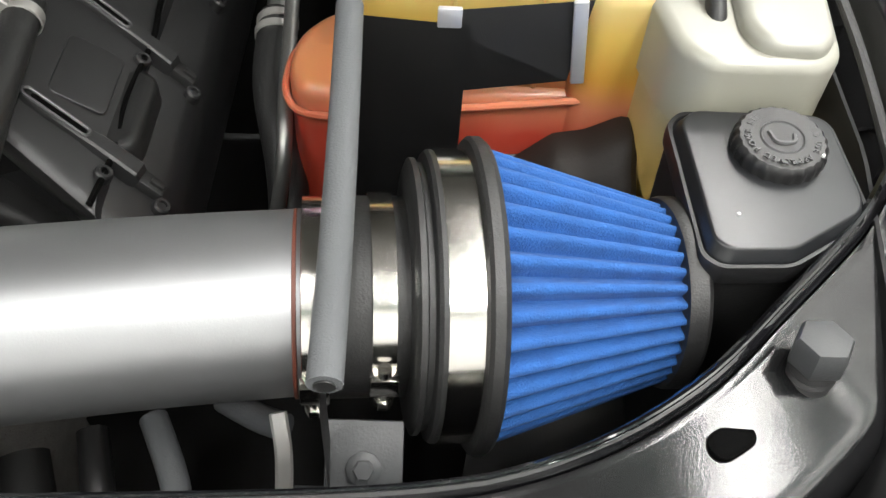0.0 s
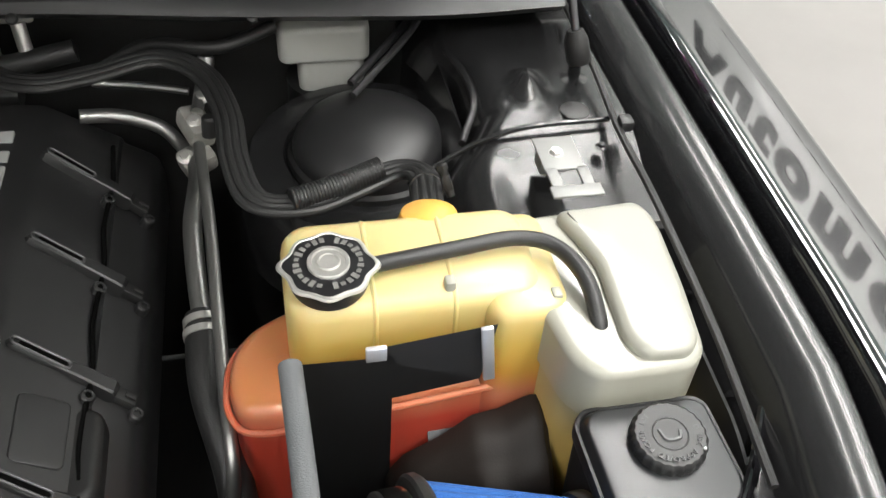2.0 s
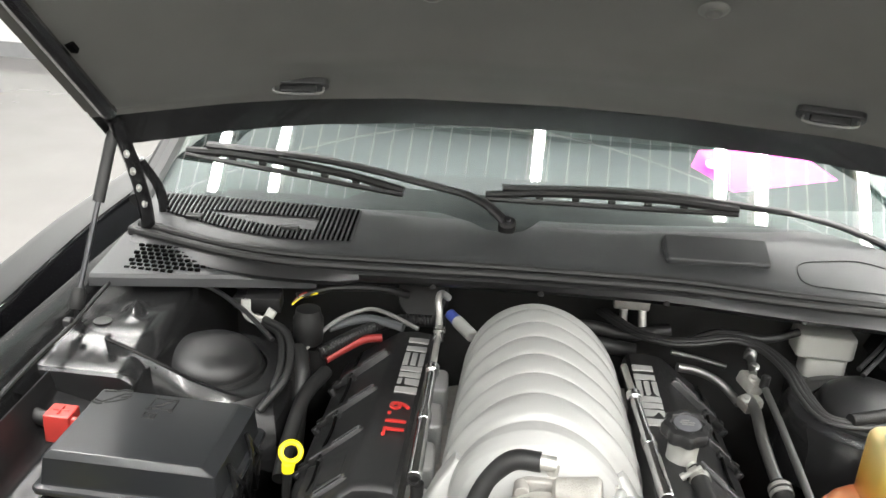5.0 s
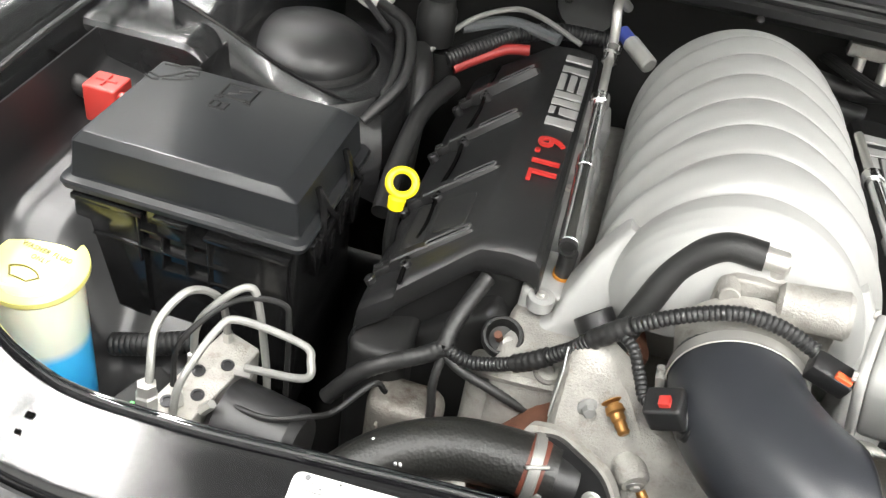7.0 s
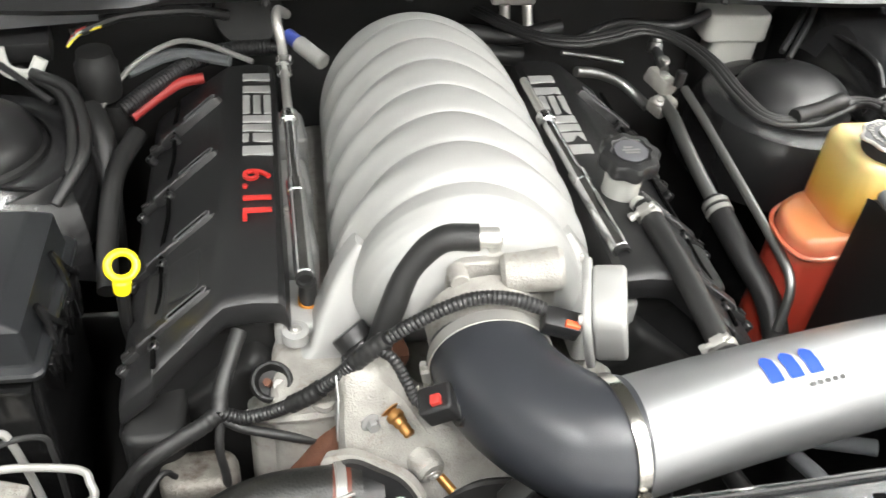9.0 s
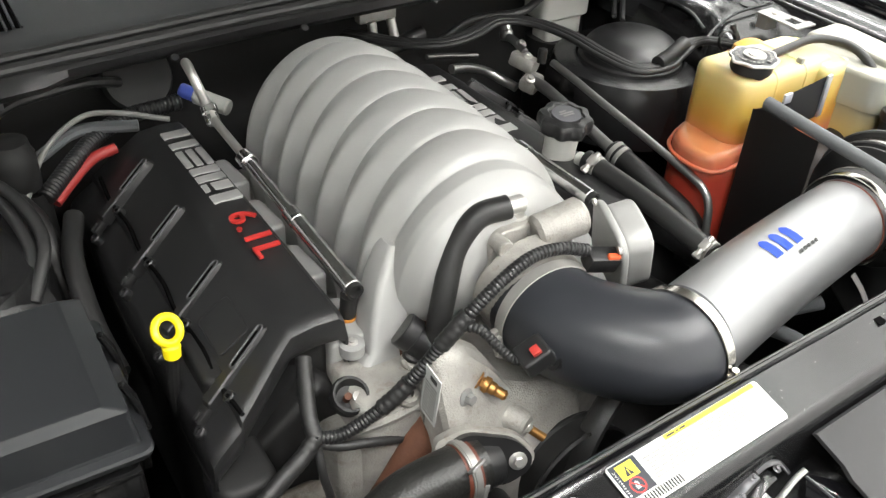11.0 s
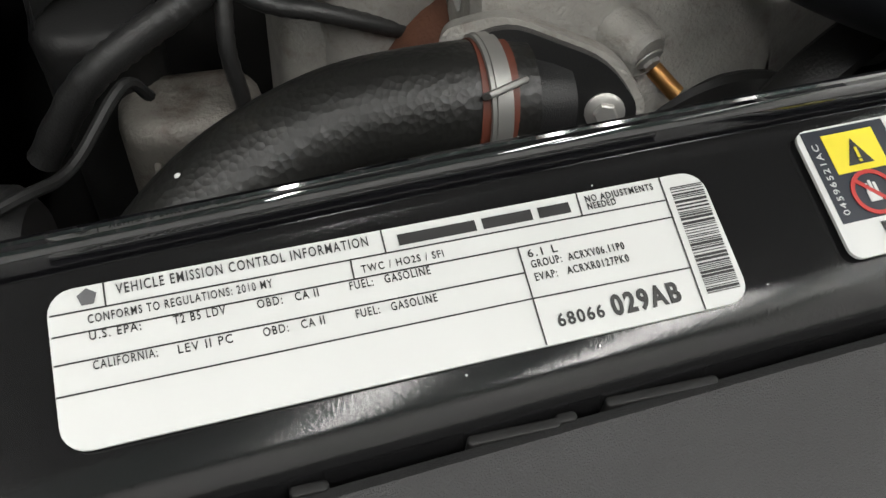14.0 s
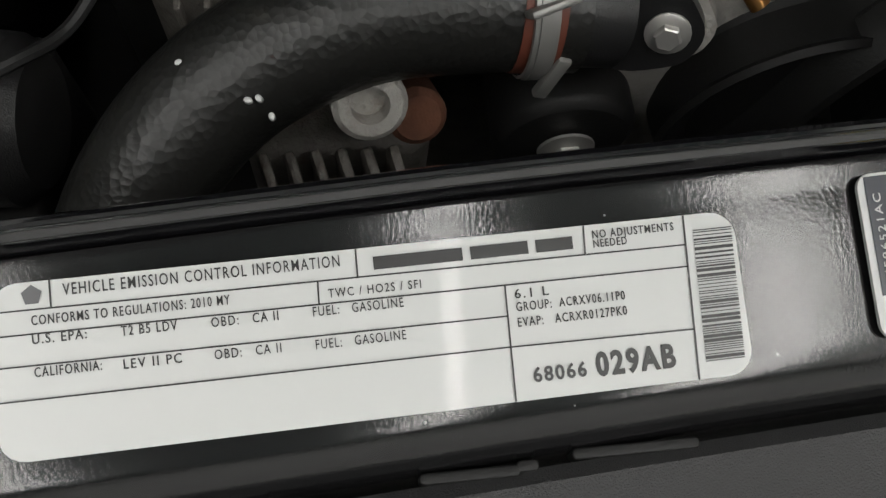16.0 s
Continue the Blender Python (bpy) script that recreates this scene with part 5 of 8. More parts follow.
# ---- oil filler ----
oil = thing("oil_filler", "grey oil filler neck with lobed black cap", "oil filler", (0.19, 0.48, 0.86))
OC = Vector((0.178, 0.470, 0.952))
ax = Vector((-0.02, -0.10, 0.99))
bm = B()
lathe(bm, [(0.024, -0.085), (0.022, -0.06), (0.0205, -0.03), (0.0215, -0.004), (0.019, 0)], OC, ax, 28)
sweep(bm, [(0.182, 0.482, 0.89), (0.20, 0.485, 0.86), (0.215, 0.49, 0.83)], 0.024, 16)
part("neck", bm, OFFWHITE, oil, "grey-white plastic neck")
bm = B()
lathe(bm, [(0.026, -0.004), (0.031, 0.0), (0.0325, 0.004), (0.0325, 0.014), (0.030, 0.018), (0.022, 0.020), (0.020, 0.0185), (0.003, 0.019)], OC, ax, 64, True,
      lambda a: 1 + 0.07 * math.cos(8 * a))
oil_cap = part("cap", bm, PLASTIC, oil)
bm = B()
lathe(bm, [(0.018, 0.0188), (0.018, 0.0196), (0.001, 0.0198)], OC, ax, 32)
part("cap_print", bm, mat("faded_print", (0.10, 0.10, 0.11), 0.5), oil_cap, "faded pale oval print on the cap")
bm = B()
for k, w in enumerate((0.014, 0.02, 0.016)):
    bars(bm, plane_at(OC + ax * 0.0202 + Vector((-w / 2, 0.004 - k * 0.005, 0)), (1, 0, 0), (0, 1, 0.1)), 0, 0, [w], 0.003, 0.002)
part("cap_writing", bm, GREYSTEEL, oil_cap)
bm = B()
cyl(bm, (0.19, 0.448, 0.915), (0.193, 0.428, 0.918), 0.0095, 14)
part("nipple", bm, OFFWHITE, oil)
vent = thing("filler_vent_hose", "straight black rubber vent hose with steel spring clamps", "hose", (0.20, 0.33, 0.88))
VA, VB = Vector((0.194, 0.425, 0.918)), Vector((0.207, 0.235, 0.900))
bm = B()
sweep(bm, [VA + Vector((-0.001, 0.012, 0.001)), VA.lerp(VB, 0.5) + Vector((0, 0, 0.004)), VB], 0.0125, 16)
part("hose", bm, RUBBER, vent)
for p, s in ((VA, 1), (VB, -1)):
    bm = B()
    clamp_band(bm, p + (VB - VA) * 0.03 * s, VB - VA, 0.0128, 0.009, (-0.5, -0.5, 0.6))
    part("clamp", bm, STEEL, vent)
bm = B()
cyl(bm, VB, VB + Vector((0.003, -0.03, -0.01)), 0.0095, 14)
part("pipe_end", bm, STEEL, vent)

# ---- water pump, thermostat and lower hose ----
pump = thing("water_pump", "raw cast aluminium water pump housing with brass sensor and stains", "water pump", (-0.08, 0.22, 0.79))
bm = B()
rings = []
for x in [-0.1535, -0.1525, -0.1495] + list(span(-0.144, 0.008, 24)) + [0.012, 0.0135]:
    top = interp(x, (-0.154, -0.148, -0.138, -0.118, -0.097, -0.078, -0.03, 0.0, 0.008, 0.0135), (0.890, 0.902, 0.909, 0.907, 0.888, 0.860, 0.842, 0.835, 0.825, 0.80))
    yf = interp(x, (-0.1535, -0.149, -0.14, -0.05, 0.0, 0.0135), (0.010, 0.003, 0.0, -0.002, 0.006, 0.022))
    back = interp(x, (-0.1535, -0.148, -0.06, 0.0135), (0.256, 0.262, 0.275, 0.245))
    face = lambda z: 0.232 + (z - 0.89) * 0.489 + yf
    rings.append([(x, back, 0.70), (x, back, top - 0.014), (x, back - 0.004, top - 0.004), (x, back - 0.012, top)] +
                 [(x, face(top) + 0.006, top - 0.001), (x, face(top - 0.006), top - 0.007), (x, face(top - 0.02), top - 0.02), (x, face(0.80), 0.80), (x, face(0.74) + 0.02, 0.74), (x, face(0.74) + 0.02, 0.70)])
loft(bm, rings)
part("housing", bm, RAWCAST, pump)
PN = Vector((0, -0.898, 0.439))
bm = B()
cyl(bm, Vector((-0.0827, 0.2018, 0.8283)) - PN * 0.01, (-0.0735, 0.188, 0.8235), 0.0165, 22, 0.0135, 0.003)
part("plug_boss", bm, RAWCAST, pump)
bm = B()
hexbolt(bm, (-0.0732, 0.1876, 0.8232), (0.3, -0.88, -0.3), 0.0078, True, 0.004)
part("plug", bm, STEEL, pump)
bm = B()
sb, se = Vector((-0.1093, 0.2237, 0.8729)), Vector((-0.0905, 0.196, 0.862))
hexbolt(bm, sb - PN * 0.002, se - sb, 0.0098, True, 0.008)
lathe(bm, [(0.0075, 0.004), (0.0082, 0.009), (0.0062, 0.011), (0.0062, 0.016), (0.0048, 0.018), (0.0054, 0.021), (0.0048, 0.024), (0.0054, 0.027), (0.0036, 0.029)], sb, se - sb, 16)
part("temperature_sensor", bm, BRASS, pump, "brass temperature sensor")
bm = B()
hexbolt(bm, Vector((-0.1263, 0.2189, 0.8632)) - PN * 0.001, (0.2, -0.85, 0.2), 0.010, True, 0.009)
part("bolt", bm, ZINC, pump)
bm = B()
cyl(bm, (-0.0656, 0.1935, 0.8113), (-0.055, 0.182, 0.803), 0.0045, 12)
part("copper_pin", bm, BRASS, pump)
bm = B()
sweep(bm, [(-0.085, 0.233, 0.888), (-0.05, 0.226, 0.868), (-0.01, 0.218, 0.852)], 0.003, 8, 4)
part("casting_rib", bm, RAWCAST, pump)
# barcode sticker on the side
M_PUMP = plane_at((-0.1550, 0.2550, 0.832), (0, -1, -0.12), (0, 0.10, 0.99))
bm = B()
bars(bm, M_PUMP, 0, 0, [0.0265], 0.066, 0, 0.0012)
part("sticker", bm, LABEL, pump)
for k in range(11):
    bm = B()
    bars(bm, M_PUMP @ Matrix.Translation((0, 0, 0.0009)), 0.003, 0.005 + k * 0.0042, [0.008, 0.010] if k % 2 else [0.020], 0.0022, 0.002)
    part("sticker_print", bm, GREYSTEEL, pump)
bm = B()
bars(bm, M_PUMP @ Matrix.Translation((0, 0, 0.0009)), 0.010, 0.055, [0.011], 0.006, 0)
part("sticker_mark", bm, INK, pump)

stat = thing("thermostat_housing", "black thermostat outlet on a cast ear with bolt", "thermostat housing", (-0.12, 0.18, 0.78))
bm = B()
t = B()
loft(t, [[(x, y, z) for x, y in round_poly([(-0.052, 0.0), (-0.03, -0.026), (0.024, -0.026), (0.046, -0.004), (0.046, 0.010), (0.024, 0.026), (-0.03, 0.026), (-0.052, 0.01)], 0.012)] for z in (0, 0.012)])
M_ST = plane_at((-0.124, 0.188, 0.817), (0.80, -0.38, -0.20), (0.15, 0.35, 0.9))
merge(bm, t, M_ST)
part("ear", bm, RAWCAST, stat)
bm = B()
t = B()
loft(t, [[(x, y, z) for x, y in round_poly([(-0.046, 0.0), (-0.028, -0.024), (0.020, -0.024), (0.041, -0.006), (0.041, 0.010), (0.020, 0.024), (-0.028, 0.024), (-0.046, 0.006)], 0.012)] for z in (0.0125, 0.020)])
merge(bm, t, M_ST)
cyl(bm, (-0.125, 0.176, 0.815), (-0.165, 0.172, 0.824), 0.023, 28, 0.022)
part("outlet", bm, PLASTIC, stat)
bm = B()
hexbolt(bm, M_ST @ Vector((0.027, 0.003, 0.0205)), M_ST.to_3x3() @ Vector((0, 0, 1)), 0.0095)
part("bolt", bm, STEEL, stat)
lower = thing("radiator_hose", "thick textured black radiator hose with white wear specks", "radiator hose", (-0.25, 0.16, 0.76))
HP = [(-0.140, 0.175, 0.821), (-0.175, 0.176, 0.823), (-0.225, 0.176, 0.816), (-0.275, 0.160, 0.800), (-0.312, 0.128, 0.780), (-0.335, 0.092, 0.745), (-0.345, 0.07, 0.69), (-0.345, 0.06, 0.62)]
bm = B()
sweep(bm, HP, 0.0265, 28, 8)
part("hose", bm, RUBBER_WORN, lower)
bm = B()
sweep(bm, [(-0.165, 0.176, 0.8230), (-0.157, 0.1755, 0.8225), (-0.150, 0.1752, 0.8219)], 0.0272, 28, 3)
part("gasket_band", bm, ORANGE, lower, "orange-brown seal under the clamp")
bm = B()
clamp_band(bm, (-0.158, 0.1757, 0.8225), (-1, 0, 0.05), 0.0278, 0.010)
lathe(bm, [(0.0280, 0), (0.0296, 0.0004), (0.0296, 0.0056), (0.0280, 0.006)], (-0.155, 0.1757, 0.8224), (-1, 0, 0.05), 40, False)
box(bm, (-0.156, 0.157, 0.847), (0.02, 0.003, 0.008), 0.001, pose(0, 0, 0, 40, 0, 20))
box(bm, (-0.152, 0.147, 0.815), (0.006, 0.004, 0.022), 0.001, pose(0, 0, 0, -10, 20, 0))
part("spring_clamp", bm, GREYSTEEL, lower, "pale grey spring clamp")
random.seed(4)
for a, b, c in ((-0.29, 0.157, 0.822), (-0.318, 0.113, 0.797), (-0.266, 0.141, 0.8205), (-0.262, 0.1415, 0.8205), (-0.258, 0.136, 0.8165)):
    bm = B()
    lathe(bm, [(0.0014, -0.003), (0.0014, 0.0004), (0.0011, 0.0009), (0.0005, 0.0011)], (a, b, c), (0, -0.35, 0.9), 12, True, lambda q: 1 + 0.12 * math.sin(2 * q + a * 300))
    part("wear_speck", bm, LABEL, lower)

# pulleys and belt behind the beam
pulley = thing("belt_pulley", "dark ribbed belt pulley with serpentine belt", "pulley", (0.02, 0.17, 0.60))
bm = B()
HUB = Vector((-0.0169, 0.155, 0.7398))
lathe(bm, [(0.016, 0.004), (0.018, -0.006), (0.050, -0.010), (0.060, -0.004), (0.066, 0), (0.068, -0.003), (0.0655, -0.006), (0.0655, -0.026), (0.068, -0.029), (0.066, -0.033)], HUB, (0.03, -1, 0.05), 48)
part("wheel", bm, PLASTIC_DARK, pulley)
bm = B()
hexbolt(bm, HUB + Vector((0, -0.004, 0)), (0.03, -1, 0.05), 0.010)
part("centre_bolt", bm, RODSTEEL, pulley)
bm = B()
sweep(bm, [(-0.05, 0.15, 0.70), (-0.02, 0.16, 0.79), (0.03, 0.175, 0.835), (0.09, 0.19, 0.84), (0.15, 0.19, 0.80), (0.18, 0.18, 0.70)], 0.013, 10, 8, True, 0.35)
part("belt", bm, RUBBER, pulley)
idler = thing("idler_pulley", "small dark idler pulley with zinc bolt", "pulley", (-0.11, 0.11, 0.72))
bm = B()
IDLE = Vector((-0.1285, 0.155, 0.7344))
lathe(bm, [(0.012, 0.0), (0.030, -0.002), (0.0335, -0.005), (0.0345, -0.008), (0.0345, -0.040), (0.033, -0.044), (0.020, -0.046)], IDLE, (0, -1, 0.04), 36)
cyl(bm, IDLE + Vector((0, 0.04, 0)), IDLE + Vector((0, 0.10, 0)), 0.014, 14)
part("wheel", bm, PLASTIC_DARK, idler)
bm = B()
hexbolt(bm, IDLE + Vector((0, -0.001, 0)), (0, -1, 0.04), 0.0145, True, 0.010)
part("bolt", bm, STEEL, idler)
acc = thing("engine_accessory", "cast accessory bracket with hollow boss and fins", "bracket", (-0.22, 0.16, 0.66))
bm = B()
rbox(bm, -0.235, 0.185, 0.09, 0.05, 0.62, 0.73, 0.015, 0.01)
part("casting", bm, RAWDARK, acc)
for k in range(6):
    bm = B()
    box(bm, (-0.268 + 0.012 * k, 0.152, 0.715), (0.005, 0.03, 0.035), 0.002, pose(0, 0, 0, 20, 0, 15))
    part("fin", bm, RAWDARK, acc)
bm = B()
lathe(bm, [(0.0155, -0.03), (0.0155, 0.0), (0.013, 0.002), (0.008, 0.002), (0.0075, -0.008)], (-0.2212, 0.15, 0.7954), (0.1, -0.75, 0.65), 24)
part("boss", bm, RAWCAST, acc)
bm = B()
lathe(bm, [(0.013, -0.02), (0.013, 0.0), (0.010, 0.003), (0.004, 0.003)], (-0.201, 0.155, 0.7737), (0.1, -0.75, 0.65), 20)
part("rusty_boss", bm, RUST, acc)

# ---- intake elbow, tube and filter ----
elbow = thing("intake_elbow", "black silicone intake elbow with steel band clamps", "intake elbow", (0.0, 0.15, 0.85))
EP = [(-0.016, 0.262, 0.906), (-0.018, 0.240, 0.906), (-0.013, 0.212, 0.907), (0.006, 0.178, 0.909), (0.034, 0.149, 0.9105), (0.055, 0.1405, 0.9115), (0.071, 0.1413, 0.911)]
bm = B()
sweep(bm, EP, 0.0540, 40, 8)
part("elbow", bm, mat("satin_silicone", (0.026, 0.028, 0.033), 0.34, bump=0.1, bscale=900), elbow)
bm = B()
clamp_band(bm, (-0.018, 0.245, 0.906), (-0.002, -0.04, 0.0), 0.0552, 0.013, (-1, 0, -0.25))
part("clamp", bm, STEEL, elbow)
bm = B()
clamp_band(bm, (0.0605, 0.1402, 0.9115), (1, 0.14, 0.0), 0.0552, 0.012, (0, -1, -0.05))
part("clamp", bm, BANDSTEEL, elbow)
bm = B()
rbox(bm, 0, 0, 0.03, 0.026, -0.012, 0.012, 0.004, 0.003, 0, pose(-0.074, 0.192, 0.915, 10, -30, -10))
cyl(bm, (-0.066, 0.192, 0.913), (-0.045, 0.185, 0.905), 0.010, 16)
cyl(bm, (-0.056, 0.188, 0.909), (-0.050, 0.187, 0.907), 0.0135, 18)
part("air_sensor", bm, PLASTIC, elbow)
bm = B()
box(bm, (-0.079, 0.186, 0.928), (0.009, 0.009, 0.006), 0.001, pose(0, 0, 0, 10, -30, -10))
part("sensor_clip", bm, REDPLASTIC, elbow)

TA, TB = Vector((0.070, 0.141, 0.911)), Vector((0.412, 0.212, 0.894))
TD = (TB - TA).normalized()
tube = thing("intake_tube", "silver intake tube with blue badge print", "intake tube", (0.24, 0.175, 0.85))
bm = B()
sweep(bm, [TA - TD * 0.008, TA.lerp(TB, 0.3) + Vector((0, 0.004, 0)), TA.lerp(TB, 0.7) + Vector((0, 0.004, 0)), TB], 0.0505, 48, 8)
part("tube", bm, TUBE, tube)
FD = Vector((0.128, 0.012, -0.006)).normalized()
bm = B()
lathe(bm, [(0.0502, 0), (0.0513, 0.0004), (0.0513, 0.0020), (0.0502, 0.0024)], TB - TD * 0.016, FD, 48, False)
part("rolled_end", bm, ORANGE, tube, "thin orange-brown seal ring")


def on_tube(u, ang, r=0.0512):
    """A point on the tube's skin: u along it, ang round it from the front to the top."""
    c = TA.lerp(TB, u) + Vector((0, 0.0035 * math.sin(math.pi * u), 0))
    side = TD.cross(Vector((0, 0, 1))).normalized()
    up = side.cross(TD)
    return c + (side * math.cos(ang) + up * math.sin(ang)) * r


def band(bm, lo, hi, x0, x1, u0, a0, w, hgt, n=10):
    """A curved printed stroke between two lines."""
    sheet(bm, [[on_tube(u0 + w * (x0 + (x1 - x0) * i / n), a0 + hgt * ((1 - v) * lo(i / n) + v * hi(i / n))) for v in (0, 0.5, 1)] for i in range(n + 1)])


bm = B()
for k in range(3):
    band(bm, lambda s: 0.0, lambda s: 0.80 + 0.2 * math.sin(s * math.pi), 0.37 * k, 0.37 * k + 0.25, 0.350, 1.22, 0.165, 0.52, 6)
part("badge_print", bm, BLUEINK, tube, "blue three-stroke badge print")
bm = B()
for k in range(5):
    band(bm, lambda s: 0.0, lambda s: 1.0, 0.2 * k, 0.2 * k + 0.13, 0.455, 1.02, 0.115, 0.08, 4)
part("name_bars", bm, INK, tube, "small dark printed bars")

filt = thing("air_filter", "blue pleated cone air filter with black rubber base", "air filter", (0.53, 0.225, 0.79))
FA = Vector((0.481, 0.2225, 0.8885))
bm = B()
lathe(bm, [(0.0545, -0.075), (0.0555, -0.071), (0.0555, -0.027), (0.072, -0.026), (0.0765, -0.024), (0.0765, -0.021), (0.074, -0.020), (0.074, -0.017), (0.0795, -0.016), (0.081, -0.014),
           (0.081, -0.011), (0.079, -0.010), (0.080, 0.006), (0.0865, 0.007), (0.0885, 0.009), (0.0885, 0.014), (0.086, 0.017), (0.07, 0.017)], FA, FD, 64)
part("rubber_base", bm, RUBBER, filt)
bm = B()
lathe(bm, [(0.0797, -0.012), (0.0815, -0.0115), (0.0815, 0.006), (0.0797, 0.0065)], FA, FD, 64, False)
part("band", bm, BANDSTEEL, filt, "brushed steel band")
PLEATS, LEN = 36, 0.107
bm = B()
seg = PLEATS * 12
side_ = basis(FD)
rings = []
for i in range(13):
    u = i / 12
    r0 = 0.0835 + (0.0505 - 0.0835) * u
    dep = 0.0095 * (1 - 0.35 * u)
    ring = []
    for k in range(seg):
        a = k * math.tau / seg
        f = (k % 12) / 12
        rad = r0 - dep * (abs(math.cos(math.pi * f)) ** 3.5)
        ring.append(FA + side_ @ Vector((rad * math.cos(a), rad * math.sin(a), 0.015 + LEN * u)))
    rings.append(ring)
loft(bm, rings)
part("pleats", bm, BLUE, filt, "blue pleated cotton", sharp=70)
bm = B()
lathe(bm, [(0.050, LEN + 0.010), (0.0545, LEN + 0.011), (0.0555, LEN + 0.014), (0.0555, LEN + 0.021), (0.053, LEN + 0.024), (0.01, LEN + 0.025)], FA, FD, 56)
part("end_cap", bm, RUBBER, filt)
for p, scr in ((TB - TD * 0.005, (0, -1, 0.1)), (FA - FD * 0.040, (0, -1, 0.1))):
    bm = B()
    clamp_band(bm, p, FD, 0.0560, 0.013, scr)
    part("clamp", bm, BANDSTEEL, filt)

# heat shield
shield = thing("heat_shield", "black sheet heat shield with grey rubber edge trim", "heat shield", (0.45, 0.32, 0.75))
for poly in (((0.280, 0.70), (0.280, 0.962), (0.366, 0.967), (0.380, 0.962), (0.380, 0.70)), ((0.118, 0.70), (0.115, 0.945), (0.140, 0.948), (0.140, 0.70))):
    bm = B()
    t = bmesh.new()
    t.faces.new([t.verts.new((0.421 - 0.008 * (y - 0.12) / 0.25, y, z)) for y, z in poly])
    bmesh.ops.solidify(t, geom=list(t.faces), thickness=0.0025)
    part("side_sheet", merge(bm, t), PLASTIC_DULL, shield)
bm = B()
t = bmesh.new()
t.faces.new([t.verts.new(q) for q in ((0.416, 0.379, 0.70), (0.488, 0.379, 0.72), (0.489, 0.379, 0.915), (0.4895, 0.378, 0.957), (0.416, 0.376, 0.963))])
bmesh.ops.solidify(t, geom=list(t.faces), thickness=0.0025)
part("rear_sheet", merge(bm, t), PLASTIC_DULL, shield)
bm = B()
t = bmesh.new()
t.faces.new([t.verts.new(q) for q in ((0.487, 0.382, 0.902), (0.556, 0.382, 0.914), (0.564, 0.381, 0.977), (0.478, 0.380, 0.966), (0.478, 0.381, 0.950))])
bmesh.ops.solidify(t, geom=list(t.faces), thickness=0.002)
part("upper_sheet", merge(bm, t), PLASTIC_DULL, shield)
bm = B()
box(bm, (0.5590, 0.3795, 0.946), (0.009, 0.004, 0.066), 0.001, pose(0, 0, 0, 4, -7, 0))
part("foil_edge", bm, FOIL, shield)
bm = B()
box(bm, (0.477, 0.3785, 0.962), (0.015, 0.004, 0.014), 0.001)
part("foil_corner", bm, FOIL, shield)
bm = B()
sweep(bm, [(0.4235, 0.121, 0.957), (0.4225, 0.20, 0.964), (0.420, 0.29, 0.970), (0.4175, 0.366, 0.976)], 0.0082, 14, 6, True, 1.0)
part("edge_trim", bm, FOAM, shield, "grey tubular rubber edge trim")
# black disc on the trim's solid end, painting the shade of its bore
bm = B()
lathe(bm, [(0.005, 0), (0.005, 0.0008), (0.001, 0.001)], (0.4235, 0.1205, 0.957), (0, -1, -0.1), 12)
part("trim_bore_shade", bm, INK, shield)
brk = thing("shield_bracket", "grey steel angle bracket with a hex bolt", "bracket", (0.44, 0.145, 0.80))
bm = B()
box(bm, (0.438, 0.128, 0.862), (0.040, 0.003, 0.052), 0.001, pose(0, 0, 0, -52, 0, 0))
box(bm, (0.43, 0.125, 0.80), (0.085, 0.05, 0.004), 0.001, pose(0, 0, 0, -12, 0, 0))
part("plate", bm, SOFTGREY, brk)
bm = B()
hexbolt(bm, (0.438, 0.1275, 0.865), (0, -0.62, 0.78), 0.0095, True, 0.005)
part("bolt", bm, SOFTGREY, brk)
link = thing("tube_stay", "thin zinc steel stay below the intake tube", "stay", (0.38, 0.13, 0.78))
bm = B()
sweep(bm, [(0.388, 0.168, 0.848), (0.392, 0.15, 0.83), (0.392, 0.125, 0.80)], 0.005, 8, 4, True, 0.4)
part("strap", bm, STEEL, link)
bm = B()
hexbolt(bm, (0.386, 0.122, 0.80), (0, -0.5, 0.85), 0.009)
part("bolt", bm, STEEL, link)
inner = thing("splash_box", "dark brown-black moulded plastic box behind the air filter", "plastic box", (0.56, 0.33, 0.70))
bm = B()
rings = []
for x in span(0.485, 0.608, 26):
    top = interp(x, (0.485, 0.50, 0.53, 0.553, 0.575, 0.597, 0.606, 0.612), (0.80, 0.825, 0.846, 0.869, 0.874, 0.887, 0.886, 0.872))
    front = interp(x, (0.485, 0.50, 0.58, 0.605, 0.612), (0.35, 0.318, 0.300, 0.308, 0.32))
    rings.append([(x, 0.384, 0.66), (x, 0.384, top - 0.006), (x, 0.3815, top - 0.001), (x, 0.375, top)] +
                 [(x, 0.375 + (front - 0.375) * u, top - 0.055 * u ** 2.2 - 0.006 * math.exp(-((u - 0.45) / 0.12) ** 2)) for u in (0.15, 0.3, 0.4, 0.5, 0.6, 0.75, 0.88, 0.96)] +
                 [(x, front, top - 0.068), (x, front - 0.002, 0.66)])
loft(bm, rings)
part("box", bm, mat("brown_black_plastic", (0.016, 0.012, 0.010), 0.55, bump=0.2, spec=0.3), inner)


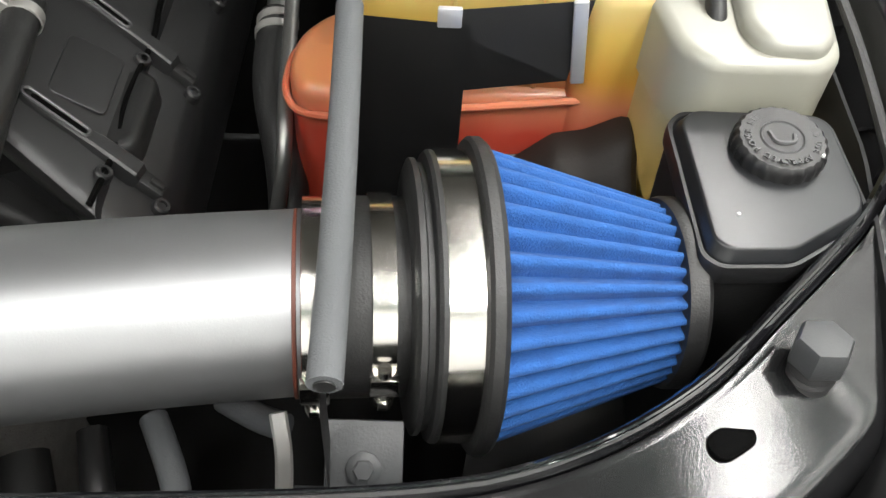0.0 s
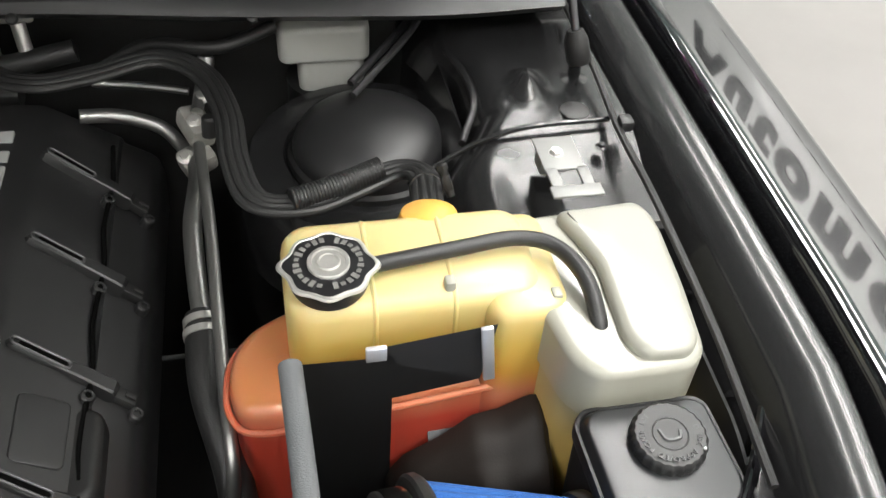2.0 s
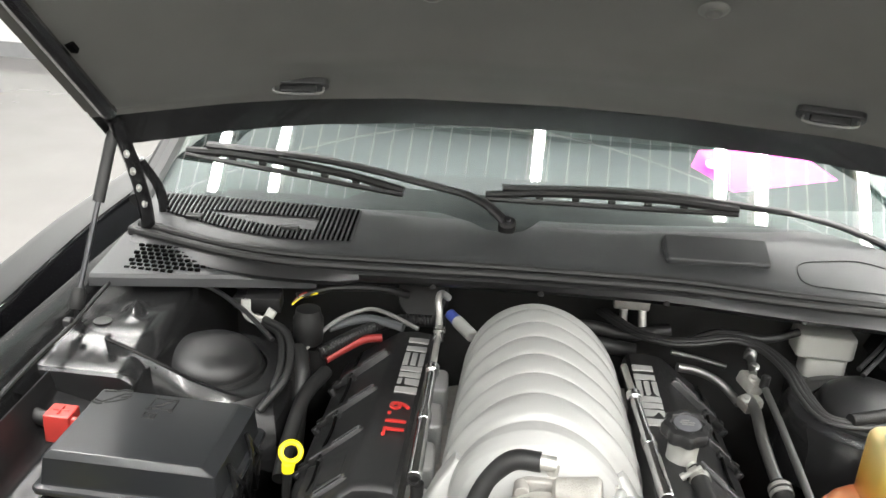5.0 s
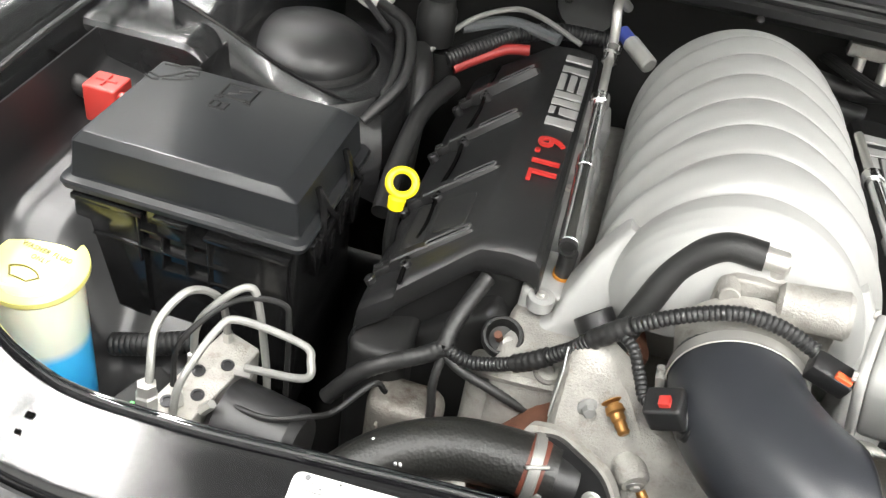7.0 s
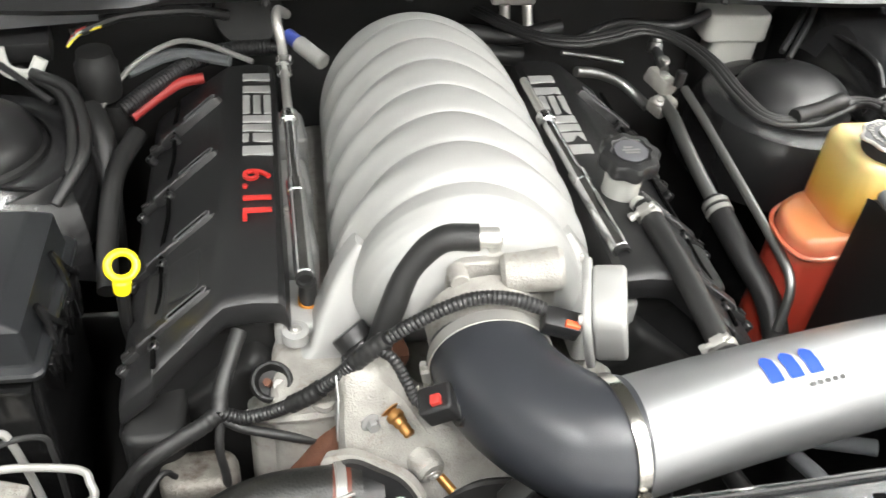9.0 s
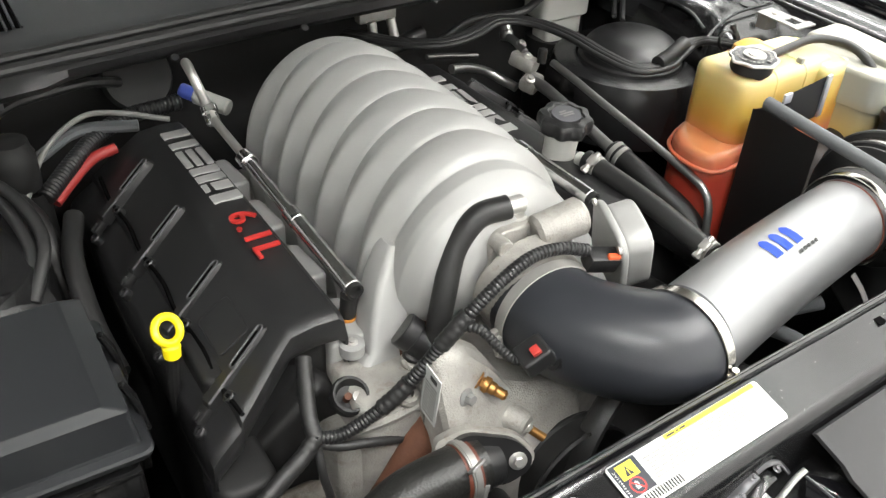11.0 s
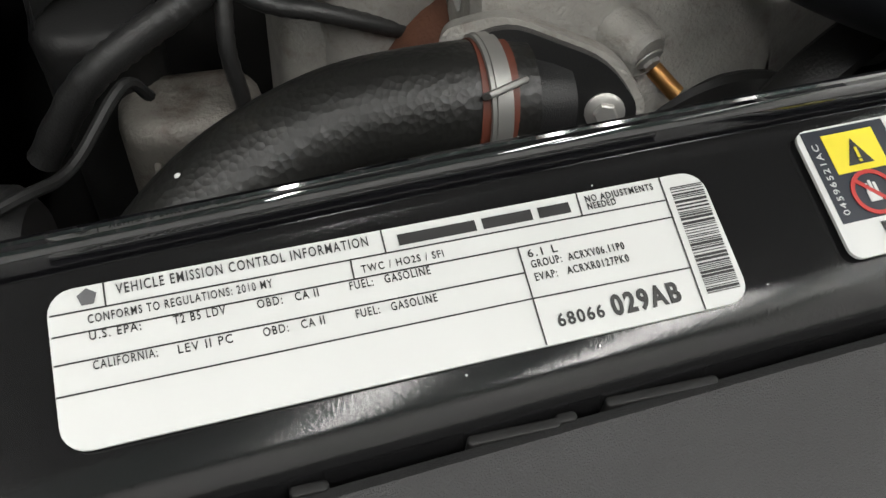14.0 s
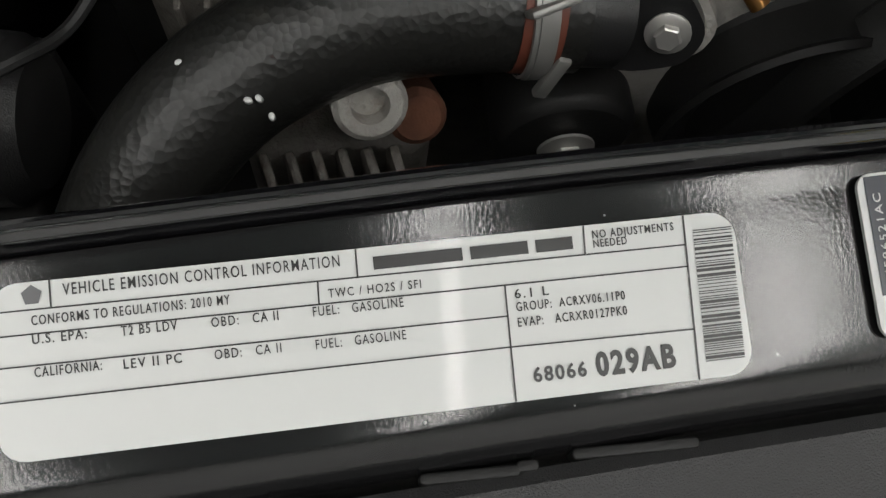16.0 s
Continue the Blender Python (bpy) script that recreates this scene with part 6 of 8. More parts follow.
# ---- coolant tank ----
tank = thing("coolant_tank", "yellowed coolant tank, red fluid inside, white overflow side", "coolant tank", (0.5, 0.44, 0.70))
bm = B()
outline_box(bm, round_poly([(0.398, 0.388), (0.60, 0.395), (0.605, 0.49), (0.42, 0.495), (0.385, 0.475), (0.370, 0.450), (0.368, 0.415), (0.378, 0.392)], 0.014), 0.68, 0.893, 0.012)
part("lower_body", bm, TANK, tank)
bm = B()
pts = round_poly([(0.396, 0.3845), (0.6045, 0.3915), (0.6085, 0.493), (0.42, 0.4985), (0.382, 0.478), (0.3665, 0.452), (0.3645, 0.412), (0.375, 0.389)], 0.014)
sweep(bm, [(x, y, 0.872 + 0.11 * max(0, x - 0.40)) for x, y in pts + pts[:1]], 0.0028, 8, 1)
part("weld_seam", bm, TANKRED, tank)
bm = B()
rbox(bm, 0.512, 0.449, 0.19, 0.096, 0.86, 0.986, 0.022, 0.014)
part("upper_body", bm, TANK, tank)
bm = B()
for x in (0.480, 0.538):
    bm = B()
    loop = [(x, y, z) for y, z in rr(0.449, 0.923, 0.096 - 0.0015, 0.126 - 0.0015, 0.014)]
    sweep(bm, loop + loop[:1], 0.0022, 8, 1, True)
    part("body_rib", bm, TANK, tank)
bm = B()
rbox(bm, 0.592, 0.4400, 0.064, 0.109, 0.70, 0.9815, 0.018, 0.014)
part("bridge", bm, TANK, tank)
bm = B()
outline_box(bm, round_poly([(0.598, 0.400), (0.607, 0.345), (0.622, 0.326), (0.690, 0.326), (0.705, 0.340), (0.713, 0.40), (0.718, 0.470), (0.709, 0.494), (0.600, 0.4885)], 0.012), 0.925, 0.977, 0.008, None, 6)
part("overflow_top", bm, TANKWHITE, tank, "milky white overflow bottle")
bm = B()
outline_box(bm, round_poly([(0.607, 0.352), (0.622, 0.334), (0.69, 0.334), (0.700, 0.347), (0.708, 0.484), (0.60, 0.484), (0.602, 0.40)], 0.014), 0.70, 0.93, 0.004)
part("overflow_body", bm, TANKWHITE, tank)
bm = B()
outline_box(bm, round_poly([(0.646, 0.352), (0.655, 0.334), (0.688, 0.332), (0.699, 0.344), (0.706, 0.40), (0.711, 0.468), (0.703, 0.487), (0.632, 0.483), (0.640, 0.460), (0.650, 0.425)], 0.010), 0.965, 0.987, 0.0075, None, 6)
part("raised_top", bm, TANKWHITE, tank)
bm = B()
lathe(bm, [(0.028, -0.03), (0.027, 0.0), (0.022, 0.012), (0.010, 0.018), (0.002, 0.019)], (0.535, 0.497, 0.968), (0, 0.25, 0.97), 28)
part("return_boss", bm, TANKORANGE, tank, "amber return hose boss")
bm = B()
lathe(bm, [(0.021, 0.0), (0.021, 0.012), (0.024, 0.014)], (0.451, 0.426, 0.978), (0, 0, 1), 28)
part("filler_neck", bm, RUBBER, tank)
CC = Vector((0.450, 0.426, 0.988))
bm = B()
lathe(bm, [(0.026, 0.0), (0.0275, 0.003), (0.0275, 0.014), (0.026, 0.016)], CC, (0, -0.03, 1), 40)
part("cap_body", bm, RUBBER, tank)
bm = B()
CAPLOBES = lambda a: 0.955 + 0.035 * math.cos(8 * a + 0.6) + 0.10 * max(0.0, math.cos(2 * a + 0.2)) ** 8
lathe(bm, [(0.027, 0.0150), (0.0325, 0.0160), (0.0335, 0.0178), (0.0325, 0.0196), (0.0305, 0.0200), (0.0295, 0.0192)], CC, (0, -0.03, 1), 72, True, CAPLOBES)
cool_cap = part("pressure_cap", bm, STEEL, tank, "crimped steel pressure cap with dark printed face")
bm = B()
lathe(bm, [(0.0300, 0.0185), (0.0295, 0.0198), (0.016, 0.0206), (0.002, 0.0206)], CC, (0, -0.03, 1), 72, True, CAPLOBES)
part("cap_face", bm, RODSTEEL, cool_cap)
for r0, r1, h0 in ((0.0115, 0.0150, 0.0232), (0.0060, 0.0085, 0.0242), (0.001, 0.0040, 0.0235)):
    bm = B()
    lathe(bm, [(r1, 0.0205), (r1, h0 - 0.0008), (r1 - 0.0006, h0), (r0 + 0.0006, h0), (r0, h0 - 0.0008)], CC, (0, -0.03, 1), 40)
    part("cap_ring", bm, STEEL, cool_cap)
for k in range(26):
    a = k * math.tau / 26
    if k not in (6, 19):
        bm = B()
        box(bm, CC + Vector((0.0225 * math.cos(a), 0.0225 * math.sin(a), 0.0209)), (0.0034, 0.0030 + 0.0014 * (k % 3), 0.0007), 0, pose(0, 0, 0, 0, 0, math.degrees(a) + 90))
        part("writing_bar", bm, GREYSTEEL, cool_cap)
for x, y, z in ((0.535, 0.418, 0.985), (0.612, 0.405, 0.975)):
    bm = B()
    box(bm, (x, y - 0.004, z), (0.008, 0.010, 0.016), 0.002)
    part("hose_clip", bm, TANKWHITE, tank)
bm = B()
lathe(bm, [(0.0022, 0), (0.0015, 0.001)], (0.592, 0.424, 0.9785), (0, 0, 1), 10)
part("vent_dot", bm, INK, tank)
oh = thing("overflow_hose", "thin black overflow hose from the cap into the bottle", "hose", (0.55, 0.42, 0.98))
bm = B()
sweep(bm, [(0.472, 0.431, 0.9955), (0.50, 0.434, 0.9965), (0.545, 0.440, 0.9965), (0.59, 0.446, 0.9955), (0.618, 0.435, 0.9945), (0.632, 0.405, 0.992), (0.636, 0.375, 0.978), (0.637, 0.352, 0.952)], 0.0062, 12, 8)
part("hose", bm, RUBBER, oh)
tb = thing("tank_bracket", "zinc steel tank bracket bolted to the apron", "bracket", (0.665, 0.55, 0.96))
bm = B()
box(bm, (0.659, 0.560, 0.9785), (0.036, 0.044, 0.003), 0.001)
for x in (0.650, 0.677):
    box(bm, (x - 0.003, 0.528, 0.9785), (0.010, 0.026, 0.003), 0.001)
box(bm, (0.661, 0.510, 0.979), (0.044, 0.014, 0.003), 0.001)
box(bm, (0.659, 0.572, 0.966), (0.026, 0.020, 0.024), 0.002)
part("plate", bm, ZINC, tb)
bm = B()
hexbolt(bm, (0.657, 0.560, 0.978), (0, 0, 1), 0.0090)
part("bolt", bm, STEEL, tb)

# heater hoses
hh = thing("heater_hose", "ribbed black heater hose running from firewall to tank", "hose", (0.40, 0.60, 0.90))
HPTS = [(0.10, 0.90, 0.93), (0.15, 0.80, 0.942), (0.20, 0.765, 0.948), (0.25, 0.772, 0.95), (0.31, 0.795, 0.95), (0.355, 0.765, 0.95), (0.378, 0.70, 0.948), (0.384, 0.63, 0.944), (0.400, 0.578, 0.94),
        (0.445, 0.568, 0.94), (0.486, 0.585, 0.94), (0.525, 0.598, 0.945), (0.544, 0.578, 0.955), (0.540, 0.53, 0.968), (0.537, 0.508, 0.975)]
smooth = curve_points(HPTS, 5)
for k in range(4):
    line = []
    for i, p in enumerate(smooth):
        d = (smooth[min(i + 1, len(smooth) - 1)] - smooth[max(i - 1, 0)]).normalized()
        n = Vector((0, 0, 1)).cross(d).normalized()
        line.append(p + n * (k - 1.5) * 0.0062 - Vector((0, 0, 0.002 * abs(k - 1.5))))
    bm = B()
    sweep(bm, line, 0.0042, 10, 1)
    part("hose_ridge", bm, RUBBER, hh)
bm = B()
conduit(bm, [(0.43, 0.567, 0.944), (0.47, 0.580, 0.945), (0.51, 0.596, 0.948)], 0.0108, 0.003, 0.08)
part("sleeve", bm, RUBBER, hh)
bm = B()
clamp_band(bm, (0.542, 0.545, 0.964), (-0.05, -0.3, 0.12), 0.0138, 0.006, (1, 0, 0.3))
part("clamp", bm, PLASTIC_DARK, hh)

# air-conditioning lines
ac = thing("air_conditioning_lines", "bare aluminium air-conditioning lines with block fittings", "pipe", (0.33, 0.65, 0.84))
LINES = (("line", [(0.228, 0.868, 0.874), (0.262, 0.870, 0.868), (0.296, 0.872, 0.861), (0.329, 0.868, 0.856)], 0.0045),
         ("line", [(0.225, 0.790, 0.886), (0.262, 0.797, 0.878), (0.300, 0.797, 0.862), (0.320, 0.780, 0.850), (0.330, 0.758, 0.845)], 0.0075),
         ("line", [(0.338, 0.742, 0.868), (0.341, 0.700, 0.866), (0.336, 0.640, 0.862), (0.338, 0.585, 0.850), (0.342, 0.540, 0.839)], 0.0090),
         ("line", [(0.348, 0.700, 0.908), (0.352, 0.650, 0.900), (0.356, 0.600, 0.890), (0.360, 0.510, 0.876), (0.364, 0.420, 0.860), (0.366, 0.388, 0.850), (0.365, 0.372, 0.830), (0.358, 0.360, 0.79)], 0.0056),
         ("line", [(0.345, 0.765, 0.900), (0.349, 0.800, 0.905), (0.352, 0.825, 0.902)], 0.0065))
for nme, pts, r in LINES:
    bm = B()
    sweep(bm, pts, r, 12)
    part(nme, bm, ALU, ac)
for c, s, ry in (((0.342, 0.760, 0.886), (0.028, 0.045, 0.024), 10), ((0.340, 0.735, 0.862), (0.036, 0.030, 0.022), -10)):
    bm = B()
    box(bm, c, s, 0.006, pose(0, 0, 0, 10, ry, 25))
    part("fitting_block", bm, RAWCAST, ac)
for p, r in (((0.342, 0.752, 0.899), 0.008), ((0.330, 0.726, 0.874), 0.009), ((0.350, 0.782, 0.906), 0.009)):
    bm = B()
    hexbolt(bm, p, (0, -0.4, 0.9), r)
    part("bolt", bm, STEEL, ac)
bm = B()
lathe(bm, [(0.011, 0), (0.011, 0.012), (0.009, 0.014), (0.009, 0.026), (0.006, 0.028)], (0.352, 0.822, 0.898), (0.15, 0.5, 0.8), 14)
part("service_port", bm, ALU, ac)
bm = B()
lathe(bm, [(0.0075, 0), (0.0075, 0.02), (0.006, 0.022)], (0.356, 0.735, 0.892), (0.1, 0.1, 0.98), 14)
part("port_cap", bm, RUBBER, ac)
bm = B()
sweep(bm, [(0.342, 0.540, 0.839), (0.345, 0.47, 0.828), (0.362, 0.40, 0.80), (0.366, 0.355, 0.755), (0.36, 0.33, 0.68)], 0.0155, 16)
part("rubber_section", bm, RUBBER, ac)
for s in (0.004, 0.016):
    bm = B()
    clamp_band(bm, (0.3425, 0.537 - s, 0.839 - s * 0.15), (0.1, -1, -0.25), 0.0160, 0.007)
    part("crimp", bm, STEEL, ac)

# brake fluid reservoir
br = thing("brake_reservoir", "pale grey plastic brake fluid reservoir under the cowl", "reservoir", (0.485, 0.86, 0.87))
bm = B()
rbox(bm, 0.482, 0.862, 0.10, 0.062, 0.905, 0.948, 0.012, 0.006)
part("upper", bm, OFFWHITE, br)
bm = B()
rbox(bm, 0.490, 0.865, 0.074, 0.05, 0.86, 0.908, 0.012, 0.005)
part("lower", bm, OFFWHITE, br)
bm = B()
cyl(bm, (0.49, 0.87, 0.70), (0.49, 0.87, 0.865), 0.05, 24)
part("booster", bm, PLASTIC_DARK, br)

# ---- power steering reservoir ----
ps = thing("steering_reservoir", "black power steering reservoir with ribbed cap", "reservoir", (0.66, 0.27, 0.72))
PP = [(0.6055, 0.316), (0.6075, 0.214), (0.616, 0.2065), (0.655, 0.2085), (0.7035, 0.2405), (0.708, 0.254), (0.706, 0.320), (0.698, 0.327), (0.615, 0.327)]


def ps_rings(levels):
    """The lid's outline, drawn in by a share of its size at each height."""
    out = round_poly(PP, 0.007)
    return loft(B(), [[(0.656 + (x - 0.656) * k, 0.267 + (y - 0.267) * k, z) for x, y in out] for k, z in levels])


part("lid_flange", ps_rings(((0.985, 0.926), (1.0, 0.927), (1.005, 0.930), (1.005, 0.937), (0.995, 0.9395), (0.955, 0.9395), (0.945, 0.938))), PLASTIC, ps)
part("lid", ps_rings(((0.94, 0.930), (0.94, 0.9385), (0.925, 0.9400), (0.885, 0.9455), (0.870, 0.9468), (0.85, 0.9470))), LIDPLASTIC, ps, "", 60)
part("body", ps_rings(((0.86, 0.72), (0.955, 0.90), (0.965, 0.927))), PLASTIC_DARK, ps)
PC = Vector((0.662, 0.288, 0.9375))
pax = Vector((-0.02, -0.06, 0.99))
bm = B()
lathe(bm, [(0.025, -0.004), (0.0262, 0.0), (0.0262, 0.016), (0.0252, 0.019), (0.0235, 0.0205), (0.001, 0.0208)], PC, pax, 120, True, lambda a: 1 + 0.018 * math.cos(24 * a))
ps_cap = part("cap", bm, PLASTIC, ps)
bm = B()
for k, ch in enumerate("POWER STEERING FLUID USE APPROVED"):
    a = math.radians(215 - k * 10.6)
    if ch != " ":
        d = Vector((math.cos(a), math.sin(a), 0))
        merge(bm, writing(ch, 0.0052, plane_at(PC + pax * 0.0209 + d * 0.0176, Vector((math.sin(a), -math.cos(a), 0)), d + Vector((0, 0, 0.06 * d.y))), 0.0005))
part("cap_writing", bm, LUGRIM, ps_cap)
bm = B()
lathe(bm, [(0.0112, 0.0206), (0.0120, 0.0216), (0.0128, 0.0206)], PC, pax, 32)
sweep(bm, [PC + pax * 0.021 + Vector((-0.007, 0.004, 0)), PC + pax * 0.021 + Vector((-0.004, -0.004, 0)), PC + pax * 0.021 + Vector((0.005, -0.004, 0)), PC + pax * 0.021 + Vector((0.007, 0.002, 0))], 0.0014, 6)
part("cap_emblem", bm, LUGRIM, ps_cap)
for p in ((0.630, 0.238, 0.9472), (0.695, 0.262, 0.9460), (0.680, 0.272, 0.9595)):
    bm = B()
    lathe(bm, [(0.0012, -0.001), (0.0010, 0.0004)], p, (0, 0, 1), 7)
    part("speck", bm, LABEL, ps)

# rubber bumper on the support
bmp = thing("hood_bumper", "grey hexagonal rubber hood bumper on a threaded post", "hood bumper", (0.645, 0.145, 0.915))
bm = B()
lathe(bm, [(0.012, -0.006), (0.0135, -0.003), (0.0135, 0.004), (0.0105, 0.010), (0.012, 0.012), (0.0105, 0.014), (0.012, 0.016), (0.0105, 0.020)], (0.652, 0.151, 0.918), (-0.03, 0.10, 1), 24)
part("post", bm, PLASTIC_DULL, bmp)
bm = B()
lathe(bm, [(0.0130, 0.020), (0.0140, 0.022), (0.0140, 0.034), (0.0125, 0.037), (0.003, 0.039)], (0.652, 0.151, 0.918), (-0.03, 0.10, 1), 6)
part("head", bm, SOFTGREY, bmp)
# oval black pad on the beam, painting the shade inside its slot
slot = thing("slot_plug", "black oval pad painted as a shaded slot in the support beam", "slot", (0.605, 0.105, 0.912))
bm = B()
t = B()
rbox(t, 0, 0, 0.025, 0.015, -0.002, 0.0015, 0.007, 0.0005)
merge(bm, t, pose(0.609, 0.119, 0.9215, 0, 0, 32))
part("opening", bm, VOID, slot)
# small black pads on the beam, painting the shade of square holes
for x, y, s in ((0.265, 0.066, 0.011), (-0.56, 0.035, 0.008), (-0.505, 0.031, 0.006), (-0.506, 0.018, 0.004)):
    bm = B()
    box(bm, (x, y, beam_z(x, y - interp(x, SX, SY)) + 0.001), (s, s * 0.8, 0.001), 0)
    part("square_hole_shade", bm, VOID, support)

# ---- labels on the beam ----
lab = thing("emission_label", "white emission control label with black print and barcode", "label", (-0.22, 0.034, 0.8975))
SLOPE = Vector((-0.0308, 0.9739, 0.2248))
LM = plane_at((-0.3165, 0.0085, 0.8952), (0.9995, 0.0300, 0.0069), SLOPE)
LW, LH = 0.1822, 0.0414
bm = B()
t = bmesh.new()
loft(t, [[(x, y + 0.001, z) for x, y in rr(LW / 2, LH / 2, LW, LH, 0.0065)] for z in (-0.0012, 0.0)])
merge(bm, t, LM)
part("paper", bm, LABEL, lab)


def lab_text(name, s, x0, x1, y, size, bold=0.00002):
    """A printed line from x0 to x1 (mm along the label), its foot at y."""
    part(name, writing(s, size, LM @ Matrix.Translation((x0 / 1000, y / 1000, 0.0003)), 0.0001, (x1 - x0) / 1000, bold), INK, lab)


for s, x0, x1, y, size in (("VEHICLE EMISSION CONTROL INFORMATION", 16.9, 81.9, 38.5, 0.0040), ("CONFORMS TO REGULATIONS: 2010 MY", 9.3, 55.0, 32.2, 0.0033), ("U.S. EPA:", 9.1, 21.4, 27.8, 0.0033),
                           ("T2 B5 LDV", 29.4, 42.3, 27.5, 0.0033), ("OBD:   CA II", 50.2, 66.0, 27.2, 0.0033), ("FUEL:   GASOLINE", 74.2, 96.1, 27.1, 0.0033), ("CALIFORNIA:", 9.2, 24.4, 20.1, 0.0033),
                           ("LEV II PC", 29.2, 42.6, 19.7, 0.0033), ("OBD:   CA II", 50.3, 66.0, 19.5, 0.0033), ("FUEL:   GASOLINE", 74.1, 95.9, 19.2, 0.0033), ("TWC / HO2S / SFI", 78.4, 101.0, 31.2, 0.0030),
                           ("6.1 L", 123.6, 132.2, 26.1, 0.0033), ("GROUP:  ACRXV06.11P0", 123.7, 151.3, 22.9, 0.0032), ("EVAP:   ACRXR0127PK0", 123.6, 151.3, 19.1, 0.0032), ("NO ADJUSTMENTS", 145.0, 166.1, 38.9, 0.0029),
                           ("NEEDED", 145.0, 153.6, 36.6, 0.0028)):
    lab_text("print_line", s, x0, x1, y, size)
lab_text("number_small", "68066", 125.9, 139.3, 5.3, 0.0050, 0.00012)
lab_text("number_large", "029AB", 141.9, 162.3, 5.0, 0.0080, 0.0003)
LP = LM @ Matrix.Translation((0, 0, 0.0003))
for x, w in ((90.0, 22.0), (114.0, 14.5), (130.5, 9.4)):
    part("maker_bar", bars(B(), LP, x / 1000, 0.0368, [w / 1000], 0.0032, 0), INK, lab)
for x0, y0, x1, y1 in ((0.6, 35.9, 168.9, 34.9), (0.6, 30.2, 168.4, 29.4), (0.4, 22.9, 121.4, 22.0), (0.2, 15.0, 121.2, 14.4), (121.2, 14.4, 167.8, 13.6), (14.0, 36.0, 14.0, 42.4), (85.9, 35.4, 86.0, 42.3),
                       (76.0, 30.0, 76.2, 35.4), (121.0, 1.2, 121.6, 29.6), (142.7, 35.0, 143.1, 42.3), (167.6, 1.0, 169.1, 42.3)):
    m = LP @ Matrix.Translation(((x0 + x1) / 2000, (y0 + y1) / 2000, 0)) @ Matrix.Rotation(math.atan2(y1 - y0, x1 - x0), 4, "Z")
    part("rule_line", bars(B(), m, -math.hypot(x1 - x0, y1 - y0) / 2000, -0.0002, [math.hypot(x1 - x0, y1 - y0) / 1000], 0.0004, 0), INK, lab)
random.seed(8)
y = 0.0052
while y < 0.0386:
    k = random.choice((0.00025, 0.00025, 0.0005, 0.0008))
    part("bar", bars(B(), LP, 0.1700 + 0.0012 * (y - 0.005) / 0.034, y, [0.0101], k, 0), INK, lab)
    y += k + random.choice((0.0003, 0.0003, 0.0006))
bm = B()
t = bmesh.new()
t.faces.new([t.verts.new(LP @ Vector((0.0098 + 0.0025 * math.sin(a), 0.0392 + 0.0025 * math.cos(a), 0))) for a in span(0, math.tau * 0.8, 5)])
part("emblem", merge(bm, t), mat("grey_print", (0.10, 0.10, 0.105), 0.4), lab, "small dark grey pentagon emblem")

lab2 = thing("warning_label", "white coolant warning label with yellow triangle and dark panel", "label", (0.0, 0.047, 0.8975))
L2 = plane_at((-0.0998, 0.0200, 0.8984), (0.999, 0.043, 0.0095), (-0.02, 0.974, 0.2248))
W2, H2 = 0.186, 0.0430
bm = B()
t = bmesh.new()
loft(t, [[(x, y, z) for x, y in rr(W2 / 2, H2 / 2, W2, H2, 0.004)] for z in (-0.0012, 0.0)])
merge(bm, t, L2)
part("paper", bm, LABEL, lab2)
bm = B()
bars(bm, L2 @ Matrix.Translation((0, 0, 0.0002)), 0.002, 0.0112, [0.029], 0.0310, 0)
part("dark_panel", bm, LABELDARK, lab2)
bm = B()
bars(bm, L2 @ Matrix.Translation((0, 0, 0.0004)), 0.008, 0.0265, [0.018], 0.0135, 0)
part("yellow_panel", bm, YELLOWINK, lab2)
part("yellow_patch", bars(B(), L2 @ Matrix.Translation((0, 0, 0.0004)), 0.066, 0.0380, [0.114], 0.0045, 0), YELLOWINK, lab2)
bm = B()
t = bmesh.new()
t.faces.new([t.verts.new(L2 @ Vector(q)) for q in ((0.0125, 0.0285, 0.0007), (0.0215, 0.0285, 0.0007), (0.017, 0.0375, 0.0007))])
part("triangle", merge(bm, t), INK, lab2)
bm = B()
t = bmesh.new()
lathe(t, [(0.0075, 0), (0.0075, 0.0003), (0.0062, 0.0003), (0.0062, 0)], (0.0165, 0.0190, 0.0004), (0, 0, 1), 28, False)
box(t, (0.0165, 0.0190, 0.0006), (0.0013, 0.0128, 0.0003), 0, pose(0, 0, 0, 0, 0, 45))
merge(bm, t, L2)
part("red_ring", bm, REDINK, lab2)
bm = B()
t = bmesh.new()
for cx, cy, w_, h_ in ((0.0160, 0.0178, 0.0040, 0.0036), (0.0148, 0.0206, 0.0009, 0.0030), (0.0162, 0.0212, 0.0009, 0.0034), (0.0176, 0.0206, 0.0009, 0.0030)):
    box(t, (cx, cy, 0.00055), (w_, h_, 0.0002))
merge(bm, t, L2)
part("white_symbol", bm, LABEL, lab2)
bm = writing("04596521AC", 0.0030, L2 @ Matrix.Translation((0.0056, 0.0135, 0.0005)) @ Matrix.Rotation(math.pi / 2, 4, "Z"), 0.0001, 0.0240)
part("panel_number", bm, LABEL, lab2)
bm = B()
bars(bm, L2 @ Matrix.Translation((0, 0, 0.0009)), 0.0166, 0.0306, [0.0009], 0.0036, 0)
bars(bm, L2 @ Matrix.Translation((0, 0, 0.0009)), 0.0166, 0.0292, [0.0009], 0.0009, 0)
part("triangle_mark", bm, YELLOWINK, lab2)
M2 = L2 @ Matrix.Translation((0, 0, 0.0004))
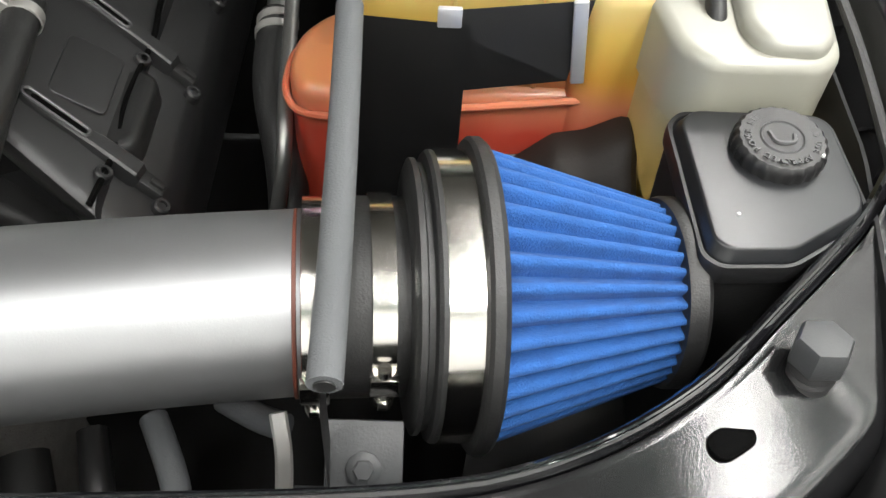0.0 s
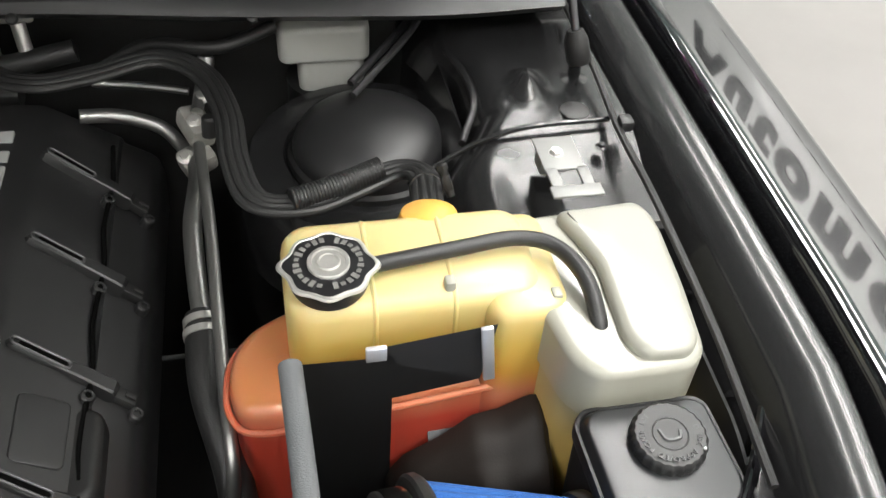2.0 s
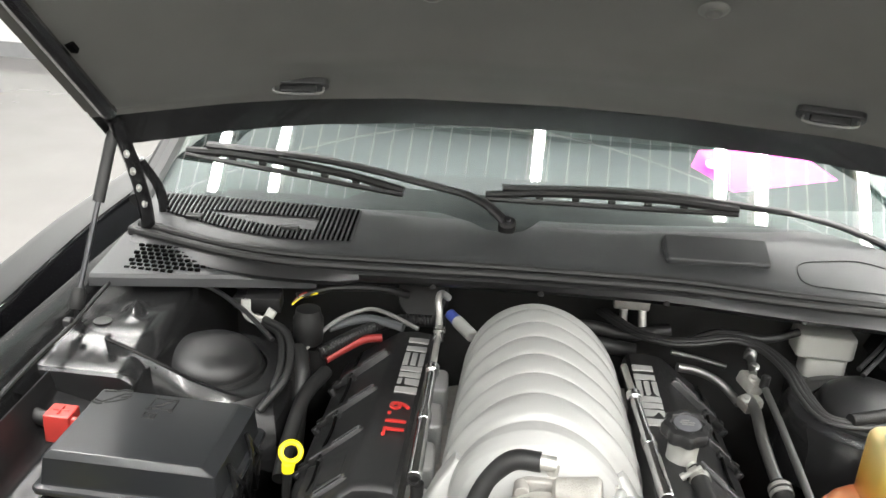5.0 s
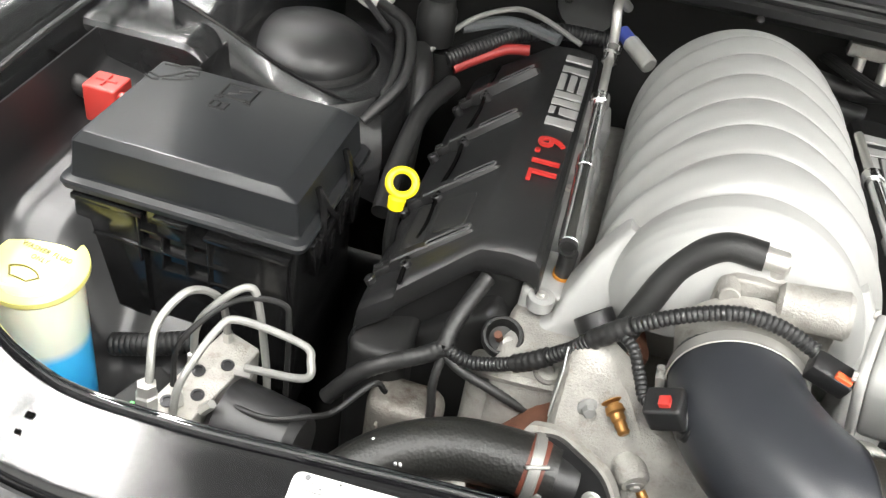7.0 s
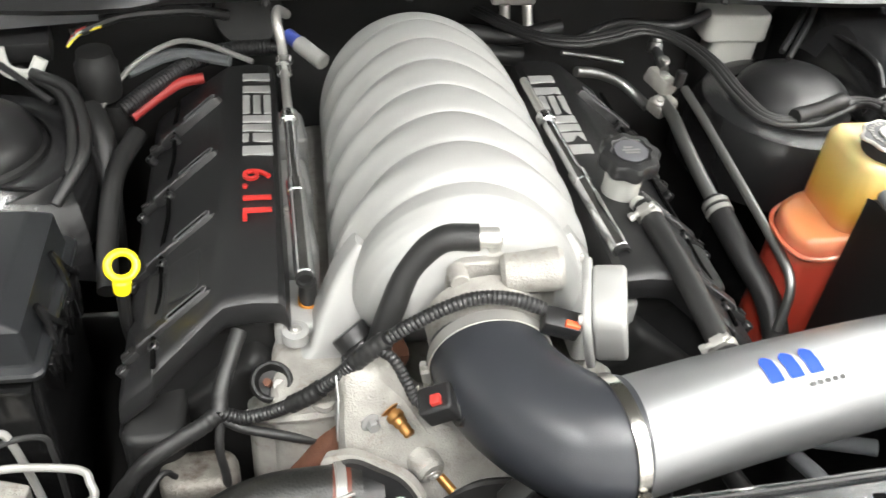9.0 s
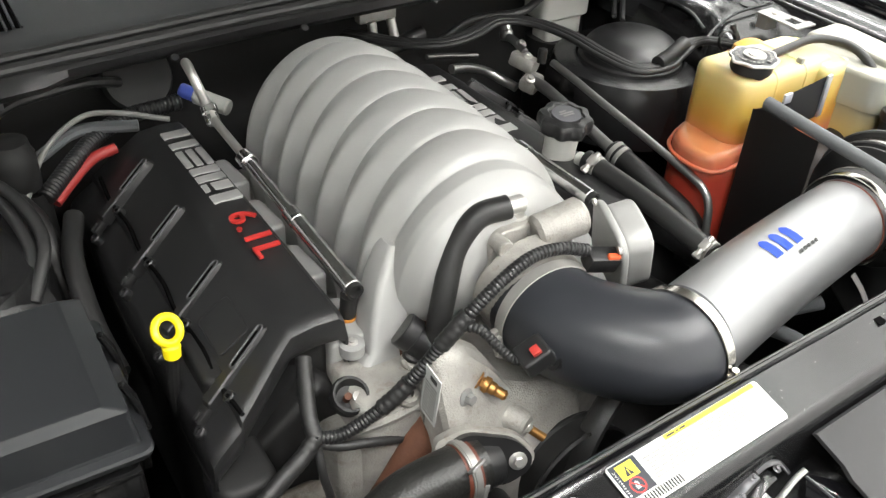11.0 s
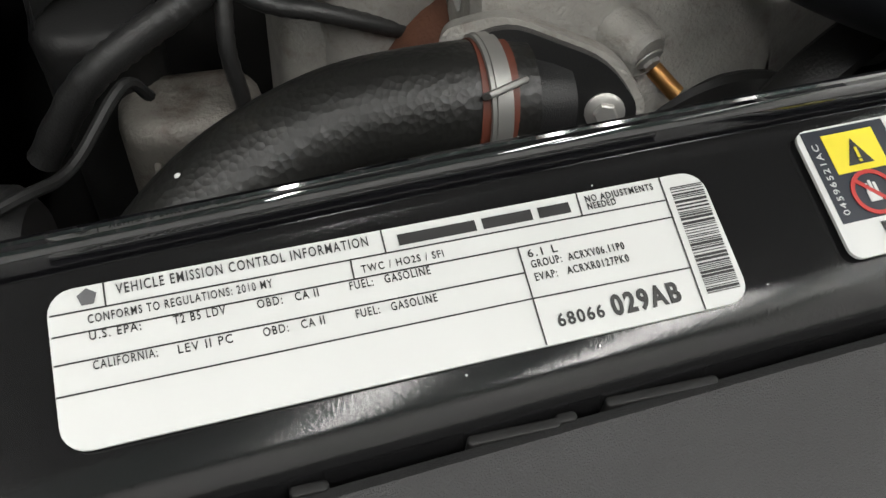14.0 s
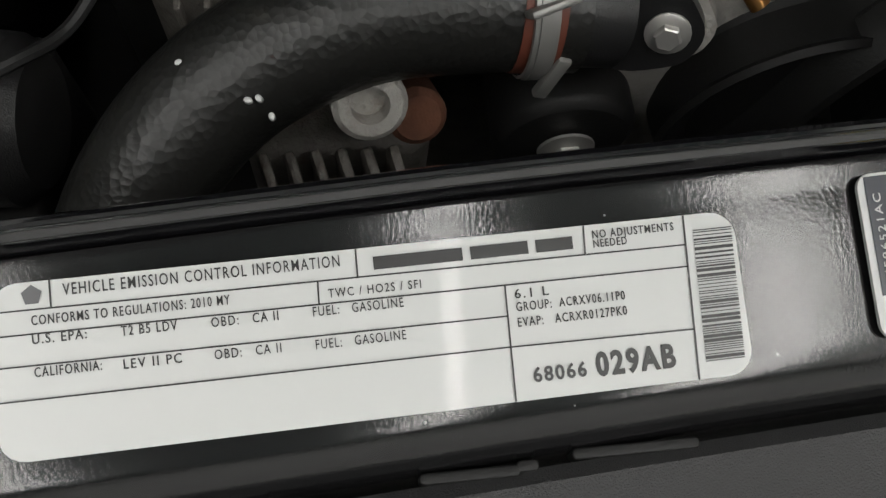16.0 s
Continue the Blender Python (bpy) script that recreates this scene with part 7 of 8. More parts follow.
part("panel_heading", bars(B(), L2 @ Matrix.Translation((0, 0, 0.0006)), 0.069, 0.0393, [0.010, 0.003, 0.007], 0.0018, 0.0015), INK, lab2)
part("panel_rule", bars(B(), M2, 0.034, 0.0372, [0.150], 0.0003, 0), INK, lab2)
random.seed(33)
for col, x0, wide in ((0, 0.036, 0.060), (1, 0.104, 0.074)):
    for k in range(7):
        ws, left_ = [], wide * random.uniform(0.62, 0.98)
        while left_ > 0.004:
            ws.append(min(random.uniform(0.004, 0.011), left_))
            left_ -= ws[-1] + 0.0016
        part("print_bar", bars(B(), M2, x0, 0.0338 - k * 0.0031 - col * 0.0006, ws, 0.0013, 0.0016), GREYSTEEL, lab2)
bm = B()
for k in range(14):
    bars(bm, L2 @ Matrix.Translation((0, 0, 0.0004)), 0.014 + k * 0.003, 0.002, [0.0016], 0.0075, 0)
part("barcode", bm, INK, lab2)

# ---- hood latch ----
latch = thing("hood_latch", "zinc steel hood latch with coil spring in the cover's notch", "latch", (0.05, -0.02, 0.82))
bm = B()
box(bm, (0.055, -0.01, 0.828), (0.17, 0.08, 0.003), 0.001)
part("base_plate", bm, PAINT_DUSTY, latch)
for name, pts, r, flat, mt in (("claw", [(-0.004, 0.004, 0.850), (0.008, 0.008, 0.861), (0.022, 0.010, 0.868), (0.034, 0.012, 0.870)], 0.0065, 0.5, RODSTEEL),
                               ("claw_plate", [(-0.006, -0.004, 0.842), (0.012, 0.0, 0.856), (0.034, 0.006, 0.866), (0.050, 0.009, 0.866)], 0.0085, 0.3, PAINT_DUSTY),
                               ("lever", [(0.036, 0.013, 0.872), (0.048, 0.013, 0.875), (0.061, 0.009, 0.873), (0.066, 0.0, 0.866)], 0.0034, 0.5, RODSTEEL),
                               ("release_arm", [(0.022, -0.016, 0.848), (0.044, -0.012, 0.862), (0.062, -0.009, 0.870), (0.075, -0.008, 0.873)], 0.0030, 0.5, ALU),
                               ("pivot_arm", [(0.030, 0.006, 0.862), (0.036, -0.008, 0.856), (0.040, -0.020, 0.845)], 0.0040, 0.4, ALU)):
    bm = B()
    sweep(bm, pts, r, 8, 6, True, flat)
    part(name, bm, mt, latch)
for p in ((0.030, 0.010, 0.872), (0.055, 0.006, 0.872), (0.012, 0.004, 0.864)):
    bm = B()
    hexbolt(bm, p, (0.1, -0.3, 0.9), 0.0042)
    part("rivet", bm, RODSTEEL, latch)
bm = B()
coil = [(0.022 + 0.005 * math.cos(a), -0.030 + 0.0009 * a, 0.846 + 0.005 * math.sin(a)) for a in span(0, 36, 120)]
sweep(bm, coil, 0.0011, 6, 1)
part("spring", bm, STEEL, latch)
bm = B()
box(bm, (0.098, -0.042, 0.846), (0.075, 0.030, 0.028), 0.003, pose(0, 0, 0, 0, 0, -52))
part("striker_box", bm, PAINT, latch)
bm = B()
sweep(bm, [(0.076, -0.010, 0.866), (0.079, -0.036, 0.864), (0.080, -0.064, 0.861)], 0.0014, 6, 4)
part("box_edge", bm, RODSTEEL, latch)

# ---- fuse box ----
fuse = thing("fuse_box", "black fuse box with moulded lid pictograms", "fuse box", (-0.52, 0.37, 0.72))
FM = pose(-0.520, 0.366, 0, 0, 0, -1.0)
bm = B()
t = bmesh.new()
prof = [(0.889, 0.0), (0.891, -0.003), (0.897, -0.0045), (0.900, -0.003), (0.9015, 0.004), (0.904, 0.005), (0.938, 0.0085), (0.9395, 0.0095), (0.9462, 0.0150), (0.9466, 0.0162)]
# the long side by the engine has the broader chamfer
loft(t, [[(x, y, z) for x, y in rr(-max(i - 0.0085, 0) * 0.9, 0, 0.236 - 2 * i - max(i - 0.0085, 0) * 1.8, 0.178 - 2 * i, max(0.010 - max(i, 0), 0.0035))] for z, i in prof])
merge(bm, t, FM)
lid = part("lid", bm, LIDPLASTIC, fuse, "", 12)
bm = B()
t = B()
rbox(t, 0, 0, 0.222, 0.165, 0.66, 0.893, 0.010, 0.004)
merge(bm, t, FM)
part("body", bm, GLOSSPLASTIC, fuse)
# front face: two large plates with ledges, a grid of ribs between them
for nme, x0, x1, z0, z1, out in (("front_plate", -0.110, -0.041, 0.70, 0.884, 0.004), ("front_plate", 0.026, 0.105, 0.70, 0.878, 0.004), ("plate_ledge", -0.110, -0.038, 0.880, 0.886, 0.009), ("plate_ledge", 0.024, 0.108, 0.874, 0.880, 0.009),
                                 ("clip_tab", -0.023, 0.007, 0.864, 0.886, 0.008), ("tab_ledge", -0.025, 0.009, 0.882, 0.888, 0.011), ("rib", -0.110, 0.045, 0.842, 0.845, 0.007), ("rib", -0.045, 0.030, 0.862, 0.865, 0.006),
                                 ("rib", -0.045, -0.042, 0.825, 0.880, 0.007), ("rib", -0.022, -0.019, 0.822, 0.865, 0.006), ("rib", 0.003, 0.006, 0.820, 0.865, 0.006), ("rib", 0.026, 0.029, 0.815, 0.875, 0.007), ("rib", -0.022, 0.060, 0.820, 0.823, 0.006)):
    bm = B()
    t = B()
    box(t, ((x0 + x1) / 2, -0.0825 - out / 2, (z0 + z1) / 2), (x1 - x0, out + 0.002, z1 - z0), 0.0008)
    merge(bm, t, FM)
    part(nme, bm, GLOSSPLASTIC, fuse)
for y, z in ((-0.05, 0.86), (-0.02, 0.85), (0.015, 0.865), (0.05, 0.855)):
    bm = B()
    t = B()
    box(t, (0.117, y, z), (0.010, 0.018, 0.05), 0.002, pose(0, 0, 0, 15, 0, 0))
    box(t, (0.122, y, z + 0.01), (0.006, 0.010, 0.02), 0.0015)
    merge(bm, t, FM)
    part("side_clip", bm, GLOSSPLASTIC, fuse)
for y in (-0.040, 0.030):
    bm = B()
    t = B()
    sweep(t, [(0.1135, y, 0.930), (0.121, y + 0.006, 0.908), (0.1245, y + 0.024, 0.882)], 0.0036, 6, 3)
    sweep(t, [(0.1135, y, 0.930), (0.121, y - 0.004, 0.908), (0.1245, y - 0.012, 0.882)], 0.0036, 6, 3)
    box(t, (0.122, y + 0.006, 0.884), (0.008, 0.046, 0.007), 0.001)
    merge(bm, t, FM)
    part("hinge_arm", bm, GLOSSPLASTIC, fuse)
for line in (((-0.103, 0.046), (-0.090, 0.042), (-0.082, 0.050), (-0.070, 0.066), (-0.060, 0.068), (-0.058, 0.062), (-0.070, 0.056)), ((-0.086, 0.040), (-0.074, 0.046), (-0.060, 0.056)), ((-0.098, 0.068), (-0.082, 0.070), (-0.072, 0.076), (-0.062, 0.076)),
             ((-0.104, 0.040), (-0.094, 0.036), (-0.088, 0.038)), ((-0.024, 0.040), (0.008, 0.040), (0.008, 0.064), (-0.024, 0.064), (-0.024, 0.040)), ((-0.018, 0.046), (-0.006, 0.052), (-0.010, 0.054), (0.002, 0.060)), ((-0.027, 0.036), (-0.020, 0.036), (-0.020, 0.041)),
             ((0.004, 0.041), (0.004, 0.036), (0.010, 0.036)), ((-0.024, 0.016), (-0.008, 0.016), (-0.008, 0.028), (-0.018, 0.028)), ((-0.024, 0.020), (-0.024, 0.028), (-0.019, 0.028)), ((-0.016, 0.018), (-0.016, 0.027))):
    bm = B()
    sweep(bm, [FM @ Vector((*q, 0.9468)) for q in line], 0.0014, 6, 1)
    part("pictogram_stroke", bm, PLASTIC_DARK, lid)
red = thing("terminal_cover", "red plastic battery terminal cover", "terminal cover", (-0.668, 0.41, 0.87))
bm = B()
rbox(bm, -0.668, 0.408, 0.037, 0.034, 0.885, 0.927, 0.003, 0.0025)
box(bm, (-0.648, 0.400, 0.912), (0.010, 0.010, 0.020), 0.002)
part("cover", bm, REDPLASTIC, red)
bm = B()
for a, b in (((-0.679, 0.408), (-0.657, 0.408)), ((-0.668, 0.398), (-0.668, 0.418))):
    sweep(bm, [(*a, 0.9273), (*b, 0.9273)], 0.0018, 6, 1)
part("raised_cross", bm, REDPLASTIC, red)
bm = B()
sweep(bm, [(-0.69, 0.42, 0.90), (-0.72, 0.43, 0.90), (-0.73, 0.46, 0.88), (-0.70, 0.50, 0.85)], 0.011, 12)
part("cable", bm, RUBBER, red)

# ---- washer filler ----
wash = thing("washer_filler", "milky washer bottle neck, blue fluid, yellow cap", "washer bottle", (-0.615, 0.19, 0.66))
WA = Vector((0.04, -0.10, 0.99)).normalized()
WC = Vector((-0.635, 0.218, 0.838))
bm = B()
lathe(bm, [(0.036, -0.20), (0.037, -0.15), (0.0385, -0.05), (0.039, -0.008), (0.037, -0.002)], WC + Vector((0, 0, 0)), Vector((-0.20, 0.28, 0.94)), 36)
part("neck", bm, WASHER, wash)
bm = B()
lathe(bm, [(0.041, -0.008), (0.045, -0.006), (0.047, -0.002), (0.0465, 0.003), (0.043, 0.006), (0.03, 0.0085), (0.001, 0.009)], WC, WA, 48)
wash_cap = part("cap", bm, PALEYELLOW, wash)
bm = B()
sweep(bm, [WC + Vector((-0.012, 0.040, 0.0)), WC + Vector((-0.008, 0.056, 0.004)), WC + Vector((0.0, 0.068, 0.004)), WC + Vector((0.012, 0.064, 0.003)), WC + Vector((0.01, 0.044, 0.002))], 0.0055, 8, 5, True, 0.5)
part("pull_tab", bm, YELLOW, wash_cap)
wm = plane_at(WC + WA * 0.0094, (1, -0.10, -0.05), (0.10, 1, 0.1)) @ Matrix.Translation((-0.024, 0.012, 0))
bm = writing("WASHER FLUID", 0.008, wm, 0.0004, 0.052)
merge(bm, writing("ONLY", 0.008, wm @ Matrix.Translation((0.017, -0.010, 0)), 0.0004, 0.018))
part("cap_writing", bm, OLIVEINK, wash_cap)
bm = B()
arc = [wm @ Vector((0.024 + 0.02 * math.sin(a), -0.036 + 0.016 * math.cos(a), 0.0002)) for a in span(-0.9, 0.9, 9)]
arc2 = [wm @ Vector((0.024 + 0.011 * math.sin(a), -0.036 + 0.002 * math.cos(a), 0.0002)) for a in span(0.9, -0.9, 7)]
sweep(bm, arc + arc2 + arc[:1], 0.0010, 6, 1)
part("cap_symbol", bm, OLIVEINK, wash_cap)

# ---- brake modulator and its pipes ----
absu = thing("brake_modulator", "bare aluminium brake modulator block with black motor", "brake modulator", (-0.43, 0.18, 0.70))
bm = B()
t = B()
rbox(t, 0, 0, 0.040, 0.115, -0.06, 0.0, 0.004, 0.002)
merge(bm, t, pose(-0.455, 0.180, 0.802, 4, 6, -14))
part("valve_block", bm, RAWCAST, absu)
for k in range(4):
    bm = B()
    t = B()
    lathe(t, [(0.0062, 0), (0.0062, 0.0012), (0.004, 0.0012), (0.0038, 0.0002)], (-0.008 + 0.016 * (k % 2), -0.035 + 0.02 * k, 0.0), (0, 0, 1), 16)
    merge(bm, t, pose(-0.455, 0.180, 0.8025, 4, 6, -14))
    part("port", bm, RODSTEEL, absu)
bm = B()
cyl(bm, (-0.435, 0.175, 0.765), (-0.355, 0.165, 0.768), 0.040, 32, 0.036, 0.008)
part("motor", bm, PLASTIC, absu)
bm = B()
rbox(bm, -0.42, 0.16, 0.11, 0.14, 0.66, 0.735, 0.01, 0.006)
part("controller", bm, PLASTIC_DARK, absu)
bm = B()
bars(bm, plane_at((-0.42, 0.128, 0.786), (1, -0.1, 0), (0, 0.4, 0.9)), 0, 0, [0.05], 0.012, 0)
part("sticker", bm, LABEL, absu)
PIPES = ([(-0.478, 0.125, 0.79), (-0.479, 0.138, 0.84), (-0.487, 0.168, 0.868), (-0.474, 0.200, 0.884), (-0.456, 0.222, 0.862), (-0.453, 0.230, 0.805)],
         [(-0.470, 0.195, 0.80), (-0.468, 0.200, 0.845), (-0.450, 0.212, 0.872), (-0.430, 0.224, 0.884), (-0.420, 0.222, 0.868), (-0.408, 0.212, 0.80), (-0.405, 0.205, 0.76)],
         [(-0.460, 0.135, 0.80), (-0.458, 0.15, 0.83), (-0.445, 0.19, 0.857), (-0.43, 0.205, 0.862), (-0.372, 0.203, 0.857), (-0.360, 0.192, 0.852), (-0.362, 0.182, 0.84), (-0.418, 0.190, 0.822)])
for k, pts in enumerate(PIPES):
    bm = B()
    sweep(bm, pts, 0.0036, 10, 8)
    part("brake_pipe", bm, GREYSTEEL, absu, "pale coated brake pipe")
for pts in ([(-0.475, 0.165, 0.80), (-0.472, 0.178, 0.845), (-0.44, 0.215, 0.872), (-0.40, 0.225, 0.875), (-0.392, 0.222, 0.85), (-0.39, 0.215, 0.77)], [(-0.425, 0.165, 0.80), (-0.385, 0.158, 0.805), (-0.352, 0.168, 0.81), (-0.335, 0.19, 0.80), (-0.31, 0.22, 0.815), (-0.30, 0.228, 0.80)]):
    bm = B()
    sweep(bm, pts, 0.0028, 8, 8)
    part("dark_pipe", bm, PLASTIC_DARK, absu)
for p, d in (((-0.453, 0.228, 0.80), (0, 0.05, 1)), ((-0.470, 0.193, 0.80), (0, 0, 1)), ((-0.462, 0.15, 0.80), (0, 0, 1)), ((-0.428, 0.190, 0.815), (1, 0, 0.1)), ((-0.44, 0.15, 0.80), (0.6, 0, 0.8))):
    bm = B()
    hexbolt(bm, p, d, 0.0085, False, 0.016)
    part("pipe_nut", bm, STEEL, absu)
bm = B()
lathe(bm, [(0.010, -0.02), (0.010, 0.02), (0.0085, 0.022), (0.0085, 0.032)], (-0.479, 0.128, 0.805), (0, 0.15, 1), 6)
part("connector_nut", bm, STEEL, absu)
bm = B()
box(bm, (-0.487, 0.120, 0.815), (0.003, 0.006, 0.014), 0)
part("green_mark", bm, GREENTAG, absu)
conn = thing("loom_tube", "ribbed black loom tube below the fuse box", "loom", (-0.53, 0.22, 0.76))
bm = B()
conduit(bm, [(-0.58, 0.235, 0.745), (-0.54, 0.24, 0.755), (-0.50, 0.25, 0.765)], 0.012, 0.006)
part("loom", bm, PLASTIC_DARK, conn)
bm = B()
box(bm, (-0.51, 0.18, 0.735), (0.05, 0.06, 0.05), 0.006, pose(0, 0, 0, 0, 15, -20))
box(bm, (-0.53, 0.15, 0.72), (0.04, 0.05, 0.03), 0.005)
part("connector", bm, PLASTIC_DARK, conn)

# ---- engine harness ----
har = thing("engine_harness", "taped and ribbed black wiring harness over the engine front", "wiring harness", (-0.15, 0.26, 0.80))
for pts, r, kind_ in (([(-0.240, 0.335, 0.872), (-0.249, 0.312, 0.860), (-0.258, 0.287, 0.845), (-0.260, 0.270, 0.833)], 0.0079, "tape"), ([(-0.260, 0.270, 0.833), (-0.277, 0.264, 0.822), (-0.300, 0.258, 0.811), (-0.330, 0.250, 0.792), (-0.36, 0.245, 0.75)], 0.0084, "tape"),
                      ([(-0.260, 0.270, 0.833), (-0.238, 0.266, 0.828), (-0.214, 0.264, 0.835), (-0.195, 0.260, 0.848)], 0.0069, "rib"), ([(-0.195, 0.260, 0.848), (-0.181, 0.257, 0.860), (-0.168, 0.256, 0.872)], 0.0084, "tape"),
                      ([(-0.168, 0.256, 0.872), (-0.152, 0.253, 0.890), (-0.138, 0.250, 0.910)], 0.0074, "rib"), ([(-0.138, 0.250, 0.910), (-0.126, 0.247, 0.926), (-0.112, 0.246, 0.940)], 0.0086, "tape"),
                      ([(-0.112, 0.246, 0.940), (-0.088, 0.247, 0.957), (-0.060, 0.250, 0.970), (-0.034, 0.252, 0.976), (-0.005, 0.249, 0.975), (0.022, 0.243, 0.967)], 0.0067, "rib"),
                      ([(-0.122, 0.246, 0.930), (-0.108, 0.232, 0.930), (-0.098, 0.215, 0.918), (-0.092, 0.200, 0.912), (-0.086, 0.192, 0.916)], 0.0052, "rib"), ([(-0.260, 0.268, 0.828), (-0.240, 0.262, 0.818), (-0.2155, 0.2565, 0.814), (-0.185, 0.256, 0.802), (-0.165, 0.258, 0.793)], 0.0048, "tape"),
                      ([(-0.260, 0.266, 0.825), (-0.262, 0.252, 0.80), (-0.258, 0.245, 0.76), (-0.265, 0.24, 0.70)], 0.0044, "tape")):
    bm = B()
    if kind_ == "rib":
        conduit(bm, pts, r, 0.0042, 0.16, 12)
        part("ribbed_loom", bm, PLASTIC, har)
    else:
        sweep(bm, pts, lambda s, r=r: r * (1 + 0.05 * math.sin(s * 900)), 12, 10)
        part("taped_loom", bm, RUBBER, har)
bm = B()
box(bm, (-0.152, 0.258, 0.788), (0.034, 0.017, 0.016), 0.003, pose(0, 0, 0, 0, 18, -8))
part("connector", bm, PLASTIC_DARK, har)

# ---- behind the left bank ----
left = thing("left_wiring", "bundle of loom tubes and connectors by the firewall", "wiring", (-0.40, 0.75, 0.80))
bm = B()
lathe(bm, [(0.024, 0), (0.026, 0.006), (0.026, 0.045), (0.023, 0.05), (0.021, 0.062), (0.008, 0.065)], (-0.408, 0.752, 0.885), (0, 0, 1), 24)
part("relay_can", bm, PLASTIC_DARK, left)
bm = B()
cyl(bm, (-0.395, 0.755, 0.80), (-0.395, 0.755, 0.875), 0.018, 16)
part("pipe_stub", bm, PLASTIC_DARK, left)
bm = B()
conduit(bm, [(-0.385, 0.74, 0.87), (-0.345, 0.775, 0.885), (-0.30, 0.815, 0.895), (-0.25, 0.84, 0.90), (-0.18, 0.85, 0.90)], 0.0115, 0.0052)
part("ribbed_loom", bm, PLASTIC, left)
bm = B()
sweep(bm, [(-0.375, 0.745, 0.857), (-0.345, 0.768, 0.870), (-0.315, 0.785, 0.882), (-0.285, 0.79, 0.886)], 0.0072, 12, 6)
part("red_sleeve", bm, REDLOOM, left, "red insulated cable sleeve")
bm = B()
sweep(bm, [(-0.41, 0.72, 0.88), (-0.37, 0.77, 0.915), (-0.32, 0.80, 0.932), (-0.28, 0.79, 0.935), (-0.22, 0.76, 0.925)], 0.0035, 8)
part("thin_line", bm, GREYSTEEL, left)
bm = B()
sweep(bm, [(-0.38, 0.79, 0.895), (-0.32, 0.82, 0.905), (-0.25, 0.80, 0.905)], 0.008, 10)
part("grey_line", bm, FOAM, left)
for pts, r in (([(-0.40, 0.60, 0.72), (-0.40, 0.64, 0.80), (-0.405, 0.69, 0.86), (-0.42, 0.73, 0.88)], 0.016), ([(-0.385, 0.48, 0.80), (-0.39, 0.55, 0.82), (-0.385, 0.63, 0.85), (-0.365, 0.70, 0.86)], 0.012),
               ([(-0.44, 0.56, 0.86), (-0.41, 0.62, 0.895), (-0.43, 0.70, 0.92), (-0.48, 0.74, 0.925)], 0.007), ([(-0.45, 0.55, 0.85), (-0.425, 0.62, 0.885), (-0.445, 0.71, 0.912), (-0.50, 0.755, 0.92)], 0.007)):
    bm = B()
    sweep(bm, pts, r, 12)
    part("hose", bm, RUBBER, left)
bm = B()
lathe(bm, [(0.045, 0), (0.048, 0.01), (0.044, 0.022), (0.02, 0.026)], (-0.225, 0.885, 0.93), (0.0, -0.85, 0.5), 32)
part("round_cover", bm, PLASTIC_DARK, left)
bm = B()
sweep(bm, [(-0.44, 0.80, 0.945), (-0.38, 0.83, 0.955), (-0.30, 0.845, 0.955), (-0.25, 0.86, 0.94)], lambda s: 0.007 * (1 + 0.12 * math.sin(s * 700)), 10, 10)
part("taped_loom", bm, RUBBER, left)
cn = thing("connector_cluster", "grey and black multi-pin connectors with a white lock lever", "connector", (-0.47, 0.77, 0.90))
bm = B()
box(bm, (-0.490, 0.775, 0.945), (0.06, 0.035, 0.03), 0.003, pose(0, 0, 0, 15, 0, 5))
box(bm, (-0.530, 0.775, 0.94), (0.025, 0.03, 0.022), 0.003)
part("connector", bm, PLASTIC, cn)
bm = B()
sweep(bm, [(-0.515, 0.748, 0.955), (-0.512, 0.744, 0.932), (-0.498, 0.742, 0.922), (-0.480, 0.742, 0.922), (-0.468, 0.748, 0.94)], 0.0085, 8, 5, True, 0.5)
part("lock_lever", bm, OFFWHITE, cn)
for k, mt in enumerate((YELLOW, OFFWHITE, REDPLASTIC)):
    bm = B()
    sweep(bm, [(-0.445, 0.785 + 0.004 * k, 0.935), (-0.43, 0.80, 0.945 + 0.003 * k), (-0.405, 0.81 + 0.003 * k, 0.95)], 0.0018, 6)
    part("wire", bm, mt, cn)
ft = thing("firewall_fitting", "pale metal pipe fittings on the firewall", "fitting", (0.15, 0.90, 0.88))
bm = B()
box(bm, (0.15, 0.895, 0.95), (0.065, 0.02, 0.02), 0.004)
part("bracket", bm, RAWCAST, ft)
for x, l in ((0.135, 0.05), (0.168, 0.03)):
    bm = B()
    cyl(bm, (x, 0.88, 0.945), (x + 0.003, 0.87, 0.945 - l), 0.0075, 12)
    part("pin", bm, STEEL, ft)
rear = thing("rear_hoses", "dark hoses crossing behind the manifold", "hose", (0.1, 0.86, 0.85))
for pts, r in (([(0.02, 0.87, 0.90), (0.08, 0.865, 0.91), (0.14, 0.86, 0.905), (0.22, 0.87, 0.915)], 0.012), ([(0.03, 0.86, 0.88), (0.09, 0.85, 0.885), (0.16, 0.845, 0.88)], 0.014), ([(0.25, 0.86, 0.90), (0.30, 0.85, 0.93), (0.37, 0.82, 0.94), (0.43, 0.84, 0.95)], 0.007)):
    bm = B()
    sweep(bm, pts, r, 12)
    part("hose", bm, RUBBER, rear)
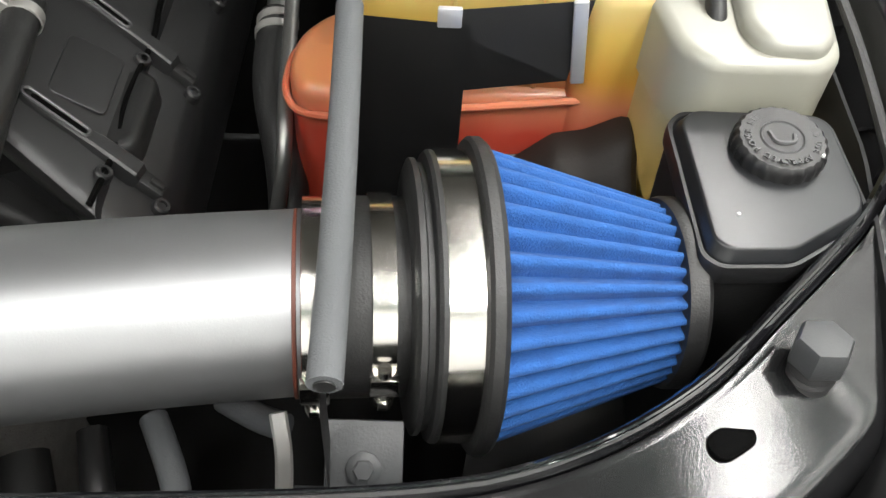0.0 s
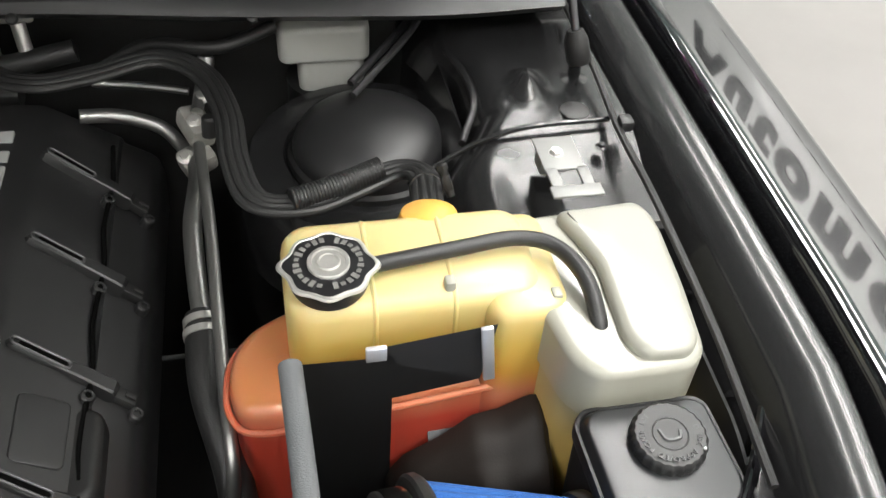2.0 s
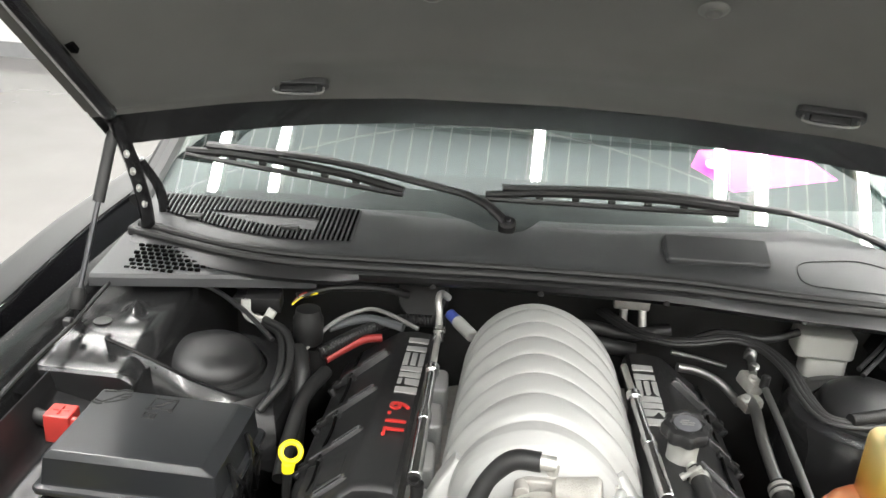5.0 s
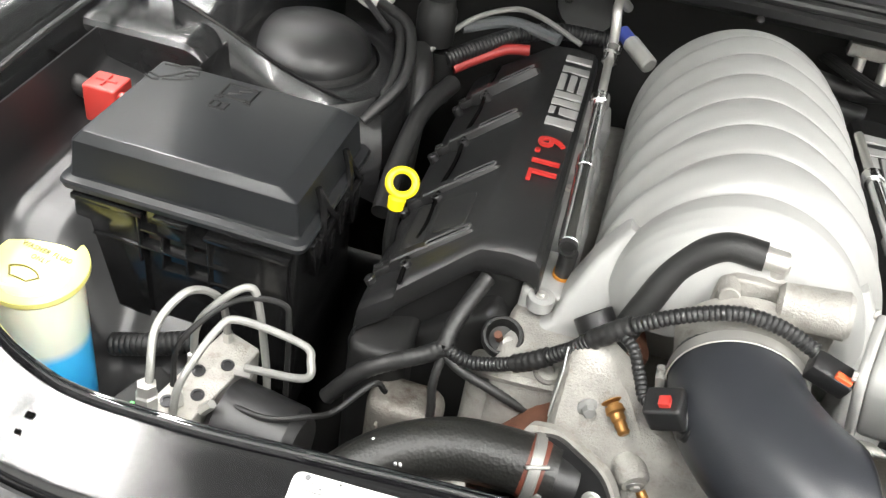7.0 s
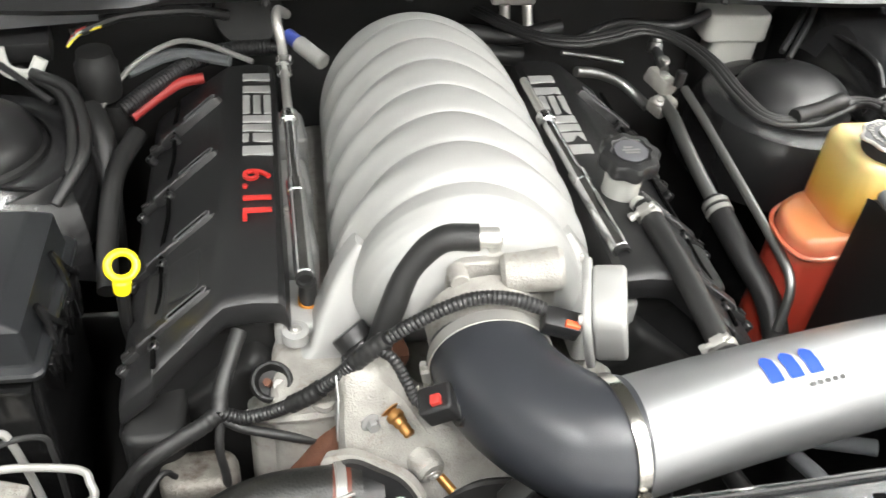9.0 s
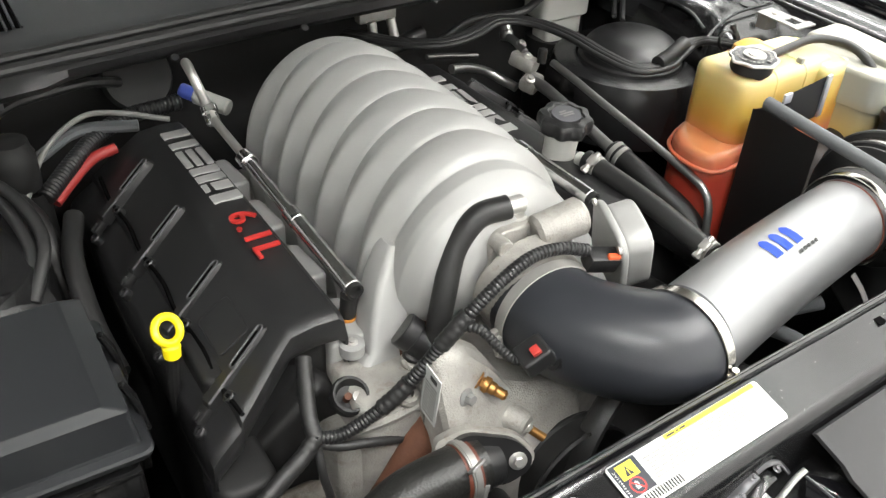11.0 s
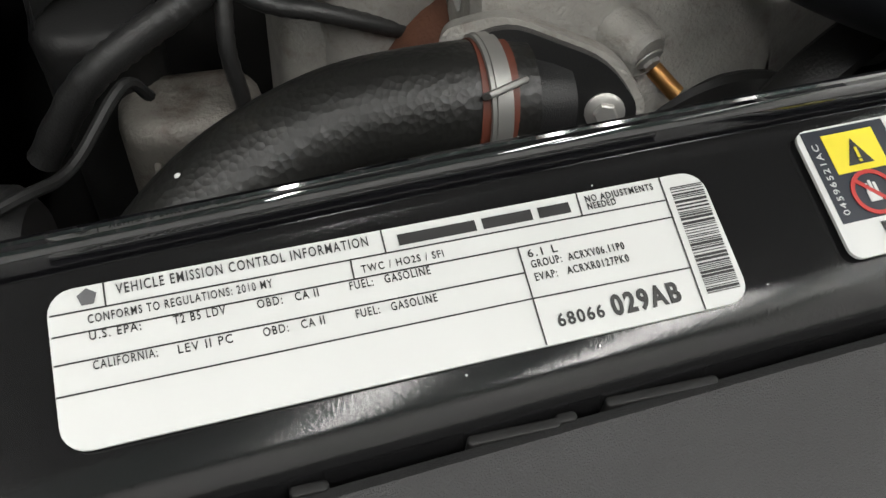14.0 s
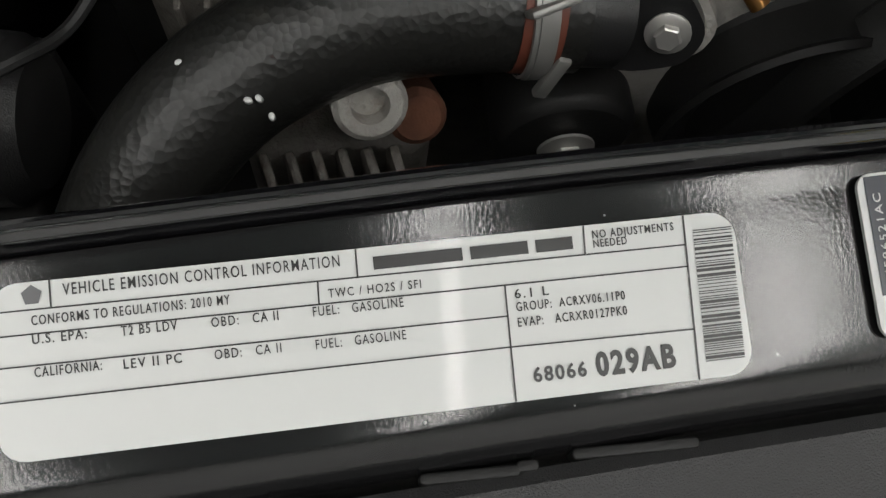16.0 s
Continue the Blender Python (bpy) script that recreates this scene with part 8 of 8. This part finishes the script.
for side, x in ((1, 0.66),):
    cond = thing("apron_line", "black brake line running along the inner apron", "pipe", (0.62, 0.80, 0.93))
    for dy in (0.0, 0.02):
        bm = B()
        sweep(bm, [(0.50, 0.72 + dy, 0.94), (0.56, 0.79 + dy, 0.955), (0.60, 0.84 + dy, 0.968), (0.65, 0.855 + dy, 0.972), (0.70, 0.85 + dy, 0.97)], 0.0042, 8)
        part("line", bm, PLASTIC, cond)
cond = thing("apron_line", "black brake line running along the inner apron", "pipe", (-0.62, 0.72, 0.93))
bm = B()
sweep(bm, [(-0.45, 0.68, 0.92), (-0.52, 0.735, 0.945), (-0.60, 0.775, 0.962), (-0.70, 0.775, 0.965)], 0.0042, 8)
part("line", bm, PLASTIC, cond)
# dark lower pipes under the intake tube
low = thing("lower_pipes", "pale and dark pipes low in the bay under the tube", "pipe", (0.25, 0.15, 0.60))
for pts, r, mt in (([(0.30, 0.20, 0.78), (0.32, 0.16, 0.775), (0.325, 0.135, 0.75), (0.325, 0.125, 0.68)], 0.009, FOAM), ([(0.25, 0.21, 0.74), (0.265, 0.16, 0.73), (0.27, 0.14, 0.68)], 0.011, PLASTIC), ([(0.34, 0.22, 0.77), (0.365, 0.20, 0.785), (0.385, 0.19, 0.79)], 0.009, FOAM),
                   ([(0.20, 0.20, 0.72), (0.22, 0.15, 0.70), (0.23, 0.14, 0.62)], 0.018, PLASTIC_DARK)):
    bm = B()
    sweep(bm, pts, r, 12)
    part("pipe", bm, mt, low)
fan = thing("fan_shroud", "dark plastic radiator fan shroud behind the beam", "fan shroud", (0, 0.1, 0.45))
bm = B()
rows = [[(x, 0.085 + interp(abs(x), (0, 0.5, 0.6), (0, 0.0, 0.06)), 0.80), (x, 0.105, 0.74), (x, 0.11, 0.45)] for x in span(-0.6, 0.6, 20)]
sheet(bm, rows, 0.004)
part("shroud", bm, PLASTIC_DARK, fan)

# pale dust on the beam
random.seed(21)
bm = B()
for k in range(46):
    x, o = random.uniform(-0.36, 0.40), random.uniform(-0.026, 0.021)
    r = random.uniform(0.00015, 0.00042)
    lathe(bm, [(r, 0.0), (r * 0.7, 0.0003)], (x, interp(x, SX, SY) + o, beam_z(x, o) + 0.0002), (0, -0.22, 0.97), 6)
solo("dust_specks", bm, LABEL, "pale dust specks lying on the support beam", "dust", kind="stuff")
